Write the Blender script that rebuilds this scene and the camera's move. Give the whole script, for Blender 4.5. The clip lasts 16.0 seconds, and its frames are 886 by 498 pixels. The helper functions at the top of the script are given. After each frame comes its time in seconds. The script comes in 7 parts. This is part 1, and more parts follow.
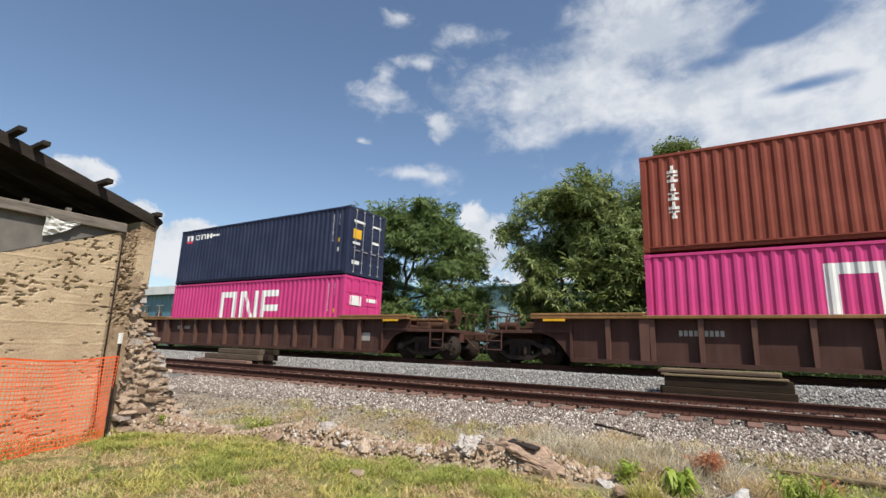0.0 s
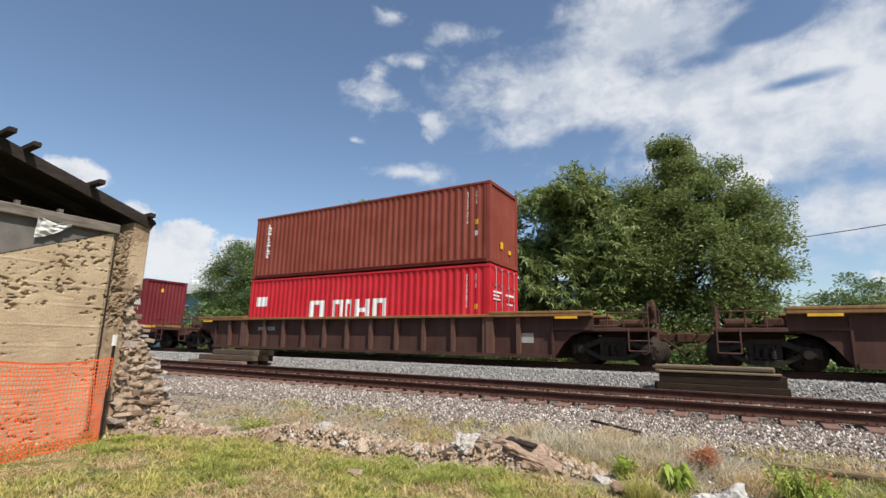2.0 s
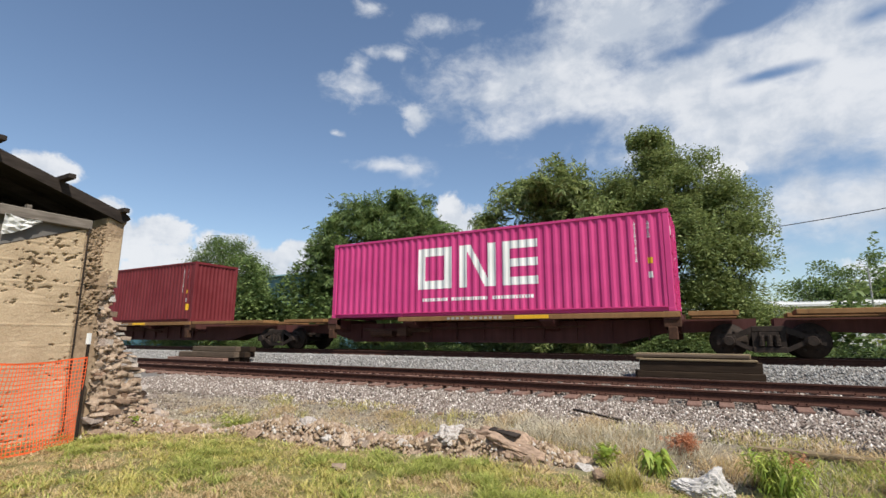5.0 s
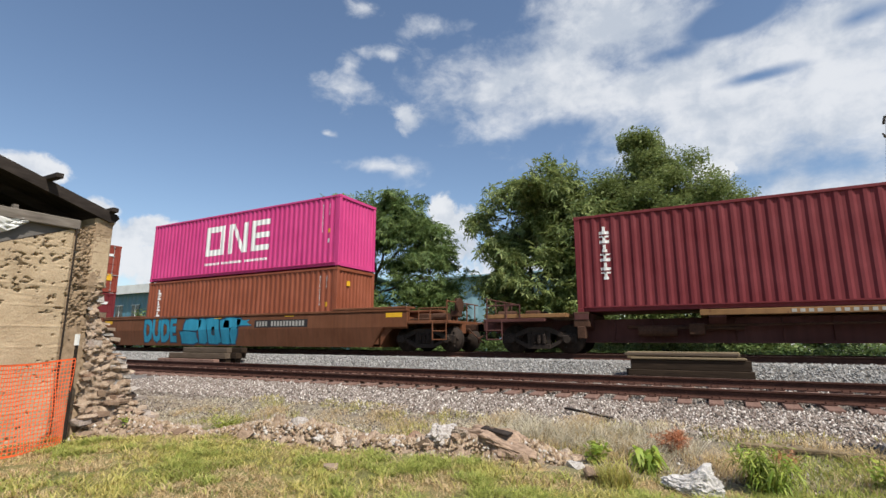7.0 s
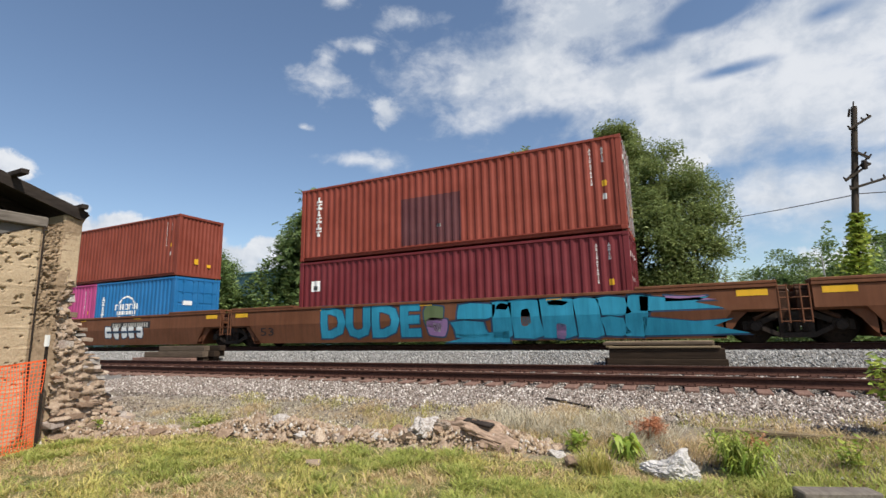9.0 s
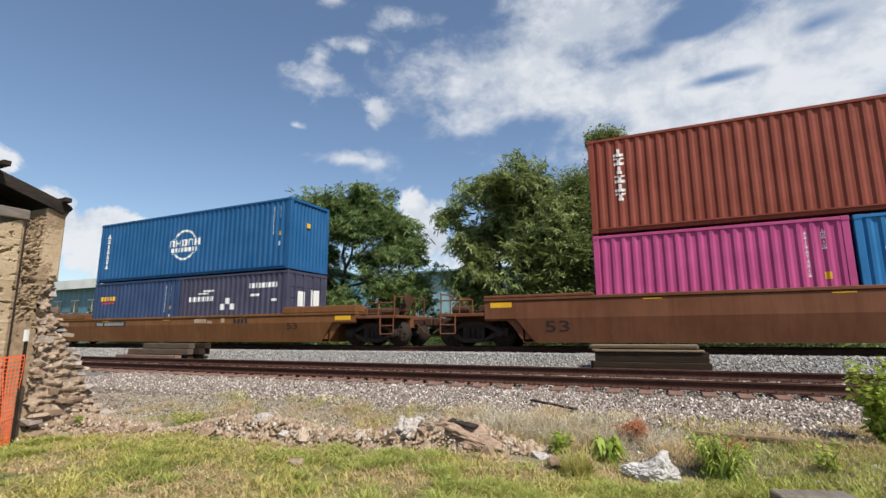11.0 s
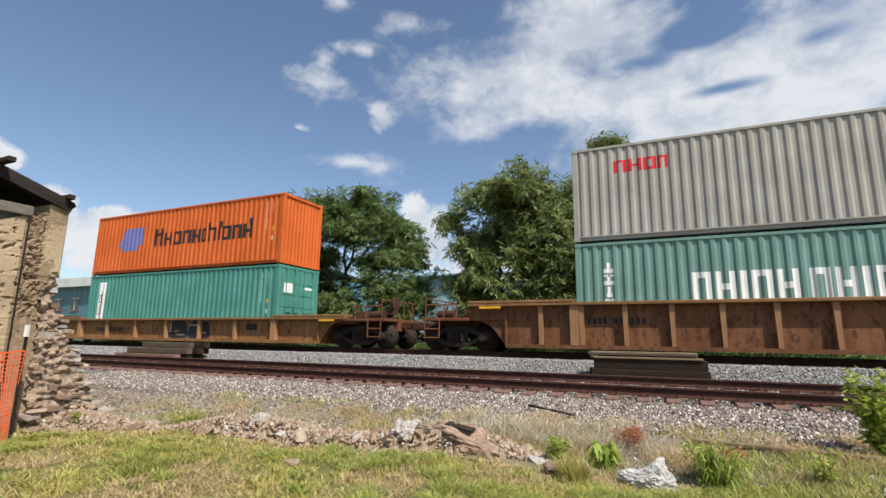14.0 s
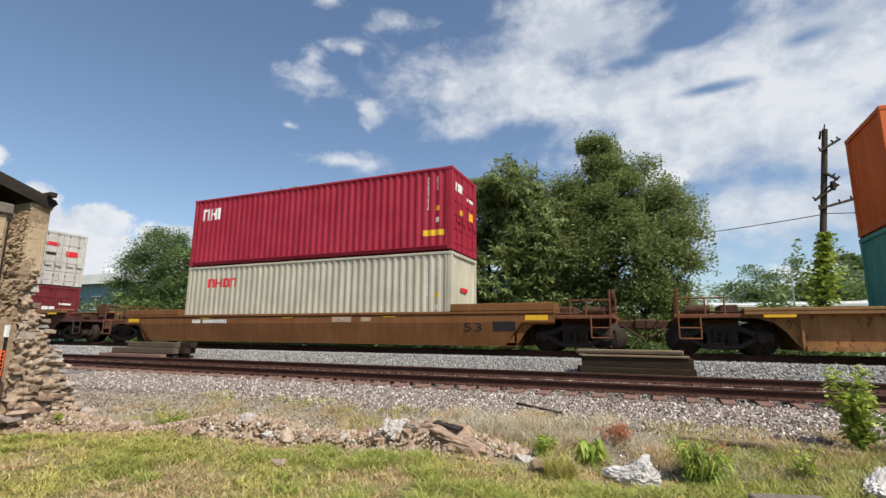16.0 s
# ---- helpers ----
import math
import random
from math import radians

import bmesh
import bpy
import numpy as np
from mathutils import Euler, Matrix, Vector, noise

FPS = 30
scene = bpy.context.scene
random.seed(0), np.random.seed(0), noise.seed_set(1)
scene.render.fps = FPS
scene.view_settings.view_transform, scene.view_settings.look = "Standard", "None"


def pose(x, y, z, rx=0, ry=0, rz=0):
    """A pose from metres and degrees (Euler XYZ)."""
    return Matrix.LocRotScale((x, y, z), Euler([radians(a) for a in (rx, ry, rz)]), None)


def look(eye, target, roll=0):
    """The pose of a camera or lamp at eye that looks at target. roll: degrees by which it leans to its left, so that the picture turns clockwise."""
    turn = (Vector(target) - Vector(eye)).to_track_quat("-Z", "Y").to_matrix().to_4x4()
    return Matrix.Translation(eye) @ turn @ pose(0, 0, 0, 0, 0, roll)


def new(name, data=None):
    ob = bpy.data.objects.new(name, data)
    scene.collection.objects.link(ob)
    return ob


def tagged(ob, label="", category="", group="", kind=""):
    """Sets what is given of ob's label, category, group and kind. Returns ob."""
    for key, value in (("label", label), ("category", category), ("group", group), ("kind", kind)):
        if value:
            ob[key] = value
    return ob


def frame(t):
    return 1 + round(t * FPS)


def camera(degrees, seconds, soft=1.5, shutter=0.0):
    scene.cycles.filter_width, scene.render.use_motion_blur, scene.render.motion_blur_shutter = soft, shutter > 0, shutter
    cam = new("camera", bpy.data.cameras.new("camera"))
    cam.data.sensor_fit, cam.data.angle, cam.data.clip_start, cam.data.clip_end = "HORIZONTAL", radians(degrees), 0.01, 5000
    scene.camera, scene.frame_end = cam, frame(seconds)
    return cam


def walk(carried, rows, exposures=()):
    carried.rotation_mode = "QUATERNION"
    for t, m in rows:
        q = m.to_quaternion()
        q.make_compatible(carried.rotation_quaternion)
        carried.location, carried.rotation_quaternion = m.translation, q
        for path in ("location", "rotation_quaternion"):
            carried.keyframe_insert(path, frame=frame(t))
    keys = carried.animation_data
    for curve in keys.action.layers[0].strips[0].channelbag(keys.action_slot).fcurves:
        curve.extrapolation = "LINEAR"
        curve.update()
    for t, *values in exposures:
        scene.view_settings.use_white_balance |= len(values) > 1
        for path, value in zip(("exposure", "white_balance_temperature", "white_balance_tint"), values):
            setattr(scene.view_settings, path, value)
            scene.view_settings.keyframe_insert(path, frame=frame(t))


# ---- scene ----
cam = camera(84.5, 16.0)
# seconds, eye, degrees to the left of the track normal, degrees up, roll
PATH = [
    (0.0, (-0.000, 0.000, 0.444), 31.74, 11.39, 1.90),
    (0.5, (-0.026, -0.009, 0.449), 32.31, 11.29, 1.99),
    (1.0, (-0.029, -0.013, 0.449), 32.26, 11.27, 1.89),
    (1.5, (-0.028, -0.023, 0.445), 31.72, 11.30, 1.64),
    (2.0, (-0.018, -0.017, 0.444), 31.02, 11.25, 1.30),
    (2.5, (-0.001, 0.005, 0.446), 30.47, 11.04, 1.01),
    (3.0, (-0.012, 0.006, 0.442), 29.95, 10.79, 0.71),
    (3.5, (-0.007, 0.015, 0.442), 29.60, 10.56, 0.50),
    (4.0, (-0.017, 0.014, 0.440), 29.29, 10.45, 0.36),
    (6.5, (-0.016, 0.018, 0.433), 28.51, 10.56, 0.16),
    (7.0, (-0.008, 0.016, 0.422), 28.08, 10.52, -0.00),
    (7.5, (-0.007, 0.024, 0.422), 27.42, 10.35, -0.30),
    (8.0, (0.004, 0.029, 0.419), 26.75, 10.15, -0.68),
    (8.5, (0.002, 0.029, 0.421), 26.17, 9.92, -0.96),
    (9.0, (-0.013, 0.017, 0.420), 25.71, 9.77, -1.11),
    (11.5, (0.027, 0.036, 0.407), 24.34, 9.98, -0.05),
    (12.0, (0.023, 0.027, 0.405), 24.44, 10.10, 0.36),
    (12.5, (0.023, 0.023, 0.406), 24.66, 10.23, 0.64),
    (13.0, (0.025, 0.023, 0.399), 24.86, 10.34, 0.77),
    (13.5, (0.026, 0.022, 0.401), 24.89, 10.38, 0.75),
    (14.0, (0.038, 0.019, 0.388), 24.69, 10.43, 0.77),
    (14.5, (0.044, 0.021, 0.394), 24.27, 10.33, 0.76),
    (15.0, (0.055, 0.027, 0.395), 23.87, 10.24, 0.79),
    (15.5, (0.061, 0.031, 0.390), 23.58, 10.25, 0.73),
    (16.0, (0.060, 0.034, 0.391), 23.47, 10.28, 0.56),
]


def heading(eye, yaw, up, roll):
    a, b = radians(yaw), radians(up)
    way = Vector((-math.sin(a) * math.cos(b), math.cos(a) * math.cos(b), math.sin(b)))
    return look(eye, Vector(eye) + 10 * way, roll)


walk(cam, [(t, heading(eye, yaw, up, roll)) for t, eye, yaw, up, roll in PATH], [(0, 0.28), (16, 0.28)])

# ---- light ----
SUN = Vector((0.60, -0.33, 0.90)).normalized()
sun = new("sun", bpy.data.lights.new("sun", "SUN"))
sun.data.energy, sun.data.angle, sun.data.color = 4.9, radians(0.53), (1.0, 0.93, 0.82)
sun.matrix_world = look(SUN * 60, (0, 0, 0))


def sky():
    world = bpy.data.worlds.new("sky")
    world.use_nodes = True
    scene.world = world
    n, link = world.node_tree.nodes, world.node_tree.links
    n.clear()
    out, back = n.new("ShaderNodeOutputWorld"), n.new("ShaderNodeBackground")
    air = n.new("ShaderNodeTexSky")
    air.sky_type, air.sun_disc = "NISHITA", False
    air.sun_elevation = math.asin(SUN.z)
    air.sun_rotation = math.atan2(SUN.x, SUN.y)
    air.air_density, air.dust_density, air.ozone_density = 1.0, 0.6, 1.6
    way = n.new("ShaderNodeTexCoord").outputs["Generated"]

    def maths(op, a, b=None, c=None):
        m = n.new("ShaderNodeMath")
        m.operation = op
        for k, v in enumerate((a, b, c)):
            if v is None:
                continue
            if isinstance(v, (int, float)):
                m.inputs[k].default_value = v
            else:
                link.new(v, m.inputs[k])
        return m.outputs[0]

    def ramp(v, lo, hi):
        m = n.new("ShaderNodeMapRange")
        m.interpolation_type = "SMOOTHSTEP"
        link.new(v, m.inputs[0])
        m.inputs[1].default_value, m.inputs[2].default_value = lo, hi
        return m.outputs[0]

    def fluff(scale, detail, rough, stretch=(1, 1, 1), shift=(0, 0, 0)):
        mp = n.new("ShaderNodeMapping")
        mp.inputs["Scale"].default_value = stretch
        mp.inputs["Location"].default_value = shift
        link.new(way, mp.inputs[0])
        t = n.new("ShaderNodeTexNoise")
        t.inputs["Scale"].default_value, t.inputs["Detail"].default_value = scale, detail
        t.inputs["Roughness"].default_value = rough
        t.inputs["Distortion"].default_value = 0.25
        link.new(mp.outputs[0], t.inputs[0])
        return t.outputs[0]

    def blob(d, wide, high, noise_out, amount):
        """A cloud round the direction d: wide and high in radians, its edge frayed by the noise."""
        d = Vector(d).normalized()
        right = Vector((d.y, -d.x, 0)).normalized()
        upw = right.cross(d)
        terms = []
        for axis, size in ((right, wide), (upw, high)):
            dot = n.new("ShaderNodeVectorMath")
            dot.operation = "DOT_PRODUCT"
            link.new(way, dot.inputs[0])
            dot.inputs[1].default_value = axis
            terms.append(maths("POWER", maths("ABSOLUTE", maths("DIVIDE", dot.outputs["Value"], size)), 2.0))
        ahead = n.new("ShaderNodeVectorMath")
        ahead.operation = "DOT_PRODUCT"
        link.new(way, ahead.inputs[0])
        ahead.inputs[1].default_value = d
        far = maths("SQRT", maths("ADD", *terms))
        v = maths("ADD", maths("SUBTRACT", 1.0, far), maths("MULTIPLY", maths("SUBTRACT", noise_out, 0.5), amount))
        return maths("SUBTRACT", v, maths("MULTIPLY", maths("LESS_THAN", ahead.outputs["Value"], 0.2), 9.0))

    fine = fluff(15, 8, 0.60, (1, 1, 1.6))
    mid = fluff(5.0, 8, 0.58, (1, 1, 1.25))
    puff = fluff(22, 8, 0.6)
    wisps = None
    for d, w, h, amt in (
            ((-0.399, 0.715, 0.573), 0.078, 0.026, 3.0), ((-0.505, 0.679, 0.533), 0.058, 0.018, 3.0), ((-0.571, 0.669, 0.476), 0.066, 0.036, 3.0), ((-0.55, 0.66, 0.508), 0.03, 0.03, 3.4),
            ((-0.484, 0.758, 0.437), 0.045, 0.030, 4.0), ((-0.545, 0.764, 0.342), 0.090, 0.016, 2.6), ((-0.50, 0.793, 0.338), 0.05, 0.034, 2.2),
            ((-0.502, 0.629, 0.594), 0.035, 0.022, 3.6), ((-0.62, 0.68, 0.395), 0.02, 0.008, 3.0)):
        v = blob(d, w, h, fine, amt)
        wisps = v if wisps is None else maths("MAXIMUM", wisps, v)
    mass = None
    for d, w, h in (
            ((-0.26, 0.828, 0.497), 0.20, 0.085), ((-0.20, 0.86, 0.45), 0.18, 0.07), ((-0.096, 0.83, 0.549), 0.17, 0.08), ((0.156, 0.874, 0.46), 0.20, 0.065), ((0.123, 0.92, 0.37), 0.34, 0.10),
            ((-0.028, 0.904, 0.427), 0.22, 0.085), ((-0.08, 0.785, 0.611), 0.14, 0.09), ((0.214, 0.952, 0.22), 0.30, 0.06), ((0.5, 0.8, 0.4), 0.42, 0.26), ((0.1, 0.72, 0.69), 0.3, 0.09),
            ((0.6, -0.5, 0.6), 0.5, 0.3), ((-0.5, -0.7, 0.5), 0.4, 0.2)):
        v = blob(d, w, h, mid, 2.0)
        mass = v if mass is None else maths("MAXIMUM", mass, v)
    for d, w, h, deep in (
            ((0.102, 0.898, 0.428), 0.085, 0.016, 1.0), ((0.075, 0.854, 0.516), 0.085, 0.030, 1.1), ((-0.01, 0.872, 0.489), 0.06, 0.018, 0.6), ((0.235, 0.854, 0.465), 0.05, 0.018, 0.8),
            ((-0.212, 0.891, 0.402), 0.10, 0.028, 0.25)):
        gap = maths("MAXIMUM", blob(d, w, h, fine, 1.6), 0.0)
        mass = maths("SUBTRACT", mass, maths("MULTIPLY", gap, deep))
    mass = maths("ADD", mass, maths("MULTIPLY", maths("SUBTRACT", fine, 0.5), 1.5))
    low = None
    for d, w, h in (
            ((-0.905, 0.338, 0.262), 0.050, 0.030), ((-0.925, 0.30, 0.23), 0.085, 0.045), ((-0.876, 0.42, 0.205), 0.040, 0.036), ((-0.88, 0.435, 0.165), 0.075, 0.05), ((-0.845, 0.49, 0.182), 0.075, 0.034), ((-0.83, 0.52, 0.13), 0.10, 0.055),
            ((-0.785, 0.59, 0.165), 0.08, 0.036), ((-0.75, 0.63, 0.13), 0.12, 0.055), ((-0.70, 0.69, 0.165), 0.06, 0.034), ((-0.67, 0.72, 0.115), 0.12, 0.055), ((-0.97, 0.2, 0.15), 0.1, 0.06), ((-0.450, 0.853, 0.25), 0.042, 0.055), ((-0.44, 0.87, 0.21), 0.06, 0.08), ((-0.30, 0.93, 0.14), 0.15, 0.09),
            ((0.03, 0.95, 0.295), 0.05, 0.03), ((0.35, 0.93, 0.10), 0.2, 0.05)):
        v = blob(d, w, h, puff, 1.5)
        low = v if low is None else maths("MAXIMUM", low, v)
    thin = maths("MAXIMUM", maths("MULTIPLY", ramp(wisps, -0.05, 1.35), 0.85), maths("MULTIPLY", ramp(mass, -0.22, 0.80), 0.90))
    thick = maths("MULTIPLY", ramp(low, 0.05, 0.38), 0.95)
    cover = maths("MAXIMUM", thin, thick)
    shade = n.new("ShaderNodeMix")
    shade.data_type = "RGBA"
    shade.inputs[6].default_value, shade.inputs[7].default_value = (4.2, 4.6, 5.2, 1), (6.1, 6.25, 6.5, 1)
    link.new(ramp(maths("ADD", maths("MULTIPLY", fluff(5, 6, 0.6, (1, 1, 2), (3, 1, 7)), 0.6), maths("MULTIPLY", puff, 0.4)), 0.38, 0.60), shade.inputs[0])
    mix = n.new("ShaderNodeMix")
    mix.data_type = "RGBA"
    link.new(cover, mix.inputs[0])
    link.new(air.outputs[0], mix.inputs[6])
    link.new(shade.outputs[2], mix.inputs[7])
    link.new(mix.outputs[2], back.inputs[0])
    back.inputs[1].default_value = 0.112
    link.new(back.outputs[0], out.inputs[0])


sky()

# ---- materials ----


def shader(name, rough=0.6, metal=0.0):
    m = bpy.data.materials.new(name)
    m.use_nodes = True
    b = m.node_tree.nodes["Principled BSDF"]
    b.inputs["Roughness"].default_value, b.inputs["Metallic"].default_value = rough, metal
    return m, m.node_tree.nodes, m.node_tree.links, b


def texture(n, link, scale, detail=4, stretch=(1, 1, 1), rough=0.55):
    co, mp, t = n.new("ShaderNodeTexCoord"), n.new("ShaderNodeMapping"), n.new("ShaderNodeTexNoise")
    mp.inputs["Scale"].default_value = stretch
    t.inputs["Scale"].default_value, t.inputs["Detail"].default_value, t.inputs["Roughness"].default_value = scale, detail, rough
    link.new(co.outputs["Object"], mp.inputs[0])
    link.new(mp.outputs[0], t.inputs[0])
    return t.outputs[0]


def stops(n, link, v, *rows):
    r = n.new("ShaderNodeValToRGB")
    e = r.color_ramp.elements
    while len(e) < len(rows):
        e.new(0.5)
    for k, (p, c) in zip(e, rows):
        k.position, k.color = p, (*c, 1) if len(c) == 3 else c
    link.new(v, r.inputs[0])
    return r.outputs[0]


def blend(n, link, f, a, b, mode="MIX"):
    m = n.new("ShaderNodeMix")
    m.data_type, m.blend_type = "RGBA", mode
    for k, v in ((0, f), (6, a), (7, b)):
        if isinstance(v, (int, float)):
            m.inputs[k].default_value = v
        elif isinstance(v, tuple):
            m.inputs[k].default_value = (*v, 1)
        else:
            link.new(v, m.inputs[k])
    return m.outputs[2]


def bump(n, link, b, v, strength, depth):
    k = n.new("ShaderNodeBump")
    k.inputs["Strength"].default_value, k.inputs["Distance"].default_value = strength, depth
    link.new(v, k.inputs["Height"])
    link.new(k.outputs[0], b.inputs["Normal"])


def times(c, f):
    return tuple(min(1.0, v * f) for v in c)


def worn_paint(name, c, rust=0.2, rough=0.55, fade=0.35, rust_colour=(0.12, 0.05, 0.025)):
    """Sprayed steel: faded patches, rain streaks, rust that breaks through."""
    m, n, link, b = shader(name, rough)
    b.inputs["Specular IOR Level"].default_value = 0.28
    big = texture(n, link, 0.9, 3)
    streak = texture(n, link, 2.0, 6, (3.0, 3.0, 0.22), 0.65)
    spots = texture(n, link, 7.0, 6, (1, 1, 0.5), 0.7)
    pale = tuple(v * 1.08 + 0.012 for v in c)
    col = stops(n, link, big, (0.3, times(c, 1 - fade * 0.4)), (0.7, pale))
    col = blend(n, link, stops(n, link, streak, (0.40, (0, 0, 0)), (0.70, (fade, fade, fade))), col, times(c, 0.5))
    lim = 0.74 - 0.22 * rust
    col = blend(n, link, stops(n, link, spots, (lim, (0, 0, 0)), (lim + 0.06, (0.85, 0.85, 0.85))), col, rust_colour)
    link.new(col, b.inputs["Base Color"])
    link.new(stops(n, link, spots, (0.3, (rough,) * 3), (0.8, (0.85,) * 3)), b.inputs["Roughness"])
    bump(n, link, b, spots, 0.08, 0.01)
    return m


def plain(name, a, c, scale=8.0, rough=0.8, deep=0.3, metal=0.0, stretch=(1, 1, 1), spread=(0.3, 0.7)):
    """Two tones over coarse and fine grain, with relief."""
    m, n, link, b = shader(name, rough, metal)
    b.inputs["Specular IOR Level"].default_value = 0.5 if rough < 0.6 else 0.15
    g1, g2 = texture(n, link, scale, 6, stretch, 0.65), texture(n, link, scale * 0.13, 3, stretch)
    col = stops(n, link, g1, (spread[0], a), (spread[1], c))
    col = blend(n, link, stops(n, link, g2, (0.35, (0, 0, 0)), (0.7, (0.5,) * 3)), col, times(a, 0.62))
    link.new(col, b.inputs["Base Color"])
    bump(n, link, b, g1, deep, 0.02)
    return m


def by_piece(name, tones, rough=0.9, scale=30.0, object_random=False, grain=0.35, sheen=0.0):
    """Each piece takes a tone of its own."""
    m, n, link, b = shader(name, rough)
    b.inputs["Specular IOR Level"].default_value = 0.2
    src = n.new("ShaderNodeObjectInfo").outputs["Random"] if object_random else n.new("ShaderNodeNewGeometry").outputs["Random Per Island"]
    step = 1.0 / max(1, len(tones) - 1)
    col = stops(n, link, src, *[(k * step, c) for k, c in enumerate(tones)])
    g1 = texture(n, link, scale, 5)
    col = blend(n, link, stops(n, link, g1, (0.35, (0, 0, 0)), (0.75, (grain,) * 3)), col, times(tones[0], 0.5))
    link.new(col, b.inputs["Base Color"])
    bump(n, link, b, g1, 0.4, 0.02)
    return m


def leafy(name, a, c, d):
    m, n, link, b = shader(name, 0.55)
    b.inputs["Specular IOR Level"].default_value = 0.3
    src = n.new("ShaderNodeNewGeometry").outputs["Random Per Island"]
    col = stops(n, link, src, (0.0, a), (0.55, c), (1.0, d))
    link.new(col, b.inputs["Base Color"])
    tr = n.new("ShaderNodeBsdfTranslucent")
    link.new(blend(n, link, 0.5, col, times(d, 1.5)), tr.inputs[0])
    mx = n.new("ShaderNodeMixShader")
    mx.inputs[0].default_value = 0.28
    link.new(b.outputs[0], mx.inputs[1])
    link.new(tr.outputs[0], mx.inputs[2])
    link.new(mx.outputs[0], n["Material Output"].inputs[0])
    return m


PAINT = {
    "navy": worn_paint("navy_paint", (0.016, 0.024, 0.062), 0.05),
    "magenta": worn_paint("magenta_paint", (0.52, 0.042, 0.19), 0.0, 0.5, 0.15),
    "brown": worn_paint("brown_red_paint", (0.21, 0.042, 0.024), 0.2),
    "maroon": worn_paint("maroon_paint", (0.15, 0.016, 0.022), 0.1),
    "redbrown": worn_paint("red_brown_paint", (0.24, 0.044, 0.026), 0.2),
    "rust": worn_paint("orange_brown_paint", (0.25, 0.068, 0.032), 0.25),
    "red": worn_paint("bright_red_paint", (0.50, 0.012, 0.022), 0.0, 0.45, 0.2),
    "crimson": worn_paint("crimson_paint", (0.33, 0.012, 0.035), 0.0),
    "blue": worn_paint("blue_paint", (0.007, 0.088, 0.235), 0.0, 0.45, 0.2),
    "cyan": worn_paint("light_blue_paint", (0.012, 0.14, 0.35), 0.0, 0.45, 0.2),
    "slate": worn_paint("slate_blue_paint", (0.028, 0.058, 0.14), 0.1),
    "dusk": worn_paint("grey_violet_paint", (0.055, 0.055, 0.095), 0.1),
    "grey": worn_paint("light_grey_paint", (0.36, 0.345, 0.315), 0.05),
    "teal": worn_paint("pale_teal_paint", (0.155, 0.285, 0.25), 0.15),
    "green": worn_paint("green_teal_paint", (0.07, 0.26, 0.215), 0.1),
    "orange": worn_paint("orange_paint", (0.60, 0.12, 0.018), 0.38),
    "beige": worn_paint("beige_paint", (0.47, 0.44, 0.345), 0.1),
    "white": worn_paint("white_paint", (0.52, 0.50, 0.46), 0.5),
    "repaint": worn_paint("dark_repaint", (0.105, 0.030, 0.034), 0.1),
    "dull_pink": worn_paint("faded_pink_paint", (0.42, 0.06, 0.20), 0.1),
}
CARPAINT = {
    "umber": worn_paint("umber_car_paint", (0.072, 0.030, 0.022), 0.4, 0.7, 0.5),
    "ochre": worn_paint("brown_car_paint", (0.155, 0.055, 0.022), 0.35, 0.65, 0.5),
    "gold": worn_paint("gold_brown_car_paint", (0.195, 0.078, 0.022), 0.35, 0.65, 0.5),
    "clay": worn_paint("rusty_clay_car_paint", (0.205, 0.085, 0.034), 0.95, 0.7, 0.85, (0.075, 0.032, 0.017)),
    "tan": worn_paint("tan_car_paint", (0.31, 0.15, 0.05), 0.85, 0.7, 0.7, (0.08, 0.034, 0.017)),
    "soot": worn_paint("sooty_red_car_paint", (0.085, 0.028, 0.024), 0.3, 0.75, 0.5),
}
WORN = {k: worn_paint("scuffed_" + k + "_car_paint", c, 0.4, 0.7, 0.4) for k, c in (("umber", (0.12, 0.058, 0.042)), ("clay", (0.34, 0.175, 0.085)), ("tan", (0.42, 0.22, 0.10)))}
SILL = worn_paint("ochre_sill_paint", (0.25, 0.13, 0.05), 0.6, 0.7, 0.5)
YELLOW = worn_paint("yellow_marking_paint", (0.75, 0.42, 0.02), 0.1, 0.5, 0.3)
WHITE = worn_paint("white_marking_paint", (0.74, 0.75, 0.74), 0.0, 0.5, 0.25)
BLACK = worn_paint("black_marking_paint", (0.018, 0.016, 0.018), 0.0, 0.6, 0.2)
VIOLET = worn_paint("violet_marking_paint", (0.16, 0.17, 0.42), 0.0, 0.5, 0.3)
REDMARK = worn_paint("red_marking_paint", (0.60, 0.02, 0.03), 0.0, 0.5, 0.2)
GRAFFITI = worn_paint("sky_blue_spray_paint", (0.02, 0.27, 0.42), 0.12, 0.5, 0.6)
INK = worn_paint("dark_blue_spray_paint", (0.02, 0.05, 0.10), 0.0, 0.5, 0.2)
MOSS = worn_paint("olive_spray_paint", (0.10, 0.14, 0.06), 0.1, 0.5, 0.4)
RUST_SPRAY = worn_paint("orange_spray_paint", (0.30, 0.10, 0.035), 0.1, 0.5, 0.3)
MAUVE = worn_paint("mauve_spray_paint", (0.28, 0.16, 0.32), 0.0, 0.5, 0.2)
IRON = plain("sooty_iron", (0.018, 0.015, 0.013), (0.05, 0.035, 0.028), 14, 0.75, 0.3)
RUSTY = plain("rusted_iron", (0.045, 0.024, 0.016), (0.10, 0.05, 0.032), 18, 0.8, 0.3)
TREAD = plain("polished_wheel_steel", (0.10, 0.095, 0.09), (0.22, 0.21, 0.2), 20, 0.4, 0.1, 0.7)
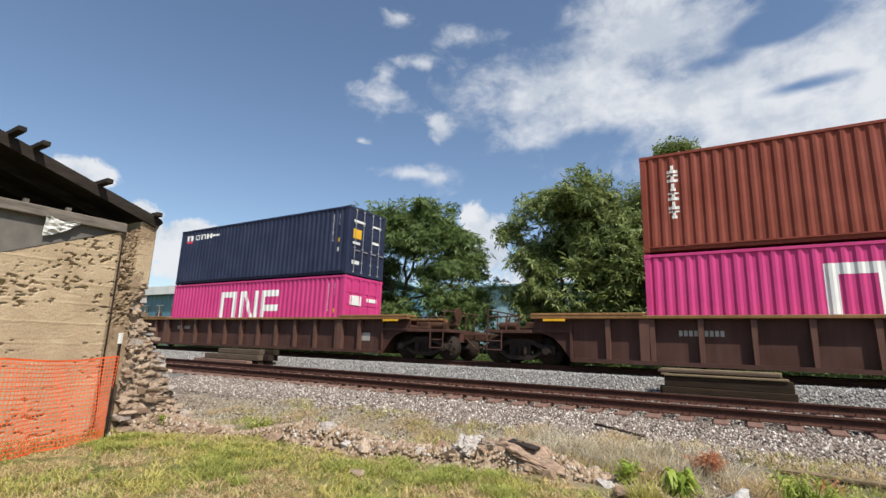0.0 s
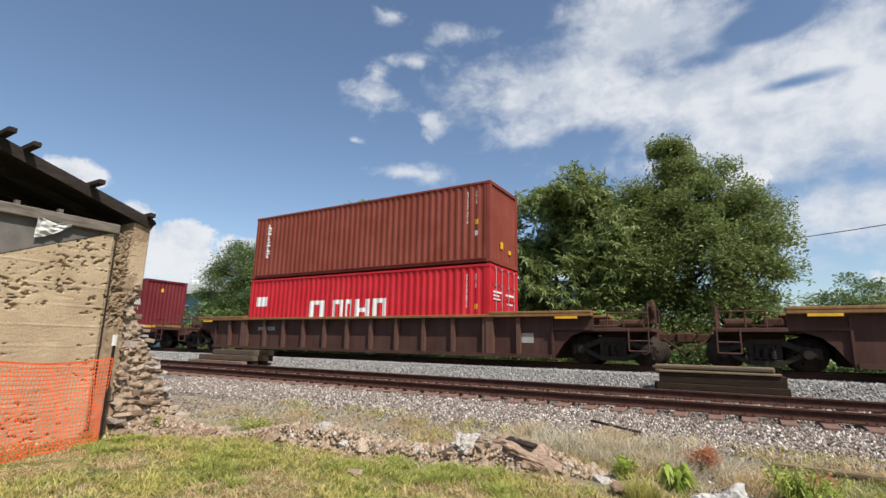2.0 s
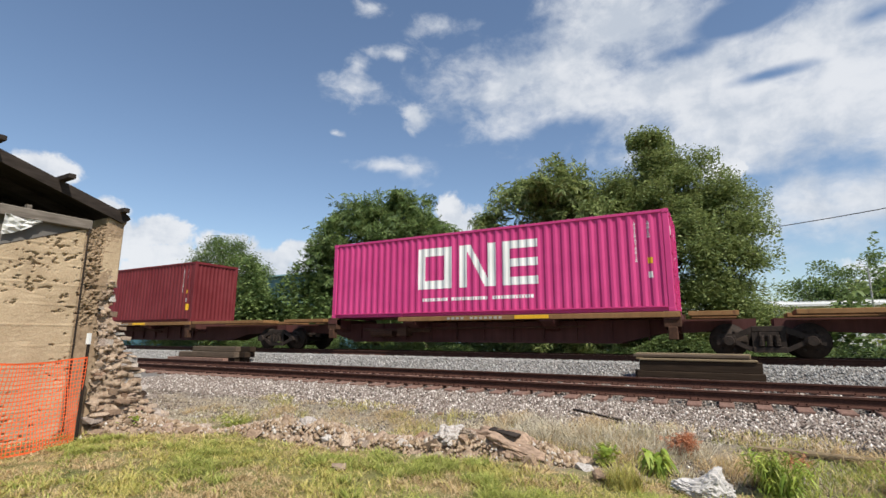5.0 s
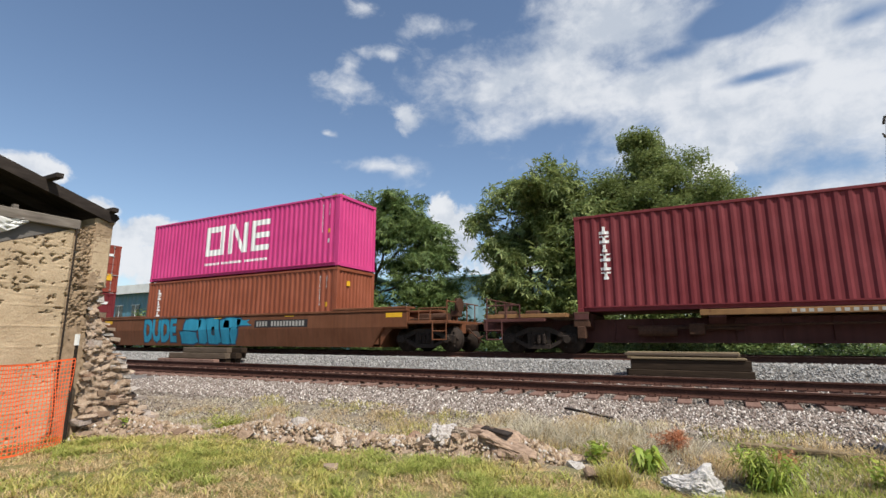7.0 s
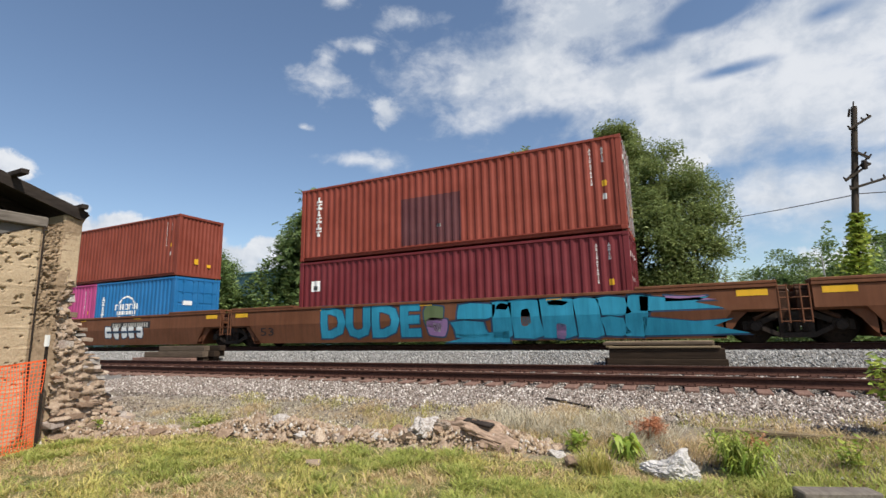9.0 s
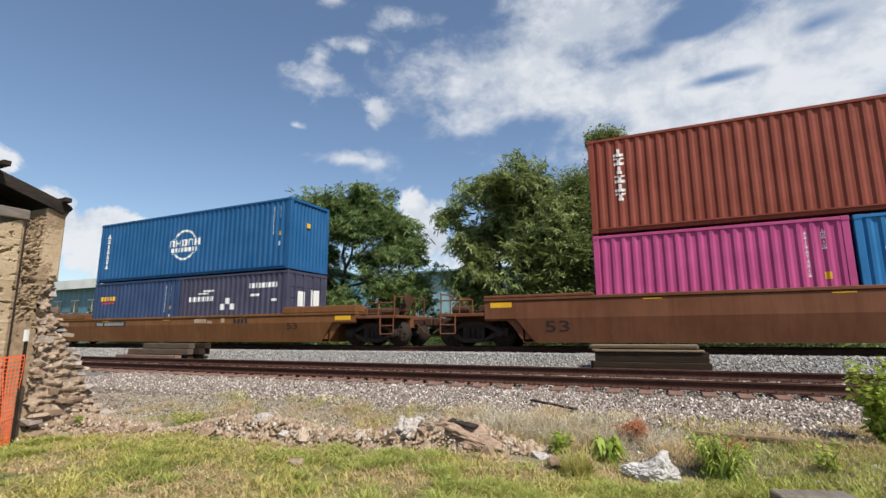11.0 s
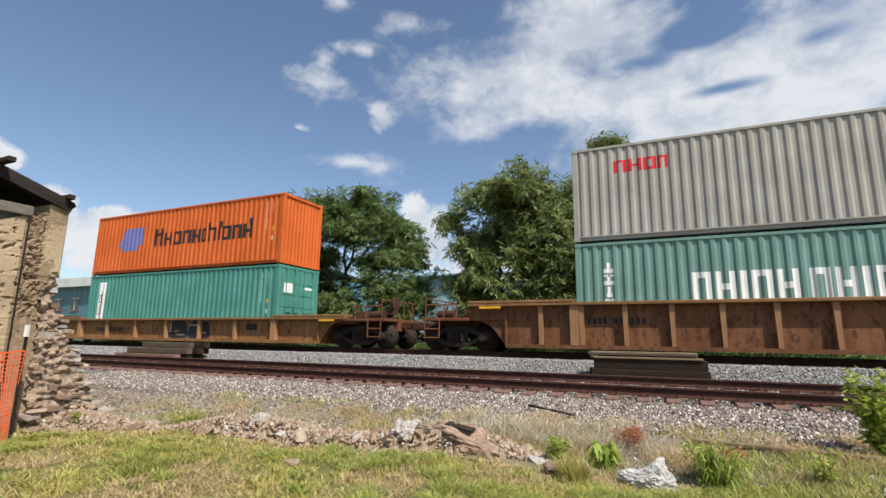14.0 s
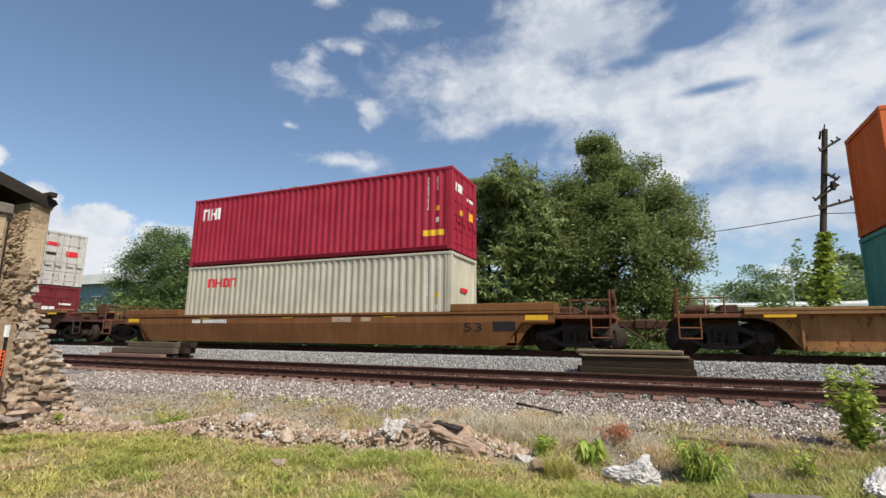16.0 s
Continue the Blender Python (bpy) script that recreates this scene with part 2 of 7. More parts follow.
GALV = plain("galvanised_steel", (0.26, 0.26, 0.26), (0.40, 0.40, 0.40), 20, 0.5, 0.1, 0.2)
RAIL = plain("rust_brown_rail", (0.045, 0.020, 0.015), (0.095, 0.045, 0.034), 22, 0.75, 0.3)
RAILTOP = plain("dull_rail_head", (0.15, 0.09, 0.07), (0.26, 0.18, 0.15), 20, 0.5, 0.15, 0.3)
TIE = plain("weathered_tie_timber", (0.15, 0.088, 0.07), (0.31, 0.195, 0.155), 12, 0.9, 0.5, 0, (2.0, 0.25, 2.0))
OLDTIE = plain("creosoted_timber", (0.020, 0.013, 0.009), (0.055, 0.037, 0.024), 10, 0.85, 0.5, 0, (0.2, 2.0, 2.0))
MIDTIE = plain("grey_brown_timber", (0.07, 0.052, 0.038), (0.17, 0.13, 0.095), 10, 0.9, 0.5, 0, (0.2, 2.0, 2.0))
PALETIE = plain("sun_bleached_timber", (0.16, 0.12, 0.075), (0.30, 0.235, 0.15), 10, 0.9, 0.5, 0, (0.2, 2.0, 2.0))
BALLAST = by_piece("grey_ballast_stone", [(0.11, 0.11, 0.11), (0.25, 0.25, 0.245), (0.38, 0.375, 0.365), (0.23, 0.22, 0.21), (0.55, 0.54, 0.52)])
OLDBALLAST = by_piece("brown_grey_ballast_stone", [(0.04, 0.033, 0.03), (0.22, 0.185, 0.16), (0.36, 0.31, 0.27), (0.13, 0.085, 0.07), (0.86, 0.81, 0.75)])
BARK = plain("bark", (0.05, 0.04, 0.03), (0.13, 0.11, 0.085), 10, 0.9, 0.5, 0, (2, 2, 0.4))
LEAF = leafy("tree_leaf", (0.070, 0.108, 0.034), (0.150, 0.200, 0.066), (0.29, 0.335, 0.125))
LEAF2 = leafy("dark_tree_leaf", (0.055, 0.096, 0.030), (0.105, 0.165, 0.050), (0.20, 0.26, 0.090))
BRIGHT = leafy("bright_weed_leaf", (0.12, 0.19, 0.025), (0.24, 0.33, 0.05), (0.44, 0.48, 0.10))
GRASS = leafy("lawn_grass_blade", (0.16, 0.185, 0.038), (0.38, 0.365, 0.095), (0.66, 0.55, 0.22))
LUSH = leafy("lush_grass_blade", (0.13, 0.17, 0.032), (0.28, 0.32, 0.07), (0.50, 0.50, 0.16))
STRAW = leafy("dry_grass_blade", (0.30, 0.205, 0.10), (0.48, 0.36, 0.19), (0.66, 0.53, 0.33))
PALEGRASS = leafy("bleached_grass_blade", (0.30, 0.26, 0.18), (0.48, 0.43, 0.32), (0.68, 0.63, 0.50))
REDWEED = leafy("dead_red_weed", (0.24, 0.085, 0.04), (0.42, 0.165, 0.08), (0.54, 0.27, 0.15))
ROCK = by_piece("broken_limestone", [(0.22, 0.15, 0.105), (0.38, 0.275, 0.195), (0.53, 0.43, 0.335), (0.30, 0.19, 0.13), (0.52, 0.50, 0.48), (0.36, 0.26, 0.18)], 0.95, 14.0, True, 0.9)
PALEPAINT = plain("weathered_pale_paint", (0.36, 0.24, 0.16), (0.56, 0.45, 0.36), 6, 0.7, 0.1)
MORTAR = plain("crumbled_lime_mortar", (0.20, 0.135, 0.09), (0.50, 0.40, 0.305), 16, 0.95, 1.0)
EARTH = plain("dry_mortar_earth", (0.16, 0.115, 0.07), (0.40, 0.31, 0.20), 22, 0.95, 0.9)
CHIPS = by_piece("limestone_chips", [(0.14, 0.095, 0.06), (0.33, 0.24, 0.155), (0.46, 0.37, 0.27), (0.26, 0.17, 0.11), (0.56, 0.53, 0.49)], 0.95, 20.0)
CHAR = plain("charred_timber", (0.018, 0.014, 0.012), (0.055, 0.044, 0.038), 12, 0.85, 0.5, 0, (1, 0.2, 1))
GREYWOOD = plain("weathered_grey_timber", (0.10, 0.085, 0.072), (0.24, 0.21, 0.18), 12, 0.85, 0.4, 0, (2, 0.25, 2))
BOARD = plain("grey_sheathing_board", (0.13, 0.12, 0.11), (0.19, 0.175, 0.16), 5, 0.8, 0.1)
PLASTIC = plain("torn_white_plastic", (0.55, 0.55, 0.53), (0.80, 0.80, 0.78), 14, 0.35, 0.5)
MESHORANGE = worn_paint("orange_plastic_net", (0.85, 0.13, 0.035), 0.0, 0.45, 0.2)
BLUEWALL = plain("blue_metal_siding", (0.06, 0.16, 0.22), (0.085, 0.20, 0.27), 3, 0.5, 0.1)
WHITETRIM = plain("white_metal_fascia", (0.6, 0.62, 0.62), (0.72, 0.73, 0.73), 4, 0.5, 0.1)
PALEROOF = plain("pale_blue_metal_roof", (0.20, 0.36, 0.44), (0.30, 0.46, 0.53), 3, 0.45, 0.1)
DARKGLASS = plain("dark_window_glass", (0.02, 0.03, 0.035), (0.04, 0.05, 0.055), 3, 0.1, 0.02)
POLEWOOD = plain("dark_pole_timber", (0.045, 0.036, 0.028), (0.10, 0.08, 0.062), 12, 0.9, 0.4, 0, (2, 2, 0.2))

# ---- mesh helpers ----


class Build:
    """Vertices and faces of one mesh."""

    def __init__(self):
        self.v, self.f = [], []

    def add(self, verts, faces):
        k = len(self.v)
        self.v.extend(tuple(p) for p in verts)
        self.f.extend(tuple(i + k for i in f) for f in faces)
        return self

    def box(self, x0, x1, y0, y1, z0, z1, bevel=0.0):
        if bevel <= 0:
            return self.add([(x, y, z) for z in (z0, z1) for y in (y0, y1) for x in (x0, x1)],
                            [(0, 2, 3, 1), (4, 5, 7, 6), (0, 1, 5, 4), (2, 6, 7, 3), (0, 4, 6, 2), (1, 3, 7, 5)])
        bm = bmesh.new()
        bmesh.ops.create_cube(bm, size=1, matrix=Matrix.LocRotScale(((x0 + x1) / 2, (y0 + y1) / 2, (z0 + z1) / 2), None, (x1 - x0, y1 - y0, z1 - z0)))
        bmesh.ops.bevel(bm, geom=bm.edges, offset=bevel, segments=1, affect="EDGES")
        return self.take(bm)

    def take(self, bm):
        bm.verts.index_update()
        self.add([v.co for v in bm.verts], [[v.index for v in f.verts] for f in bm.faces])
        bm.free()
        return self

    def slab(self, outline, axis, a, b):
        """An outline extruded along an axis from a to b. axis y: outline in x, z; axis x: outline in y, z; axis z: in x, y."""
        put = {"y": lambda p, s: (p[0], s, p[1]), "x": lambda p, s: (s, p[0], p[1]), "z": lambda p, s: (p[0], p[1], s)}[axis]
        n = len(outline)
        return self.add([put(p, a) for p in outline] + [put(p, b) for p in outline],
                        [tuple(range(n)), tuple(range(2 * n - 1, n - 1, -1))] + [(i, i + n, (i + 1) % n + n, (i + 1) % n) for i in range(n)])

    def tube(self, a, b, r, r2=None, n=8):
        a, b = Vector(a), Vector(b)
        r2 = r if r2 is None else r2
        q = (b - a).to_track_quat("Z", "Y")
        ring = [q @ Vector((math.cos(6.28319 * i / n), math.sin(6.28319 * i / n), 0)) for i in range(n)]
        return self.add([a + r * p for p in ring] + [b + r2 * p for p in ring],
                        [tuple(range(n - 1, -1, -1)), tuple(range(n, 2 * n))] + [(i, (i + 1) % n, (i + 1) % n + n, i + n) for i in range(n)])

    def mesh(self, name):
        me = bpy.data.meshes.new(name)
        me.from_pydata(self.v, [], self.f)
        me.update()
        return me


def part(name, b, material, parent=None, label="", smooth=False):
    me = b if isinstance(b, bpy.types.Mesh) else b.mesh(name)
    if not me.materials:
        me.materials.append(material)
    if smooth:
        me.polygons.foreach_set("use_smooth", [True] * len(me.polygons))
    ob = new(name, me)
    ob.parent = parent
    return tagged(ob, label)


def thing(name, at, label, category, group="", kind=""):
    ob = new(name)
    ob.empty_display_size = 0.2
    ob.matrix_basis = at if isinstance(at, Matrix) else Matrix.Translation(at)
    return tagged(ob, label, category, group, kind)


def whole(name, b, material, label, category, group="", kind="", at=(0, 0, 0), smooth=False):
    ob = part(name, b, material, None, "", smooth)
    ob.matrix_basis = at if isinstance(at, Matrix) else Matrix.Translation(at)
    return tagged(ob, label, category, group, kind)


def lettering(text, size, fat=0.0):
    """A flat mesh of the built-in font, standing in the x-z plane and facing -y, centred."""
    cu = bpy.data.curves.new("text", "FONT")
    cu.body, cu.size, cu.align_x, cu.align_y, cu.resolution_u = text, size, "CENTER", "CENTER", 2
    cu.offset = fat
    ob = bpy.data.objects.new("text", cu)
    me = bpy.data.meshes.new_from_object(ob)
    bpy.data.objects.remove(ob)
    me.transform(Matrix.Rotation(radians(90), 4, "X"))
    me.materials.clear()
    return me


def scatter(name, count, place, shape, rng):
    """Many small closed pieces in one mesh. place(): position, size, turn; shape: vertices and faces."""
    sv, sf = np.array(shape[0], float), np.array(shape[1], int)
    pos, size, rot = place(count, rng)
    k = len(pos)
    c, s = np.cos(rot), np.sin(rot)
    v = sv[None] * size[:, None, :] * rng.uniform(0.7, 1.3, (k, len(sv), 1))
    x, y = v[..., 0] * c[:, None] - v[..., 1] * s[:, None], v[..., 0] * s[:, None] + v[..., 1] * c[:, None]
    v = np.stack([x, y, v[..., 2]], 2) + pos[:, None]
    f = sf[None] + (np.arange(k) * len(sv))[:, None, None]
    return sheet(name, v.reshape(-1, 3), f.reshape(-1, sf.shape[1]))


def sheet(name, v, f):
    """A mesh from arrays of vertices and of faces with equal corner counts."""
    me = bpy.data.meshes.new(name)
    m = f.shape[1]
    me.vertices.add(len(v))
    me.vertices.foreach_set("co", np.ascontiguousarray(v, np.float32).ravel())
    me.loops.add(f.size)
    me.loops.foreach_set("vertex_index", np.ascontiguousarray(f, np.int32).ravel())
    me.polygons.add(len(f))
    me.polygons.foreach_set("loop_start", np.arange(0, f.size, m, dtype=np.int32))
    me.update(calc_edges=True)
    return me


OCTA = ([(1, 0, 0), (-1, 0, 0), (0, 1, 0), (0, -1, 0), (0, 0, 1), (0, 0, -1)],
        [(0, 2, 4), (2, 1, 4), (1, 3, 4), (3, 0, 4), (2, 0, 5), (1, 2, 5), (3, 1, 5), (0, 3, 5)])
BLOCK = ([(-1, -1, -1), (1, -1, -1), (1, 1, -1), (-1, 1, -1), (-.8, -.8, 1), (.8, -.8, 1), (.8, .8, 1), (-.8, .8, 1)],
         [(0, 3, 2, 1), (4, 5, 6, 7), (0, 1, 5, 4), (1, 2, 6, 5), (2, 3, 7, 6), (3, 0, 4, 7)])

# ---- the lie of the land: z by distance from the camera's side ----
LAND_Y = [-80, 2.0, 5.6, 6.6, 7.3, 9.2, 9.6, 10.3, 12.5, 13.0, 14.0, 17.9, 19.6, 24, 60, 900]
LAND_Z = [-1.0, -1.0, -1.0, -0.9, -0.83, -0.735, -0.715, -0.69, -0.61, -0.50, -0.20, -0.20, -0.75, -0.8, -0.6, -0.6]


def land(x, y):
    return np.interp(y, LAND_Y, LAND_Z) + 0.03 * np.sin(x * 1.3 + y * 0.7) * (np.asarray(y) < 7.0)


def ground():
    m, n, link, b = shader("ground_cover", 0.95)
    co = n.new("ShaderNodeTexCoord")
    sep = n.new("ShaderNodeSeparateXYZ")
    link.new(co.outputs["Object"], sep.inputs[0])
    g1, g2, g3 = texture(n, link, 45, 6, rough=0.7), texture(n, link, 2.2, 5), texture(n, link, 0.7, 3)
    lawn = stops(n, link, g2, (0.33, (0.15, 0.165, 0.042)), (0.52, (0.27, 0.245, 0.085)), (0.68, (0.44, 0.33, 0.165)))
    lawn = blend(n, link, stops(n, link, g1, (0.4, (0, 0, 0)), (0.62, (0.75,) * 3)), lawn, (0.07, 0.075, 0.02))
    dirt = stops(n, link, g1, (0.3, (0.19, 0.15, 0.10)), (0.7, (0.36, 0.30, 0.215)))
    stone = stops(n, link, g1, (0.3, (0.07, 0.065, 0.06)), (0.7, (0.24, 0.225, 0.205)))
    add = n.new("ShaderNodeMath")
    add.operation = "MULTIPLY_ADD"
    link.new(g2, add.inputs[0])
    add.inputs[1].default_value = 1.6
    link.new(sep.outputs["Y"], add.inputs[2])

    def band(lo, hi):
        r = n.new("ShaderNodeMapRange")
        link.new(add.outputs[0], r.inputs[0])
        r.inputs[1].default_value, r.inputs[2].default_value = lo, hi
        return r.outputs[0]
    col = blend(n, link, band(6.1, 6.8), lawn, dirt)
    col = blend(n, link, band(7.7, 8.6), col, stone)
    col = blend(n, link, band(19.5, 20.6), col, lawn)
    link.new(col, b.inputs["Base Color"])
    bump(n, link, b, g1, 0.7, 0.05)
    xs = np.unique(np.concatenate([np.linspace(-900, -40, 25), np.linspace(-40, 14, 181), np.linspace(14, 900, 25)]))
    ys = np.unique(np.concatenate([np.linspace(-300, 0, 12), np.linspace(0, 24, 121), np.linspace(24, 1500, 30)]))
    X, Y = np.meshgrid(xs, ys)
    Z = land(X, Y)
    r = np.random.default_rng(3)
    Z = Z + r.normal(0, 0.012, Z.shape) * ((X > -40) & (X < 14) & (Y > 0) & (Y < 24))
    a = np.arange(X.size).reshape(X.shape)
    f = np.stack([a[:-1, :-1], a[:-1, 1:], a[1:, 1:], a[1:, :-1]], -1).reshape(-1, 4)
    me = sheet("ground", np.stack([X, Y, Z], -1).reshape(-1, 3), f)
    return whole("ground", me, m, "patchy lawn and dry earth rising to gravel tracks", "ground", kind="structure", smooth=True)


ground()

# ---- tracks ----
NEAR_Y, FAR_Y = 11.03, 15.94


def rail_profile(top):
    h = 0.17
    half = [(0.036, 0), (0.037, -0.03), (0.010, -0.045), (0.009, -0.13), (0.045, -0.15), (0.068, -0.158), (0.068, -h)]
    return [(y, top + z) for y, z in half] + [(-y, top + z) for y, z in reversed(half)]


def track(yc, z_near, z_far, x0, x1, spacing, label):
    t = thing("railway_track", (0, yc, 0), label, "railway track")
    tilt = math.atan2(z_far - z_near, 1.51)
    zc = (z_near + z_far) / 2
    for y, z in ((-0.755, z_near), (0.755, z_far)):
        p = part("rail", Build().slab(rail_profile(z), "x", x0, x1), RAIL, t, "rust-brown steel rail")
        p.location.y = y
        q = part("running_band", Build().box(x0, x1, -0.024, 0.024, z + 0.001, z + 0.003), RAILTOP, t, "dull worn rail head")
        q.location.y = y
    tie, plate = Build().box(-0.115, 0.115, -1.3, 1.3, -0.18, 0, 0.012).mesh("tie"), Build().box(-0.09, 0.09, -0.18, 0.18, 0, 0.018, 0.004)
    for dx in (-0.06, 0.06):
        for dy in (-0.13, 0.13):
            plate.box(dx - 0.012, dx + 0.012, dy - 0.012, dy + 0.012, 0.018, 0.05)
    plate = plate.mesh("tie_plate")
    plate.materials.append(RAIL)
    rng = random.Random(5)
    count = int((x1 - x0) / spacing)
    cut = [k for k in range(count) if -24 < x0 + (k + 0.5) * spacing < 5]
    for k in cut[-290:]:
        s = part("tie", tie, TIE, t)
        s.matrix_basis = pose(x0 + (k + 0.5) * spacing + rng.uniform(-0.02, 0.02), rng.uniform(-0.03, 0.03), zc - 0.172 + rng.uniform(-0.006, 0.006), math.degrees(tilt), 0, rng.uniform(-1, 1))
        for y in (-0.755, 0.755):
            p = part("tie_plate", plate, RAIL, s)
            p.matrix_basis = pose(0, y, 0.002)
    rest = Build()
    for k in range(count):
        if k not in set(cut[-290:]):
            x = x0 + (k + 0.5) * spacing
            rest.box(x - 0.115, x + 0.115, -1.3, 1.3, zc - 0.36, zc - 0.19)
    if rest.v:
        tagged(part("far_ties", rest, TIE, t), "weathered ties", kind="stuff")
    return t


track(NEAR_Y, -0.445, -0.365, -120, 60, 0.53, "rusty disused siding track on weathered wooden ties")
track(FAR_Y, 0.0, 0.0, -160, 80, 0.6, "main line track on timber ties in fresh ballast")


def ballast(name, count, x0, x1, y0, y1, material, label, lift=0.0, keep_off=(), size=(0.016, 0.036), seed=1):
    def place(k, r):
        u = r.uniform(0, 1, k)
        x, y = x0 + (x1 - x0) * u, r.uniform(y0, y1, k)
        ok = np.ones(k, bool)
        for c, half in keep_off:
            ok &= np.abs(y - c) > half
        tie_x = np.abs((((x + 120) / 0.53) % 1.0) - 0.5) * 0.53
        ok &= (tie_x > 0.125) | (y < 9.68) | (y > 12.4)
        x, y = x[ok], y[ok]
        s = r.uniform(*size, (len(x), 1)) * r.uniform(0.75, 1.25, (len(x), 3))
        return np.stack([x, y, land(x, y) + lift + r.uniform(-0.01, 0.02, len(x))], 1), s, r.uniform(0, 6.28, len(x))
    me = scatter(name, count, place, OCTA, np.random.default_rng(seed))
    return whole(name, me, material, label, "ballast", kind="stuff")

# ---- containers: base in the middle of the floor, x along the train, near side at -y ----
HALF = 1.219
PITCH = 0.278


def fold(x):
    """How far the side sheet stands back at x."""
    u = (x / PITCH) % 1.0
    if u < 0.26:
        return 0.0
    if u < 0.5:
        return 0.036 * (u - 0.26) / 0.24
    if u < 0.76:
        return 0.036
    return 0.036 * (1.0 - u) / 0.24


def breaks(x0, x1):
    xs = {x0, x1}
    k = math.floor(x0 / PITCH)
    while k * PITCH < x1:
        for u in (0.0, 0.26, 0.5, 0.76):
            x = (k + u) * PITCH
            if x0 < x < x1:
                xs.add(x)
        k += 1
    return sorted(xs)


def folded(x0, x1, z0, z1, y, out=0.0, sign=1, b=None):
    """A corrugated sheet facing -y (sign 1) or +y (sign -1)."""
    b = b or Build()
    xs = breaks(x0, x1)
    v = [(x, sign * (y + fold(x) - out), z) for x in xs for z in (z0, z1)]
    f = [(2 * i, 2 * i + 2, 2 * i + 3, 2 * i + 1)[::sign] for i in range(len(xs) - 1)]
    return b.add(v, f)


CARGO = []


def container(x_left, z0, colour, label, high=True, long=12.192, doors=False, marks=(), end_marks=(), group="containers on the train"):
    h = 2.896 if high else 2.591
    m, L = PAINT[colour], long / 2
    c = thing("shipping_container", (0, FAR_Y, z0), label, "shipping container", group)
    CARGO.append((c, x_left + L, z0))
    inner = L - 0.16
    part("side_panel", folded(-inner, inner, 0.16, h - 0.085, -HALF + 0.02), m, c)
    part("side_panel", folded(-inner, inner, 0.16, h - 0.085, -HALF + 0.02, 0, -1), m, c)
    roof = Build()
    k = int(long / 0.5)
    for i in range(k):
        x = -L + 0.1 + (long - 0.2) * i / k
        w = (long - 0.2) / k
        roof.box(x, x + w * 0.55, -HALF + 0.09, HALF - 0.09, h - 0.05, h - 0.012).box(x + w * 0.55, x + w, -HALF + 0.09, HALF - 0.09, h - 0.05, h - 0.026)
    part("roof", roof, m, c)
    part("floor", Build().box(-L + 0.1, L - 0.1, -HALF + 0.05, HALF - 0.05, 0.03, 0.15), m, c)
    rail = Build().box(-L + 0.16, L - 0.16, 0.025, 0.06, 0.02, 0.16).box(-L + 0.16, L - 0.16, -0.03, 0.025, 0.125, 0.16)
    for x in [-L + 0.5 + 0.55 * i for i in range(int((long - 0.9) / 0.55) + 1)]:
        rail.box(x - 0.03, x + 0.03, 0.005, 0.025, 0.02, 0.125)
    rail = rail.mesh("bottom_rail")
    top = Build().box(-L + 0.16, L - 0.16, -0.03, 0.03, -0.085, -0.005, 0.006).mesh("top_rail")
    for y in (-HALF + 0.035, HALF - 0.035):
        part("bottom_rail", rail, m, c).location.y = y
        part("top_rail", top, m, c).location = (0, y, h)
    post = Build().box(-0.08, 0.08, -0.07, 0.07, 0.11, h - 0.11, 0.012).mesh("corner_post")
    cast = Build().box(-0.089, 0.089, -0.081, 0.081, 0, 0.118, 0.01)
    cast.slab([(0.04 * math.cos(a) , 0.06 + 0.035 * math.sin(a)) for a in [6.283 * i / 8 for i in range(8)]], "y", -0.0835, -0.0815)
    cast = cast.mesh("corner_casting")
    for x in (-L + 0.085, L - 0.085):
        for y in (-HALF + 0.078, HALF - 0.078):
            part("corner_post", post, m, c).location = (x, y, 0)
            for z in (0.0, h - 0.118):
                part("corner_casting", cast, m, c).location = (x, y, z)
    if z0 > 2:
        lock = Build().box(-0.06, 0.06, -0.05, 0.05, -0.064, 0.0, 0.01).mesh("twist_lock")
        for x in (-L + 0.085, L - 0.085):
            for y in (-HALF + 0.09, HALF - 0.09):
                part("twist_lock", lock, RUSTY, c, "rusty twist lock").location = (x, y, 0)
    for x in (-L + 0.06, L - 0.06):
        part("end_sill", Build().box(x - 0.05, x + 0.05, -HALF + 0.16, HALF - 0.16, 0.0, 0.15), m, c)
        part("end_header", Build().box(x - 0.05, x + 0.05, -HALF + 0.16, HALF - 0.16, h - 0.11, h), m, c)
    w = HALF - 0.15

    def blind(s, x):
        b = Build()
        ys = [-w + 2 * w * i / 40 for i in range(41)]
        v = [(x - s * (0.03 if (i // 2) % 2 else 0.0), y, z) for i, y in enumerate(ys) for z in (0.15, h - 0.11)]
        return b.add(v, [(2 * i, 2 * i + 2, 2 * i + 3, 2 * i + 1)[::s] for i in range(40)])

    part("end_panel", blind(-1, -L + 0.05), m, c)
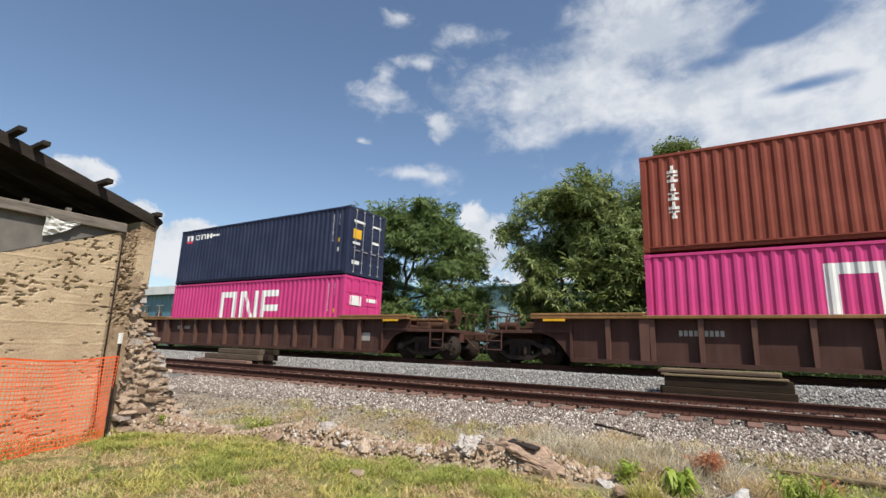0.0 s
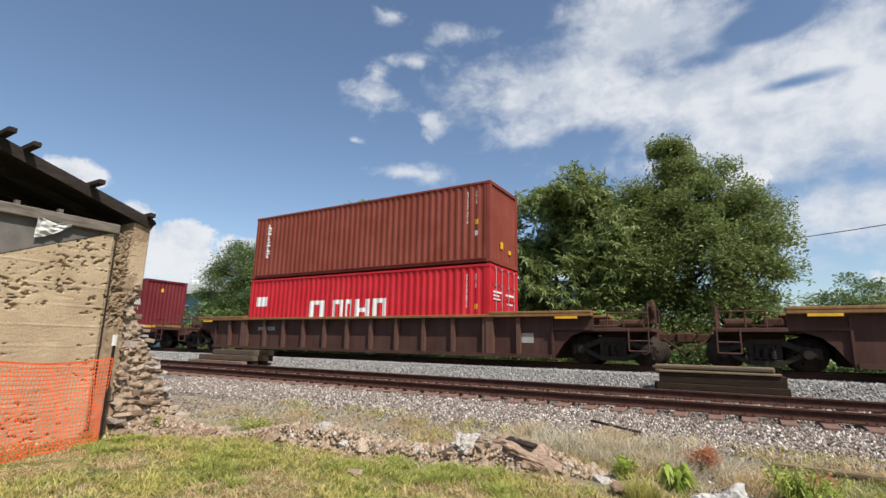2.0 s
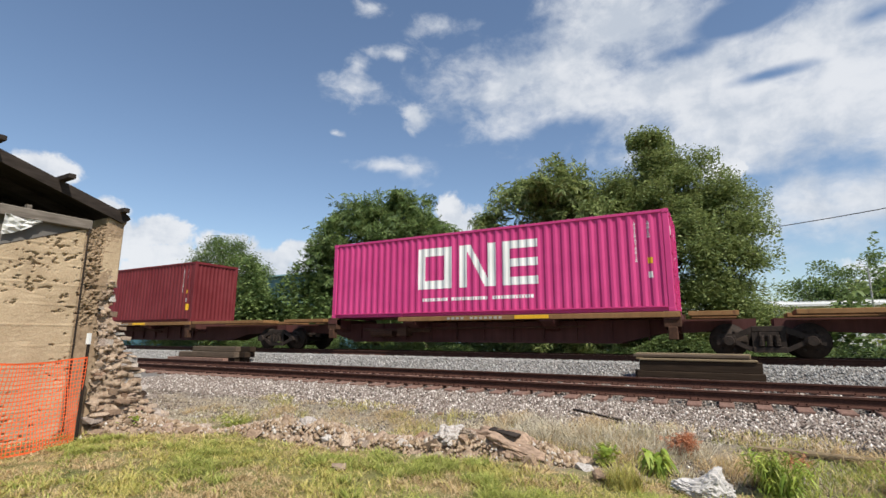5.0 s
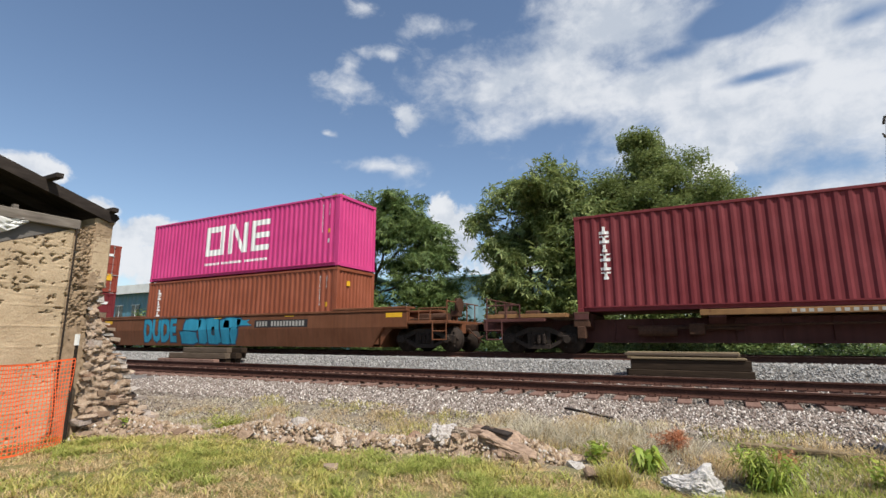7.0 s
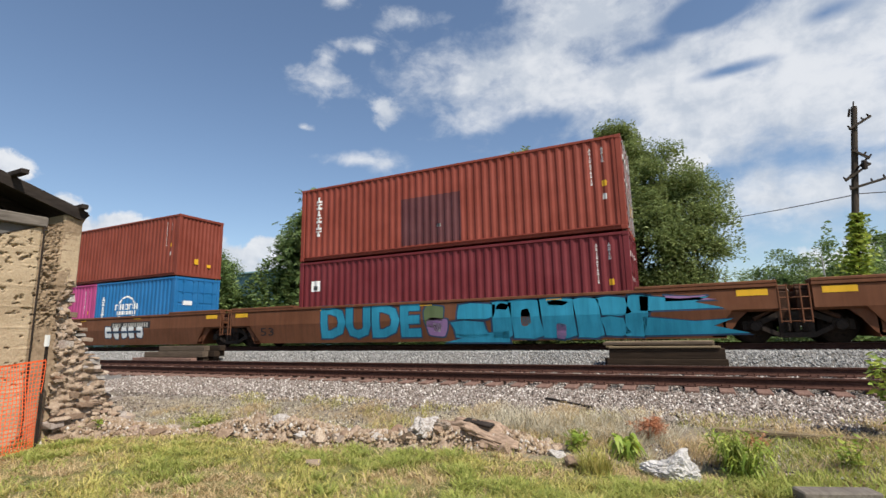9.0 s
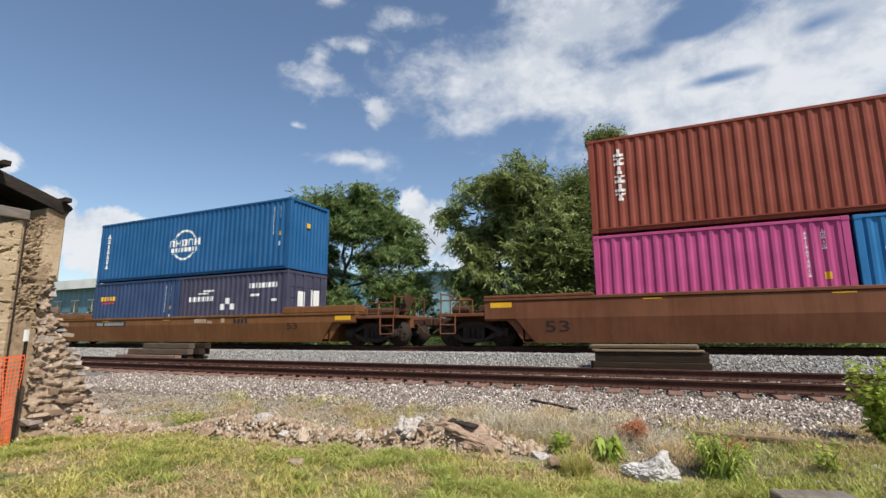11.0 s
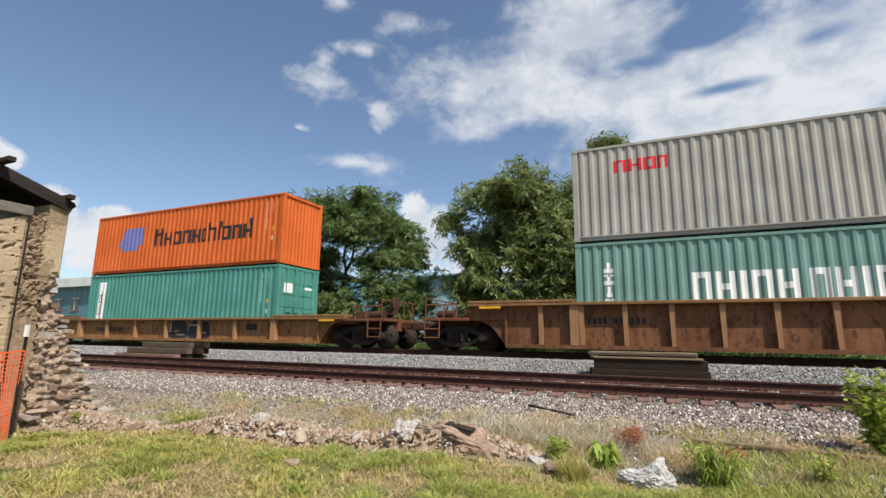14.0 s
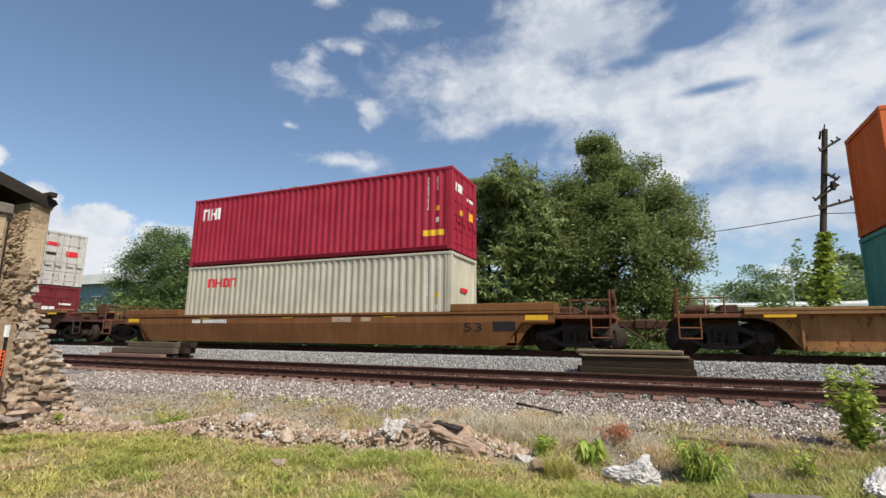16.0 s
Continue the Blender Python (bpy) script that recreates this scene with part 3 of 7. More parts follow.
    if not doors:
        part("end_panel", blind(1, L - 0.05), m, c)
    else:
        for y0, y1 in ((-w, -0.01), (0.01, w)):
            d = Build().box(L - 0.07, L - 0.03, y0, y1, 0.15, h - 0.11, 0.008)
            for q in range(5):
                z = 0.2 + (h - 0.45) * q / 5
                d.box(L - 0.03, L - 0.012, y0 + 0.06, y1 - 0.06, z + 0.05, z + (h - 0.45) / 5 - 0.05, 0.006)
            door = part("door", d, m, c)
            for y in (y0 + 0.28, y1 - 0.28):
                rod = Build().tube((L + 0.018, y, 0.08), (L + 0.018, y, h - 0.06), 0.014)
                for z in (0.12, 0.55, 1.15, h - 0.7, h - 0.12):
                    rod.box(L - 0.012, L + 0.03, y - 0.045, y + 0.045, z - 0.03, z + 0.03)
                rod.box(L + 0.012, L + 0.04, y - 0.02, y + 0.33, 1.02, 1.06)
                part("locking_rod", rod, GALV if colour in ("navy", "grey", "white", "redbrown", "red") else m, door, "steel locking rod with handle")
    small = {}
    for x0, x1, za, zb, paint in marks:
        if (x1 - x0) * (zb - za) < 0.035:
            folded(x0, x1, za, zb, -HALF + 0.02, 0.003, 1, small.setdefault(paint.name, (paint, Build()))[1])
        else:
            part("marking", folded(x0, x1, za, zb, -HALF + 0.02, 0.003), paint, c, paint.name.replace("_", " "))
    for paint, b in small.values():
        tagged(part("small_markings", b, paint, c, paint.name.replace("_", " ")), kind="stuff")
    for y0, y1, za, zb, paint in end_marks:
        part("end_marking", Build().box(L - 0.02, L + (0.004 if doors else -0.044), y0, y1, za, zb), paint, c, paint.name.replace("_", " "))
    return c


def row_of_blocks(x, z, widths, high, gap, paint):
    """Plain framed blocks in a row, in place of a line of lettering."""
    out = []
    for k, w in enumerate(widths):
        if w > 0.3 * high and high > 0.25:
            s, bar = 0.30 * w, 0.20 * high
            out += [(x, x + s, z, z + high, paint), (x + w - s, x + w, z, z + high, paint)]
            for at in ((0.8,), (0.4,), (0.0, 0.8))[k % 3]:
                out.append((x + s, x + w - s, z + at * high, z + at * high + bar, paint))
        elif w > 0:
            out.append((x, x + w, z, z + high, paint))
        x += abs(w) + gap
    return out


def column_of_blocks(x, z_top, count, w, high, gap, paint):
    out = []
    for i in range(count):
        z = z_top - i * (high + gap)
        s = 0.25 * w if i % 3 == 2 else 0
        out.append((x + s, x + w - s, z - high, z - high * 0.62, paint))
        out.append((x + w * 0.36, x + w * 0.64, z - high * 0.7, z, paint))
        if i % 2:
            out.append((x, x + w, z - high * 0.22, z, paint))
    return out


def code_marks(h, L=6.096):
    """The small upright code strips and warning patch by the end of a side."""
    out = column_of_blocks(L - 0.95, h - 0.3, 10, 0.06, 0.09, 0.03, WHITE) + column_of_blocks(L - 0.6, h - 0.3, 4, 0.08, 0.1, 0.03, WHITE)
    return out + [(L - 0.62, L - 0.48, h * 0.47, h * 0.53, YELLOW), (L - 0.62, L - 0.5, h * 0.33, h * 0.39, WHITE)]


def big_emblem(z, high, x=-2.6, wide=None):
    """A hollow square, two uprights with a slanted bar and a set of bars."""
    wide = wide or high
    s, w = wide * 0.2, wide * 0.93
    out = [(x, x + s, z, z + high, WHITE), (x + w - s, x + w, z, z + high, WHITE), (x + s, x + w - s, z + high - s, z + high, WHITE), (x + s, x + w - s, z, z + s, WHITE)]
    x2 = x + w * 1.22
    out += [(x2, x2 + s, z, z + high, WHITE), (x2 + w - s, x2 + w, z, z + high, WHITE)]
    k = 16
    for i in range(k):
        f0 = i / k
        out.append((x2 + s + (w - 2 * s) * f0, x2 + s + (w - 2 * s) * (i + 1) / k, max(z, z + high * (0.82 - f0)), min(z + high, z + high * (1.14 - f0)), WHITE))
    x3 = x2 + w * 1.16
    out.append((x3, x3 + s * 0.9, z, z + high, WHITE))
    for q in (0, 0.41, 0.82):
        out.append((x3 + s * 0.9, x3 + w * 0.9, z + high * q, z + high * (q + 0.18), WHITE))
    return out


def ring_emblem(x, z, r):
    out = []
    k = 28
    for i in range(k):
        a0, a1 = -1 + 2 * i / k, -1 + 2 * (i + 1) / k
        mid = (a0 + a1) / 2
        hi = r * math.sqrt(1 - mid * mid)
        lo = r * 0.86 * math.sqrt(max(0.0, 1 - (mid / 0.88) ** 2))
        out += [(x + a0 * r * 1.1, x + a1 * r * 1.1, z + max(lo, 0.42 * r), z + max(hi, 0.44 * r), WHITE), (x + a0 * r * 1.1, x + a1 * r * 1.1, z - max(hi, 0.56 * r), z - max(lo, 0.54 * r), WHITE)]
    out += row_of_blocks(x - 1.42 * r, z - 0.08 * r, [0.48 * r] * 5, 0.44 * r, 0.11 * r, WHITE)
    out += row_of_blocks(x - 1.2 * r, z - 0.46 * r, [0.24 * r] * 8, 0.28 * r, 0.075 * r, WHITE)
    return out


# ---- rail cars: origin over the rail at the middle of the car ----
CARS = []
AXLES = []


def round_outline(r, n=20):
    return [(r * math.cos(6.28319 * i / n), r * math.sin(6.28319 * i / n)) for i in range(n)]


WHEEL = {}


def wheel_meshes():
    w = Build()
    for s in (-1, 1):
        y = s * 0.755
        w.tube((0, y - 0.065, 0), (0, y + 0.065, 0), 0.42, 0.42, 24)
        w.tube((0, y - s * 0.085, 0), (0, y - s * 0.065, 0), 0.455, 0.455, 24)
        w.tube((0, y + s * 0.066, 0), (0, y + s * 0.12, 0), 0.14, 0.11, 12)
        for i in range(6):
            a = 6.283 * i / 6
            w.tube((0.27 * math.cos(a), y + s * 0.06, 0.27 * math.sin(a)), (0.27 * math.cos(a), y + s * 0.074, 0.27 * math.sin(a)), 0.05, 0.05, 8)
    w.tube((0, -0.95, 0), (0, 0.95, 0), 0.085, 0.085, 12)
    WHEEL["wheelset"] = w.mesh("wheelset")
    fr = Build()
    for s in (-1, 1):
        fr.slab([(s * 1.15, 0.32), (s * 1.15, 0.56), (s * 0.72, 0.62), (s * 0.72, 0.42)][::s], "y", -0.06, 0.06)
        fr.slab([(s * 0.72, 0.48), (s * 0.72, 0.62), (s * 0.34, 0.80), (s * 0.30, 0.66)][::s], "y", -0.06, 0.06)
        fr.slab([(s * 0.74, 0.34), (s * 0.74, 0.46), (s * 0.34, 0.26), (s * 0.34, 0.14)][::s], "y", -0.06, 0.06)
        fr.box(s * 0.30 - 0.06, s * 0.30 + 0.06, -0.06, 0.06, 0.2, 0.72)
    fr.box(-0.36, 0.36, -0.07, 0.07, 0.66, 0.80, 0.01).box(-0.36, 0.36, -0.09, 0.07, 0.14, 0.28, 0.01)
    WHEEL["side_frame"] = fr.mesh("side_frame")
    s = Build()
    rings = 17
    s.add([((0.062 + 0.014 * (q % 2)) * math.cos(a * 0.6283), -0.12 + (0.062 + 0.014 * (q % 2)) * math.sin(a * 0.6283), 0.30 + 0.0175 * q) for q in range(rings) for a in range(10)],
          [(q * 10 + a, q * 10 + (a + 1) % 10, q * 10 + 10 + (a + 1) % 10, q * 10 + 10 + a) for q in range(rings - 1) for a in range(10)])
    WHEEL["spring"] = s.mesh("spring")
    b = Build().tube((0, -0.10, 0.43), (0, -0.16, 0.43), 0.13, 0.11, 12).box(-0.17, 0.17, -0.1, 0.1, 0.36, 0.56, 0.02)
    WHEEL["axle_box"] = b.mesh("axle_box")
    WHEEL["bolster"] = Build().box(-0.22, 0.22, -1.1, 1.1, 0.42, 0.66, 0.02).mesh("bolster")


wheel_meshes()


def truck(car, x):
    t = part("truck", WHEEL["bolster"], IRON, car, "sooty cast-steel truck")
    t.location.x = x
    for s in (-1, 1):
        fr = part("side_frame", WHEEL["side_frame"], IRON, t)
        fr.matrix_basis = pose(0, s * 1.03, 0, 0, 0, 0 if s < 0 else 180)
        for dx in (-0.17, 0.0, 0.17):
            sp = part("spring", WHEEL["spring"], IRON, t)
            sp.matrix_basis = pose(dx, s * 0.98, 0, 0, 0, 0 if s < 0 else 180)
        for dx in (-0.88, 0.88):
            ab = part("axle_box", WHEEL["axle_box"], IRON, t)
            ab.matrix_basis = pose(dx, s * 1.02, 0, 0, 0, 0 if s < 0 else 180)
    for dx in (-0.88, 0.88):
        w = part("wheelset", WHEEL["wheelset"], IRON, t, "steel wheelset", True)
        w.location = (dx, 0, 0.43)
        AXLES.append((w, dx, car, x))
    return t


def coupler(car, x, s):
    b = Build().box(*sorted((x - s * 1.0, x - s * 0.2)), -0.12, 0.12, 0.72, 0.94, 0.02)
    b.box(*sorted((x - s * 0.25, x + s * 0.05)), -0.2, 0.14, 0.68, 0.98, 0.04).tube((x - s * 0.6, -0.16, 0.8), (x - s * 0.1, -0.4, 0.45), 0.03).tube((x - s * 0.1, -0.4, 0.45), (x, -0.2, 0.32), 0.03)
    part("coupler", b, RUSTY, car, "rusty coupler and air hose")


def rung_ladder(car, x, y, z0, z1, material, wide=0.42):
    b = Build().tube((x, y, z0), (x, y, z1), 0.018).tube((x + wide, y, z0), (x + wide, y, z1), 0.018)
    k = int((z1 - z0) / 0.28)
    for i in range(k + 1):
        z = z0 + 0.04 + i * (z1 - z0 - 0.08) / k
        b.tube((x, y, z), (x + wide, y, z), 0.016)
    part("ladder", b, material, car, "steel rung ladder")


def hand_brake(car, x, y, s):
    b = Build().box(x - 0.05, x + 0.05, y - 0.05, y + 0.05, 0.9, 1.85, 0.01).tube((x + s * 0.1, y, 1.6), (x + s * 0.16, y, 1.6), 0.26, 0.26, 14).box(x - 0.15, x + 0.15, y - 0.15, y + 0.15, 1.2, 1.42, 0.02)
    part("hand_brake", b, RUSTY, car, "rusty hand brake post and wheel")


def end_deck(car, x, s, paint, ext):
    """The platform over the truck with its stirrup, rails, brake gear."""
    xa, xb = sorted((x, x + s * ext))
    b = Build().box(xa, xb, -1.42, 1.42, 0.96, 1.06, 0.01).box(xa, xb, -0.35, 0.35, 0.62, 0.97, 0.02)
    part("end_platform", b, paint, car)
    e = x + s * ext
    st = Build()
    for dx in (-0.1, -0.62):
        st.tube((e + s * dx, -1.42, 0.42), (e + s * dx, -1.42, 1.02), 0.022)
    for z in (0.42, 0.70):
        st.tube((e - s * 0.1, -1.42, z), (e - s * 0.62, -1.42, z), 0.022)
    part("stirrup_step", st, paint, car)
    g = Build()
    for dx in (-0.1, -0.75, -1.2):
        g.tube((e + s * dx, -1.36, 1.05), (e + s * dx, -1.36, 1.5 + 0.25 * (dx > -0.2)), 0.022)
    g.tube((e - s * 0.1, -1.36, 1.48), (e - s * 1.2, -1.36, 1.48), 0.022).tube((e - s * 0.1, -1.36, 1.7), (e - s * 0.1, 1.2, 1.7), 0.022)
    for q in (-0.6, 0.2, 0.9):
        g.tube((e - s * 0.1, q, 1.05), (e - s * 0.1, q, 1.7), 0.022)
    part("hand_rail", g, paint, car, "bent steel hand rail")
    gear = Build().tube((e - s * 0.9, -0.8, 1.2), (e - s * 0.3, -0.8, 1.2), 0.13, 0.13, 12).box(*sorted((e - s * 1.6, e - s * 1.15)), -0.7, 0.4, 1.06, 1.34, 0.03).tube((e - s * 1.7, -1.1, 1.12), (e - s * 0.2, -0.3, 1.16), 0.03)
    gear.tube((e - s * 0.35, -0.45, 1.06), (e - s * 0.45, -0.35, 1.52), 0.05, 0.03)
    part("brake_gear", gear, RUSTY, car, "rusty brake cylinder and rods")
    coupler(car, e + s * 0.72, s)


def well_car(c, paint, label, smooth_side=False, ends=("coupled", "coupled"), half_len=11.82, rib_step=1.19, tail=(), high=1.40):
    m = CARPAINT[paint]
    car = thing("well_car", (0, FAR_Y, 0), label, "rail car", "cars of the freight train")
    CARS.append((car, c))
    Y = 1.42
    low, dip = 0.15, smooth_side and high < 1.3
    out = [(-8.2, low), (8.2, low)]
    arch = [(8.35, 0.30), (8.55, 0.60), (8.8, 0.84), (9.15, 0.96)]
    reach = 9.45
    out += arch + [(reach, 0.97), (reach, high)] + [(-reach, high), (-reach, 0.97)] + [(-x, z) for x, z in reversed(arch)]
    D = 0.19  # how far the panels stand back behind the ribs
    for s in (-1, 1):
        if smooth_side:
            b = Build()
            b.slab(out, "y", s * (Y - 0.16), s * (Y - 0.10))
            b.slab([(Y - 0.10, 0.80), (Y + 0.02, 0.86), (Y + 0.02, high - 0.02), (Y - 0.10, high - 0.02)] if s > 0 else [(-Y + 0.10, 0.80), (-Y + 0.10, high - 0.02), (-Y - 0.02, high - 0.02), (-Y - 0.02, 0.86)], "x", -9.43, 9.43)
            lo, up = Y - 0.10, Y + 0.02
            b.add([(-7.9, s * lo, 0.16), (7.9, s * lo, 0.16), (8.45, s * up, 0.86), (-8.45, s * up, 0.86), (-7.9, s * (lo - 0.05), 0.16), (7.9, s * (lo - 0.05), 0.16), (8.45, s * (lo - 0.05), 0.86), (-8.45, s * (lo - 0.05), 0.86)],
                  [(0, 1, 2, 3)[::-s], (4, 5, 6, 7)[::s], (0, 4, 5, 1), (3, 2, 6, 7), (0, 3, 7, 4), (1, 5, 6, 2)])
        else:
            b = Build().slab(out, "y", s * (Y - D - 0.04), s * (Y - D))
            b.box(-8.2, 8.2, *sorted((s * (Y - D), s * (Y + 0.0))), low, low + 0.11)
        part("well_side", b, m, car)
        part("top_sill", Build().box(-reach, reach, *sorted((s * (Y - 0.2), s * (Y + 0.05))), high, high + 0.09, 0.012), SILL if not smooth_side else m, car, "scuffed ochre top sill" if not smooth_side else "")
        for e in (-1, 1):
            part("end_cover", Build().box(*sorted((e * 6.15, e * reach)), *sorted((s * (Y - 0.55), s * (Y + 0.06))), high + 0.09, 1.44 if dip else high + 0.17, 0.015), SILL if not smooth_side else m, car)
    if not smooth_side:
        rib = Build().slab([(-0.07, high), (0.07, high), (0.05, low + 0.1), (-0.05, low + 0.1)], "y", -0.15, 0.0).mesh("rib")
        wide = Build().slab([(-0.13, high), (0.13, high), (0.12, low), (-0.12, low)], "y", -0.18, 0.0).mesh("bulkhead_rib")
        k = int(8.1 / rib_step)
        for i in range(-k, k + 1):
            for s in (-1, 1):
                p = part("rib", rib, WORN.get(paint, m), car)
                p.matrix_basis = pose(i * rib_step, s * (Y - D + 0.002), 0, 0, 0, 0 if s < 0 else 180)
        for x in (-6.15, 6.15):
            for s in (-1, 1):
                part("bulkhead_rib", wide, WORN.get(paint, m), car).matrix_basis = pose(x, s * (Y - D + 0.003), 0, 0, 0, 0 if s < 0 else 180)
    fl = Build().box(-8.2, 8.2, -Y + 0.1, Y - 0.1, low + 0.02, low + 0.10)
    for e in (-1, 1):
        fl.box(*sorted((e * 8.2, e * 8.26)), -Y + 0.1, Y - 0.1, low, high - 0.1)
        fl.box(*sorted((e * 8.26, e * reach)), -Y + 0.1, Y - 0.1, 1.0, 1.08)
    part("well_floor", fl, m, car)
    for s, kind in ((-1, ends[0]), (1, ends[1])):
        if kind == "coupled":
            end_deck(car, s * reach, s, m if paint in ("umber", "ochre") else CARPAINT["ochre"], half_len - reach - 0.75)
            truck(car, s * 9.95)
            if s > 0:
                hand_brake(car, s * 10.9, -0.5, s)
        else:
            b = Build().box(*sorted((s * reach, s * (9.72))), -1.1, 1.1, 0.6, 1.3, 0.02).box(*sorted((s * 9.2, s * 9.75)), -0.3, 0.3, 0.55, 0.95, 0.02)
            part("articulation", b, RUSTY, car, "rusty articulated joint")
            g = Build().tube((s * 8.9, -1.15, 0.62), (s * 9.7, -0.95, 1.05), 0.05).tube((s * 8.7, -1.2, 0.85), (s * 9.6, -1.2, 0.85), 0.035).box(*sorted((s * 9.0, s * 9.35)), -1.25, -0.85, 0.95, 1.25, 0.03).tube((s * 9.2, -1.2, 1.25), (s * 9.2, -1.2, 1.6), 0.03).tube((s * 9.3, -0.9, 1.36), (s * 9.7, -0.9, 1.36), 0.12, 0.12, 10)
            part("brake_gear", g, RUSTY, car, "rusty brake rigging at the joint")
            rung_ladder(car, s * reach - (0.0 if s > 0 else 0.5), -1.44, 0.5, 1.45, m, 0.45)
        if kind == "shared":
            truck(car, s * 9.78)
    for x in ([-8.9, -4.6, -0.4, 3.9, 8.9] if smooth_side else [-8.7, 8.7]):
        w = 0.34 if abs(x) > 8 else 0.24
        ye = Build()
        ye.box(x - w, x + w, -Y - 0.026 if smooth_side else -Y - 0.055, -Y + 0.0, high - 0.2 if abs(x) > 8 and smooth_side else high - 0.07, high - (0.04 if smooth_side else 0.0))
        part("reflector_patch", ye, YELLOW, car, "yellow safety patch")
    def paint_on(b_mesh, out):
        """Lay a flat shape on the side, round its crease."""
        if not smooth_side:
            for v in b_mesh.vertices:
                v.co.y = -Y + D - out
            return b_mesh
        bm = bmesh.new()
        bm.from_mesh(b_mesh)
        bmesh.ops.bisect_plane(bm, geom=bm.verts[:] + bm.edges[:] + bm.faces[:], plane_co=(0, 0, 0.86), plane_no=(0, 0, 1))
        for v in bm.verts:
            v.co.y = -Y - 0.02 - out + max(0.0, 0.86 - v.co.z) * 0.12 / 0.70
        bm.to_mesh(b_mesh)
        bm.free()
        return b_mesh

    def flat(outline):
        return Build().add([(px, 0, pz) for px, pz in outline], [tuple(range(len(outline)))]).mesh("paint")

    def rect(x, z, wide, tall):
        return flat([(x - wide / 2, z - tall / 2), (x + wide / 2, z - tall / 2), (x + wide / 2, z + tall / 2), (x - wide / 2, z + tall / 2)])
    for name, x, z, wide, tall, material, back in tail:
        if back is not None:
            part("plate", paint_on(rect(x, z, wide + 0.24, tall * 1.5), 0.003), back, car)
        if name == "bars":
            k = max(4, int(wide / (tall * 0.8)))
            b = Build()
            for i in range(k):
                if i != 4:
                    xa = x - wide / 2 + wide * i / k
                    b.add([(xa, 0, z - tall / 2), (xa + wide / k * 0.7, 0, z - tall / 2), (xa + wide / k * 0.7, 0, z + tall / 2), (xa, 0, z + tall / 2)], [(0, 1, 2, 3)])
            tagged(part("plate_marking", paint_on(b.mesh("bars"), 0.006), material, car), kind="stuff")
        elif name == "patch":
            part("marking", paint_on(rect(x, z, wide, tall), 0.008), material, car)
        elif name in ("block", "spike"):
            w2, t2 = wide / 2, tall / 2
            if name == "block":
                k = 0.09 * math.sin(x * 7.0)
                ol = [(x - w2 + k, z - t2), (x + w2 * 0.5, z - t2 - 0.03), (x + w2 + k, z - t2 + 0.06), (x + w2 - k * 0.4, z), (x + w2 - k, z + t2 - 0.04), (x - w2 * 0.3, z + t2 + 0.03), (x - w2 - k, z + t2 - 0.02), (x - w2 + k * 0.5, z)]
            else:
                ol = [(x - w2, z - t2), (x + w2, z - t2 * 0.9), (x + w2 * 0.35, z - t2 * 0.1), (x + w2 * 0.7, z + t2 * 0.55), (x, z + t2 * 0.4), (x - w2, z + t2)]
                ol = ol[::-1] if wide < 0 else ol
            part("spray_outline", paint_on(flat([(x + (px - x) * (1 + 0.13 / abs(wide)), z + (pz - z) * (1 + 0.10 / tall)) for px, pz in ol]), 0.003), INK, car)
            part("spray_fill", paint_on(flat(ol), 0.005), material, car)
        elif name == "blob":
            ol = [(x + wide / 2 * math.copysign(abs(math.cos(a)) ** 0.55, math.cos(a)) * (1 + 0.10 * math.sin(3 * a + x * 5)), z + tall / 2 * math.copysign(abs(math.sin(a)) ** 0.55, math.sin(a)) * (1 + 0.08 * math.sin(4 * a + x * 3))) for a in [6.28319 * i / 28 for i in range(28)]]
            part("spray_outline", paint_on(flat([(x + (px - x) * (1 + 0.10 / wide), z + (pz - z) * (1 + 0.10 / tall)) for px, pz in ol]), 0.003), INK, car)
            part("spray_fill", paint_on(flat(ol), 0.005), material, car)
        else:
            fat = tall > 0.6
            me = lettering(name, tall * 1.35, 0.075 if fat else 0.0)
            xs = [v.co.x for v in me.vertices]
            me.transform(Matrix.Translation((x, 0, z)) @ Matrix.Diagonal((wide / (max(xs) - min(xs)), 1, 1, 1)))
            if fat:
                shade = lettering(name, tall * 1.38, 0.115)
                xs = [v.co.x for v in shade.vertices]
                shade.transform(Matrix.Translation((x, 0, z)) @ Matrix.Diagonal(((wide + 0.08) / (max(xs) - min(xs)), 1, 1, 1)))
                part("spray_outline", paint_on(shade, 0.003), INK, car)
            part("lettering", paint_on(me, 0.006), material, car)
    return car


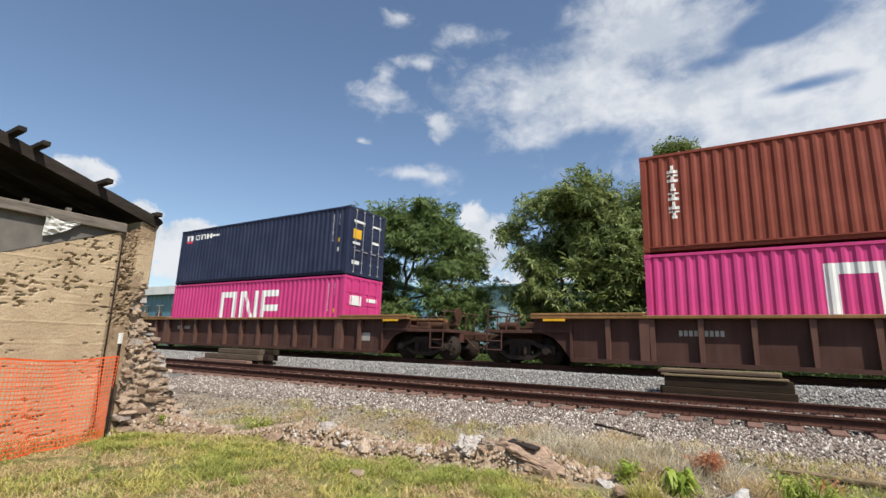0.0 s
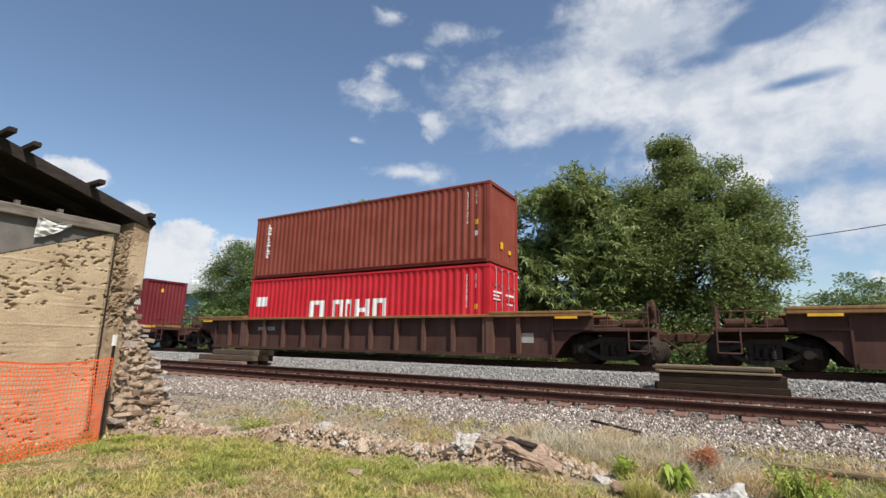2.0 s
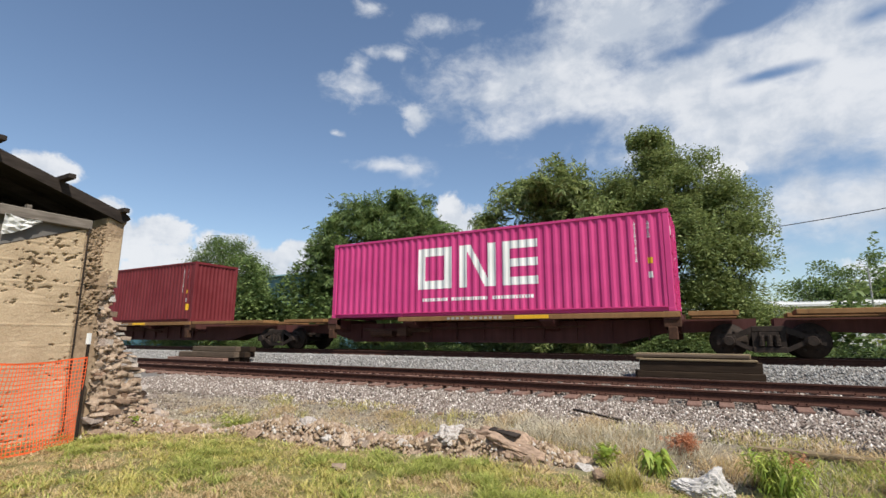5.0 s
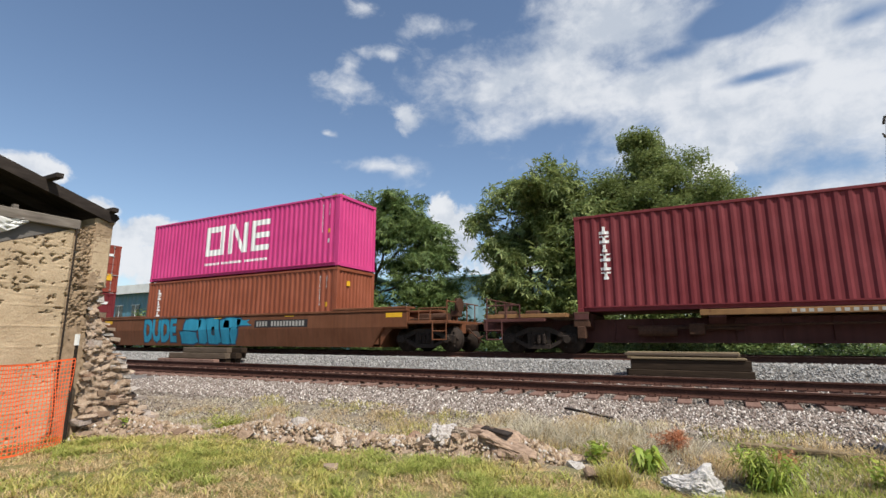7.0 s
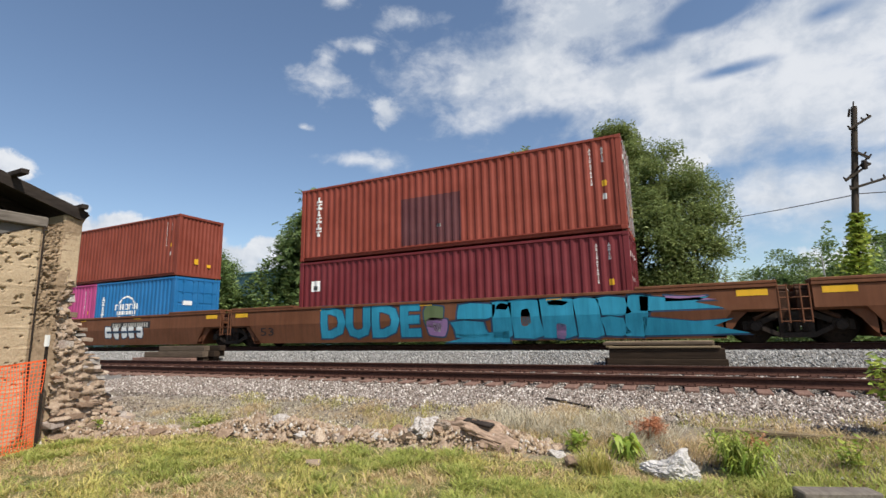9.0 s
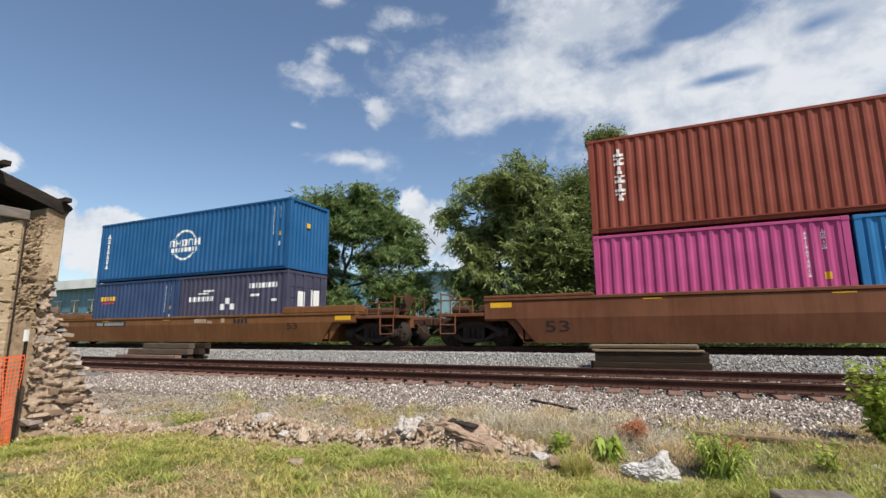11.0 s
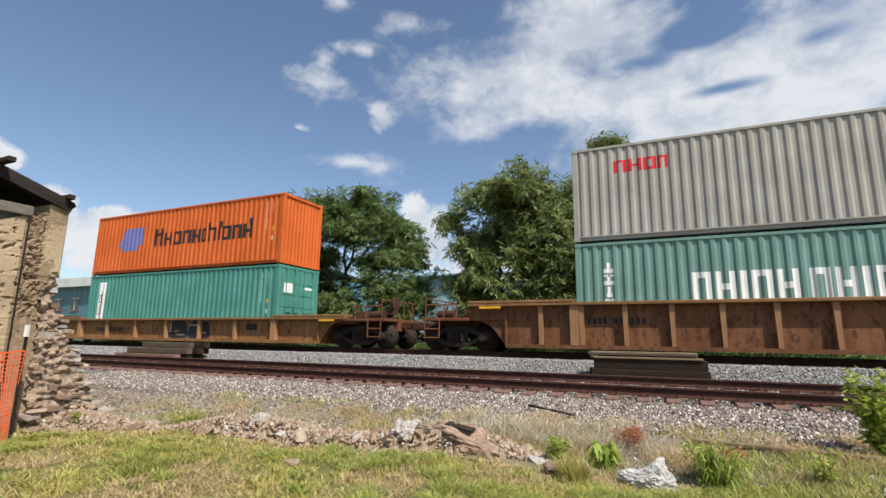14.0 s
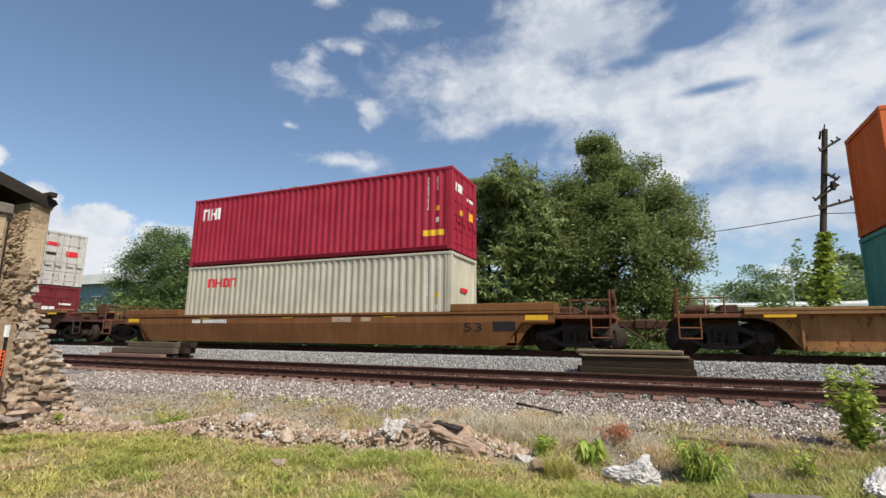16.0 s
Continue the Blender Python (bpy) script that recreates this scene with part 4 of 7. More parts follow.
def spine_car(x0, x1, box_l, box_r, left_truck, right_truck, left_end, right_end, label, sill=(3.2, 12.3)):
    """One platform of an articulated spine car, from x0 to x1; the container stands from box_l to box_r."""
    c = (x0 + x1) / 2
    car = thing("spine_car", (0, FAR_Y, 0), label, "rail car", "cars of the freight train")
    CARS.append((car, c))
    m = CARPAINT["soot"]
    a, b_, l, r = x0 - c, x1 - c, box_l - c, box_r - c
    out = [(a + 0.2, 0.72), (a + 2.6, 0.62), (a + 3.6, 0.36), (b_ - 3.6, 0.36), (b_ - 2.6, 0.62), (b_ - 0.2, 0.72), (b_ - 0.2, 1.02), (a + 0.2, 1.02)]
    part("spine_beam", Build().slab(out, "y", -0.42, 0.42), m, car, "sooty dark red centre beam")
    for x in [l + 0.9 + 1.05 * i for i in range(11)]:
        part("stiffener", Build().box(x - 0.02, x + 0.02, -0.50, -0.42, 0.42, 1.0), m, car)
    part("lower_flange", Build().box(a + 3.6, b_ - 3.6, -0.52, 0.52, 0.33, 0.37), m, car)
    for x in (l + 0.12, r - 0.12, l + 3.6, r - 3.6):
        part("cross_arm", Build().slab([(-1.3, 1.0), (-0.42, 0.7), (0.42, 0.7), (1.3, 1.0), (1.3, 1.16), (-1.3, 1.16)], "x", x - 0.2, x + 0.2), m, car)
    for x in (l + 0.1, r - 0.1):
        for y in (-1.14, 1.14):
            part("pedestal", Build().box(x - 0.22, x + 0.22, y - 0.14, y + 0.14, 0.78, 1.22, 0.02).box(x - 0.12, x + 0.12, y - 0.18, y + 0.05, 0.45, 0.8, 0.02), RUSTY, car, "rusty container pedestal")
    part("side_sill", Build().box(l + sill[0], l + sill[1], -1.34, -1.22, 1.05, 1.20, 0.01), SILL, car, "scuffed ochre side sill")
    part("side_sill", Build().box(l + sill[0], l + sill[1], 1.22, 1.34, 1.05, 1.20, 0.01), SILL, car)
    if b_ - r > 1.2:
        for y0, y1 in ((-1.34, -0.5), (0.5, 1.34)):
            part("deck_board", Build().box(r + 0.3, b_ - 0.6, y0, y1, 1.08, 1.2, 0.01), SILL, car)
    if l - a > 1.2:
        for y0, y1 in ((-1.34, -0.5), (0.5, 1.34)):
            part("deck_board", Build().box(a + 0.6, l - 0.3, y0, y1, 1.08, 1.2, 0.01), SILL, car)
    g = Build().tube((l + 1.3, -0.75, 0.78), (l + 4.2, -0.75, 0.72), 0.05).tube((l + 1.6, -0.7, 0.66), (l + 2.6, -0.7, 0.66), 0.15, 0.15, 12).tube((l + 3.0, -0.8, 0.8), (r - 2.5, -0.8, 0.84), 0.03).box(l + 2.9, l + 3.3, -0.95, -0.5, 0.55, 0.85, 0.02)
    part("brake_gear", g, RUSTY, car, "rusty brake rigging")
    me = Build()
    for i in range(12):
        if i != 4:
            me.box(l + sill[0] + 2.0 + i * 0.17, l + sill[0] + 2.10 + i * 0.17, -1.346, -1.342, 1.085, 1.165)
    tagged(part("plate_marking", me, PAINT["grey"], car), kind="stuff")
    part("reflector_patch", Build().box(*((l + 7.6, l + 8.7) if sill[1] > 9 else (r + 0.6, r + 1.7)), -1.347, -1.343, 1.075, 1.185), YELLOW, car, "yellow safety patch")
    for on, x, s in ((left_truck, a + 2.3 if left_end else a, -1), (right_truck, b_ - 2.3 if right_end else b_, 1)):
        if on:
            truck(car, x)
    for on, x, s in ((left_end, a, -1), (right_end, b_, 1)):
        if on:
            end_deck(car, x - s * 2.6, s, m, 2.0)
    return car


def train():
    E = 0.33  # floor of the wells
    mark = (("bars", -4.75, 1.02, 1.1, 0.15, PAINT["grey"], None), ("patch", 7.4, 0.75, 0.4, 0.3, PAINT["grey"], None))
    for x, p in ((-2.32, "umber"), (-25.94, "umber"), (-49.52, "umber")):
        well_car(x + 6.096, p, "dark brown ribbed well car with scuffed ochre sill", tail=mark)
    well_car(-2.32 + 6.096 + 23.62, "umber", "dark brown ribbed well car with scuffed ochre sill", tail=mark)
    nyk = row_of_blocks(-5.6, 2.32, [0.55, -0.02, 0.42, 0.42, 0.42], 0.26, 0.09, WHITE) + [(-3.35, -2.75, 2.4, 2.5, WHITE)] + [(-5.6, -5.05, 2.18, 2.27, REDMARK), (-5.6, -5.05, 2.275, 2.315, MAUVE)]
    tri = column_of_blocks(-5.37, 2.51, 6, 0.28, 0.225, 0.045, WHITE)
    # heads: base height, colour, words, details
    container(-2.32, E, "magenta", "bright pink corrugated steel container with white emblem", marks=big_emblem(0.80, 1.61, -2.04, 1.37))
    container(-2.32, E + 2.96, "brown", "red-brown corrugated steel container stacked on top", marks=tri + code_marks(2.9))
    container(-25.94, E, "magenta", "bright pink corrugated steel container with white emblem", doors=True, marks=big_emblem(0.80, 1.61, -2.04, 1.37) + code_marks(2.9),
              end_marks=[(-0.85, -0.15, 1.7, 2.1, WHITE), (0.2, 0.85, 1.9, 2.05, WHITE), (-0.9, -0.3, 0.9, 1.1, YELLOW)])
    container(-25.94, E + 2.96, "navy", "dark navy corrugated container with steel locking rods", doors=True, marks=nyk + code_marks(2.9),
              end_marks=[(-0.9, -0.4, 1.55, 1.95, YELLOW), (-0.9, -0.2, 2.25, 2.35, WHITE), (-0.9, -0.45, 1.3, 1.4, WHITE), (-0.9, -0.45, 0.45, 0.6, WHITE), (0.3, 0.9, 2.25, 2.33, WHITE), (0.3, 0.8, 1.5, 1.6, WHITE)])
    kl = row_of_blocks(-2.3, 1.0, [0.9, -0.1, 0.55, 0.3, 0.75, 0.65], 0.85, 0.16, WHITE) + [(-5.67, -4.92, 1.68, 2.1, WHITE)]
    container(-49.52, E, "red", "bright red corrugated container with white block marking", doors=True, marks=kl + code_marks(2.9), end_marks=[(-0.95, -0.3, 1.94, 2.0, WHITE), (-0.95, -0.5, 1.82, 1.87, WHITE), (-0.95, -0.4, 1.70, 1.74, WHITE), (0.1, 0.8, 1.9, 1.97, WHITE), (0.2, 0.7, 1.6, 1.64, WHITE)])
    container(-49.52, E + 2.96, "brown", "red-brown corrugated steel container stacked on top", marks=tri + code_marks(2.9), end_marks=[(-0.3, -0.1, 0.6, 0.85, YELLOW), (0.4, 0.6, 0.5, 0.65, YELLOW)])
    # spine car in three platforms
    spine_car(-75.0, -55.25, -70.68, -58.49, True, True, False, True, "sooty spine car platform with ochre side sill", (-0.1, 7.0))
    spine_car(-92.3, -75.0, -89.25, -77.06, True, False, False, False, "sooty spine car platform with ochre side sill")
    spine_car(-113.75, -92.3, -110.2, -98.01, True, False, True, False, "sooty spine car platform with ochre side sill")
    container(-70.68, 1.21, "maroon", "plain maroon corrugated container", False, marks=code_marks(2.59), end_marks=[(-0.3, -0.15, 1.9, 2.1, YELLOW)])
    small = row_of_blocks(-1.97, 0.52, [0.09, 0.07] * 5 + [-0.12] + [0.09, 0.06] * 7 + [-0.12] + [0.07, 0.09] * 7, 0.11, 0.022, WHITE)
    container(-89.25, 1.21, "magenta", "bright pink corrugated container with white emblem", doors=True, marks=big_emblem(0.95, 1.45, -2.15) + small + code_marks(2.9), end_marks=[(-0.85, -0.15, 2.2, 2.45, WHITE), (0.2, 0.8, 2.3, 2.4, WHITE), (0.2, 0.7, 1.6, 1.7, WHITE)])
    container(-110.2, 1.21, "maroon", "maroon corrugated container with white upright marking", marks=tri + code_marks(2.9) + [(5.5, 5.8, 0.55, 0.85, YELLOW)])
    # three-unit articulated car
    num = ("bars", 3.4, 1.06, 2.7, 0.2, PAINT["grey"], BLACK)
    g1 = (("DUDE", -4.53, 0.82, 2.5, 1.08, GRAFFITI, None), ("block", -2.35, 0.52, 1.15, 0.52, GRAFFITI, None), ("block", -2.10, 1.08, 1.1, 0.48, GRAFFITI, None), ("block", -1.38, 0.80, 0.55, 1.05, GRAFFITI, None), ("block", -0.66, 0.80, 0.85, 1.08, GRAFFITI, None), ("blob", -0.66, 0.8, 0.22, 0.4, CARPAINT["ochre"], None), ("block", 0.12, 0.76, 0.62, 1.0, GRAFFITI, None), ("block", 0.55, 1.14, 1.0, 0.4, GRAFFITI, None), ("block", 0.62, 0.60, 0.4, 0.66, GRAFFITI, None), ("spike", 1.3, 1.16, 0.9, 0.3, GRAFFITI, None), num)
    g2 = (("DUDE", -2.75, 0.82, 4.2, 1.08, GRAFFITI, None), ("blob", -0.1, 0.95, 0.7, 0.75, MOSS, None), ("blob", 0.0, 0.62, 0.75, 0.6, MAUVE, None), ("blob", 0.0, 0.62, 0.28, 0.3, WHITE, None),
          ("spike", 1.35, 0.28, -2.2, 0.36, GRAFFITI, None), ("block", 1.15, 0.52, 1.15, 0.5, GRAFFITI, None), ("block", 1.40, 1.08, 1.25, 0.46, GRAFFITI, None), ("block", 2.25, 0.80, 0.62, 1.1, GRAFFITI, None), ("block", 3.0, 0.80, 0.95, 1.14, GRAFFITI, None), ("blob", 3.0, 0.84, 0.3, 0.5, RUST_SPRAY, None),
          ("block", 3.98, 0.80, 0.98, 1.14, GRAFFITI, None), ("block", 4.05, 0.42, 0.28, 0.42, MAUVE, None), ("block", 4.85, 0.78, 0.72, 1.1, GRAFFITI, None), ("block", 5.55, 1.08, 0.8, 0.5, GRAFFITI, None), ("block", 5.55, 0.52, 0.66, 0.5, GRAFFITI, None), ("block", 6.15, 0.80, 0.52, 1.1, GRAFFITI, None),
          ("spike", 7.25, 1.12, 2.0, 0.42, GRAFFITI, None), ("spike", 7.55, 0.50, 2.5, 0.5, GRAFFITI, None), ("spike", 7.5, 1.22, 1.2, 0.16, MAUVE, None), ("block", 2.3, 1.2, 0.4, 0.16, MAUVE, None), ("block", 4.0, 1.24, 0.6, 0.12, MAUVE, None),
          ("53", -7.5, 0.58, 0.7, 0.32, BLACK, None))
    g3 = (("blob", 1.7, 0.75, 0.5, 0.55, WHITE, None), ("blob", 2.35, 0.75, 0.4, 0.6, WHITE, None), ("blob", 2.95, 0.75, 0.4, 0.55, WHITE, None), ("blob", 3.5, 0.75, 0.4, 0.6, WHITE, None), ("blob", 4.1, 0.75, 0.45, 0.55, WHITE, None), ("patch", 2.9, 0.75, 2.6, 0.10, INK, None), ("53", -7.2, 0.6, 0.7, 0.34, BLACK, None), num)
    well_car(-125.47, "ochre", "brown smooth-sided well car with sky blue graffiti", True, ("shared", "coupled"), tail=g1)
    well_car(-145.05, "ochre", "brown smooth-sided well car covered in blue graffiti", True, ("shared", "joint"), tail=g2)
    well_car(-164.60, "ochre", "brown smooth-sided well car with faded white graffiti", True, ("coupled", "joint"), tail=g3)
    container(-131.57, E, "rust", "orange-brown corrugated container with white upright marking", marks=tri + code_marks(2.9), end_marks=[(-0.6, -0.4, 2.2, 2.4, YELLOW)])
    container(-131.57, E + 2.96, "magenta", "bright pink corrugated container with large white emblem", marks=big_emblem(0.97, 1.38, -2.0) + small + code_marks(2.9))
    ends = [(-0.9, -0.2, 2.2, 2.35, WHITE), (0.2, 0.8, 2.2, 2.35, WHITE), (0.35, 0.85, 0.7, 1.1, YELLOW), (-0.8, -0.3, 1.5, 1.6, WHITE)]
    container(-151.15, E, "maroon", "maroon corrugated container with small white sign", doors=True, marks=[(-5.5, -5.1, 1.75, 2.15, WHITE), (-5.42, -5.18, 1.8, 1.95, BLACK)] + code_marks(2.9), end_marks=ends)
    container(-151.15, E + 2.96, "redbrown", "faded red-brown container with a darker repainted patch", doors=True, marks=tri + code_marks(2.9) + [(-1.49, 0.86, 0.2, 1.9, PAINT["repaint"]), (-0.1, 0.1, 0.75, 0.85, WHITE)], end_marks=ends)
    container(-170.7, E, "dull_pink", "faded pink twenty-foot container", long=6.058, marks=code_marks(2.9, 3.03))
    container(-170.7 + 6.134, E, "cyan", "light blue twenty-foot container with white emblem", long=6.058, doors=True, marks=ring_emblem(-0.5, 1.55, 0.62) + column_of_blocks(-2.5, 2.2, 6, 0.2, 0.2, 0.04, WHITE), end_marks=[(-0.8, -0.3, 1.6, 1.8, WHITE)])
    container(-170.7, E + 2.96, "brown", "red-brown corrugated steel container stacked on top", marks=tri + code_marks(2.9), end_marks=[(-0.3, -0.1, 0.6, 0.85, YELLOW), (0.4, 0.6, 0.5, 0.65, YELLOW)])
    # single well cars
    well_car(-188.3, "gold", "gold-brown smooth-sided well car with yellow patches", True, high=1.12, tail=(("bars", -4.25, 0.94, 2.0, 0.14, PAINT["grey"], BLACK), ("patch", 1.7, 1.0, 0.7, 0.17, PALEPAINT, None), ("patch", 2.25, 0.94, 0.3, 0.10, PALEPAINT, None), ("patch", 3.0, 1.0, 0.2, 0.17, PALEPAINT, None), ("53", 6.6, 0.72, 0.5, 0.24, BLACK, None), ("bars", 4.0, 0.97, 0.8, 0.2, BLACK, None)))
    container(-194.4, E, "slate", "slate blue twenty-foot container", long=6.058, high=False, marks=row_of_blocks(-2.55, 1.72, [0.2] * 5, 0.2, 0.04, YELLOW) + [(-2.4, -1.5, 1.58, 1.64, REDMARK)] + code_marks(2.59, 3.03))
    container(-194.4 + 6.134, E, "dusk", "grey-violet twenty-foot container with hazard diamonds", long=6.058, high=False, doors=True,
              marks=row_of_blocks(-2.45, 1.5, [0.09] * 11, 0.2, 0.045, WHITE) + [(-1.9, -1.3, 1.8, 1.86, WHITE), (-1.6, -1.0, 1.9, 1.97, WHITE), (-0.59, -0.33, 1.12, 1.36, WHITE), (-0.32, -0.06, 1.36, 1.6, WHITE), (-0.03, 0.23, 1.12, 1.36, WHITE)] + row_of_blocks(0.98, 1.95, [0.13] * 9, 0.2, 0.045, WHITE) + [(1.1, 1.55, 1.62, 1.72, WHITE), (2.2, 2.5, 1.4, 1.5, WHITE)], end_marks=[(-0.6, -0.2, 1.2, 1.8, WHITE), (0.2, 0.7, 1.2, 1.9, WHITE)])
    container(-194.4, E + 2.655, "blue", "deep blue container with round white emblem", marks=ring_emblem(0.0, 1.42, 0.69) + column_of_blocks(-5.55, 2.35, 7, 0.2, 0.2, 0.05, WHITE) + code_marks(2.9), end_marks=[(-0.2, 0.0, 1.8, 2.0, YELLOW)])
    plates = (("bars", -5.0, 0.95, 1.6, 0.17, BLACK, None), ("bars", 4.15, 0.92, 1.6, 0.26, WHITE, None), ("53", 5.55, 0.85, 0.6, 0.3, BLACK, None), ("patch", 7.2, 0.8, 0.6, 0.3, BLACK, None))
    well_car(-212.08, "clay", "rusty clay-coloured ribbed well car", tail=plates)
    container(-218.18, E, "teal", "pale teal corrugated container with white block lettering", doors=True, marks=row_of_blocks(-3.02, 1.1, [0.46, 0.46, 0.16, 0.46, 0.46, -0.02, 0.42, 0.42, 0.16, 0.42, 0.42, 0.16, 0.42, 0.42], 0.82, 0.1, WHITE) + column_of_blocks(-5.31, 2.3, 5, 0.3, 0.3, 0.05, WHITE) + code_marks(2.9), end_marks=[(-0.8, -0.2, 1.7, 1.8, WHITE), (0.2, 0.8, 1.7, 1.8, WHITE)])
    container(-218.18, E + 2.96, "grey", "light grey corrugated container with red marking", doors=True, marks=row_of_blocks(-4.89, 2.02, [0.38, 0.38, 0.36, 0.26], 0.38, 0.035, REDMARK) + code_marks(2.9), end_marks=[(-0.75, -0.15, 2.2, 2.4, REDMARK), (-0.3, -0.1, 1.6, 1.9, YELLOW), (-0.8, -0.5, 1.3, 1.5, BLACK), (-0.4, -0.1, 1.3, 1.5, BLACK), (0.2, 0.8, 2.1, 2.2, BLACK)])
    m2 = (("bars", -4.0, 0.62, 1.9, 0.2, BLACK, None), ("53", -0.85, 0.66, 0.42, 0.32, BLACK, None), ("blob", 0.65, 0.62, 1.1, 0.72, BLACK, None), ("blob", 1.95, 0.62, 1.2, 0.72, BLACK, None), ("patch", 0.85, 0.42, 0.5, 0.06, PALEPAINT, None), ("patch", 0.55, 0.56, 0.3, 0.05, PALEPAINT, None), ("patch", 1.7, 0.82, 0.7, 0.06, PALEPAINT, None), ("patch", 2.1, 0.5, 0.5, 0.05, PALEPAINT, None), ("patch", 0.16, 0.72, 0.12, 0.42, PALEPAINT, None), ("patch", 4.88, 0.75, 0.6, 0.26, BLACK, None))
    well_car(-235.72, "tan", "tan ribbed well car with a black tag", rib_step=2.05, tail=m2, high=1.03)
    container(-241.82, E, "green", "green-teal corrugated container with white upright strip", doors=True, marks=[(-5.38, -4.85, 0.4, 2.55, WHITE)] + [(q[0], q[1], q[2], q[3], BLACK) for q in column_of_blocks(-5.24, 2.1, 6, 0.26, 0.24, 0.05, BLACK)] + code_marks(2.9), end_marks=[(-0.9, -0.4, 1.8, 2.2, WHITE), (0.3, 0.8, 2.0, 2.1, WHITE)])
    hl = row_of_blocks(-1.71, 1.15, [0.6, 0.52, 0.52, 0.52, 0.52, 0.26, 0.5, 0.16, 0.52, 0.5, 0.52], 0.62, 0.1, BLACK)
    hl += [(-1.71, -1.53, 1.7, 2.0, BLACK), (-1.29, -1.11, 1.7, 2.0, BLACK), (1.8, 1.98, 1.7, 2.0, BLACK), (2.5, 2.66, 1.7, 2.0, BLACK), (4.25, 4.43, 1.7, 2.0, BLACK)]
    container(-241.82, E + 2.96, "orange", "orange corrugated container with dark block lettering, scuffed", marks=[(-4.05, -3.85, 1.05, 2.0, VIOLET), (-3.85, -2.9, 1.05, 1.3, VIOLET), (-3.85, -2.55, 1.3, 2.15, VIOLET), (-4.25, -4.05, 1.25, 1.6, VIOLET)] + hl + code_marks(2.9))
    well_car(-259.38, "gold", "gold-brown smooth-sided well car with yellow patches", True, high=1.12, tail=(("bars", -4.35, 0.94, 1.9, 0.14, WHITE, None), ("patch", 2.0, 0.98, 0.8, 0.18, PALEPAINT, None), ("patch", 3.0, 0.98, 0.4, 0.14, PALEPAINT, None), ("53", 6.9, 0.70, 0.6, 0.28, BLACK, None), ("patch", 7.9, 0.75, 0.7, 0.28, BLACK, None)))
    container(-265.48, E, "beige", "beige corrugated container with red marking", marks=row_of_blocks(-4.92, 2.0, [0.38, 0.38, 0.36, 0.3], 0.36, 0.04, REDMARK) + code_marks(2.9), end_marks=[(-0.3, 0.3, 1.6, 1.75, REDMARK)])
    container(-265.48, E + 2.96, "crimson", "crimson corrugated container with white marking", doors=True, marks=row_of_blocks(-5.58, 1.95, [0.38, 0.36, 0.12], 0.5, 0.06, WHITE) + code_marks(2.9) + [(5.0, 5.8, 0.5, 0.7, YELLOW)], end_marks=[(-0.9, -0.2, 2.1, 2.4, WHITE), (-0.5, -0.2, 1.3, 1.5, YELLOW), (0.4, 0.8, 1.3, 1.6, YELLOW), (0.2, 0.8, 2.0, 2.1, WHITE)])
    well_car(-283.0, "umber", "dark brown ribbed well car with scuffed ochre sill", tail=mark)
    container(-289.1, E, "maroon", "maroon corrugated container with white door marks", doors=True, high=False, end_marks=[(-0.6, 0.0, 1.3, 1.5, WHITE), (0.2, 0.8, 1.6, 1.7, WHITE)])
    container(-289.1, E + 2.655, "white", "off-white corrugated container with locking rods", doors=True, end_marks=[(-0.8, -0.2, 2.1, 2.3, REDMARK), (-0.8, -0.3, 1.6, 1.75, BLACK), (0.2, 0.8, 1.6, 1.9, REDMARK)])


train()


def run(t):
    """How far the train has rolled by t seconds."""
    return 15.12 * t + 0.021 * t * t


def motions():
    steps = [0, 2, 4, 6, 8, 10, 12, 14, 16]
    for car, c in CARS:
        walk(car, [(t, Matrix.Translation((c + run(t), FAR_Y, 0))) for t in steps])
    for box, c, z in CARGO:
        walk(box, [(t, Matrix.Translation((c + run(t), FAR_Y, z))) for t in steps])
    where = dict(CARS)
    for wheels, dx, car, x in AXLES:
        home = where[car] + x + dx
        seen = [k / FPS for k in range(16 * FPS + 1) if -34 < home + run(k / FPS) < 7]
        if not seen:
            continue

        def turned(t):
            return pose(dx, 0, 0.43, 0, math.degrees(run(t) / 0.42) % 360, 0)
        rows = [(t, turned(t)) for t in seen]
        if seen[0] > 0:
            rows.insert(0, (0, turned(seen[0])))
        if seen[-1] < 16:
            rows.append((16, turned(seen[-1])))
        walk(wheels, rows)

ballast("ballast_shoulder", 62000, -15, 5.0, 7.45, 9.75, OLDBALLAST, "loose brown-grey ballast stones on the siding shoulder", 0.012, size=(0.012, 0.030), seed=2)
ballast("strewn_gravel", 11000, -15, 5.0, 5.9, 7.6, OLDBALLAST, "thin gravel strewn at the foot of the bank", 0.004, size=(0.007, 0.022), seed=9)
ballast("ballast_siding", 22000, -22, 5.5, 9.75, 12.45, OLDBALLAST, "brown-grey ballast between the siding ties", 0.01, ((NEAR_Y - 0.755, 0.1), (NEAR_Y + 0.755, 0.1)), (0.012, 0.03), seed=3)
ballast("ballast_main", 44000, -30, 6, 12.3, 15.0, BALLAST, "clean light grey ballast of the main line", 0.012, ((FAR_Y - 0.755, 0.1),), (0.016, 0.036), seed=4)
# ---- timber stacks between the tracks ----


def tie_stack(x, y, z, rows, label):
    t = thing("timber_stack", (x, y, z), label, "timber stack", "stacks of old ties")
    for x0, x1, y0, y1, z0, z1, mat, turn in rows:
        b = Build().box(-(x1 - x0) / 2, (x1 - x0) / 2, -(y1 - y0) / 2, (y1 - y0) / 2, 0, z1 - z0, 0.012)
        p = part("beam", b, mat, t)
        p.matrix_basis = pose((x0 + x1) / 2, (y0 + y1) / 2, z0, 0, 0, turn)
    return t


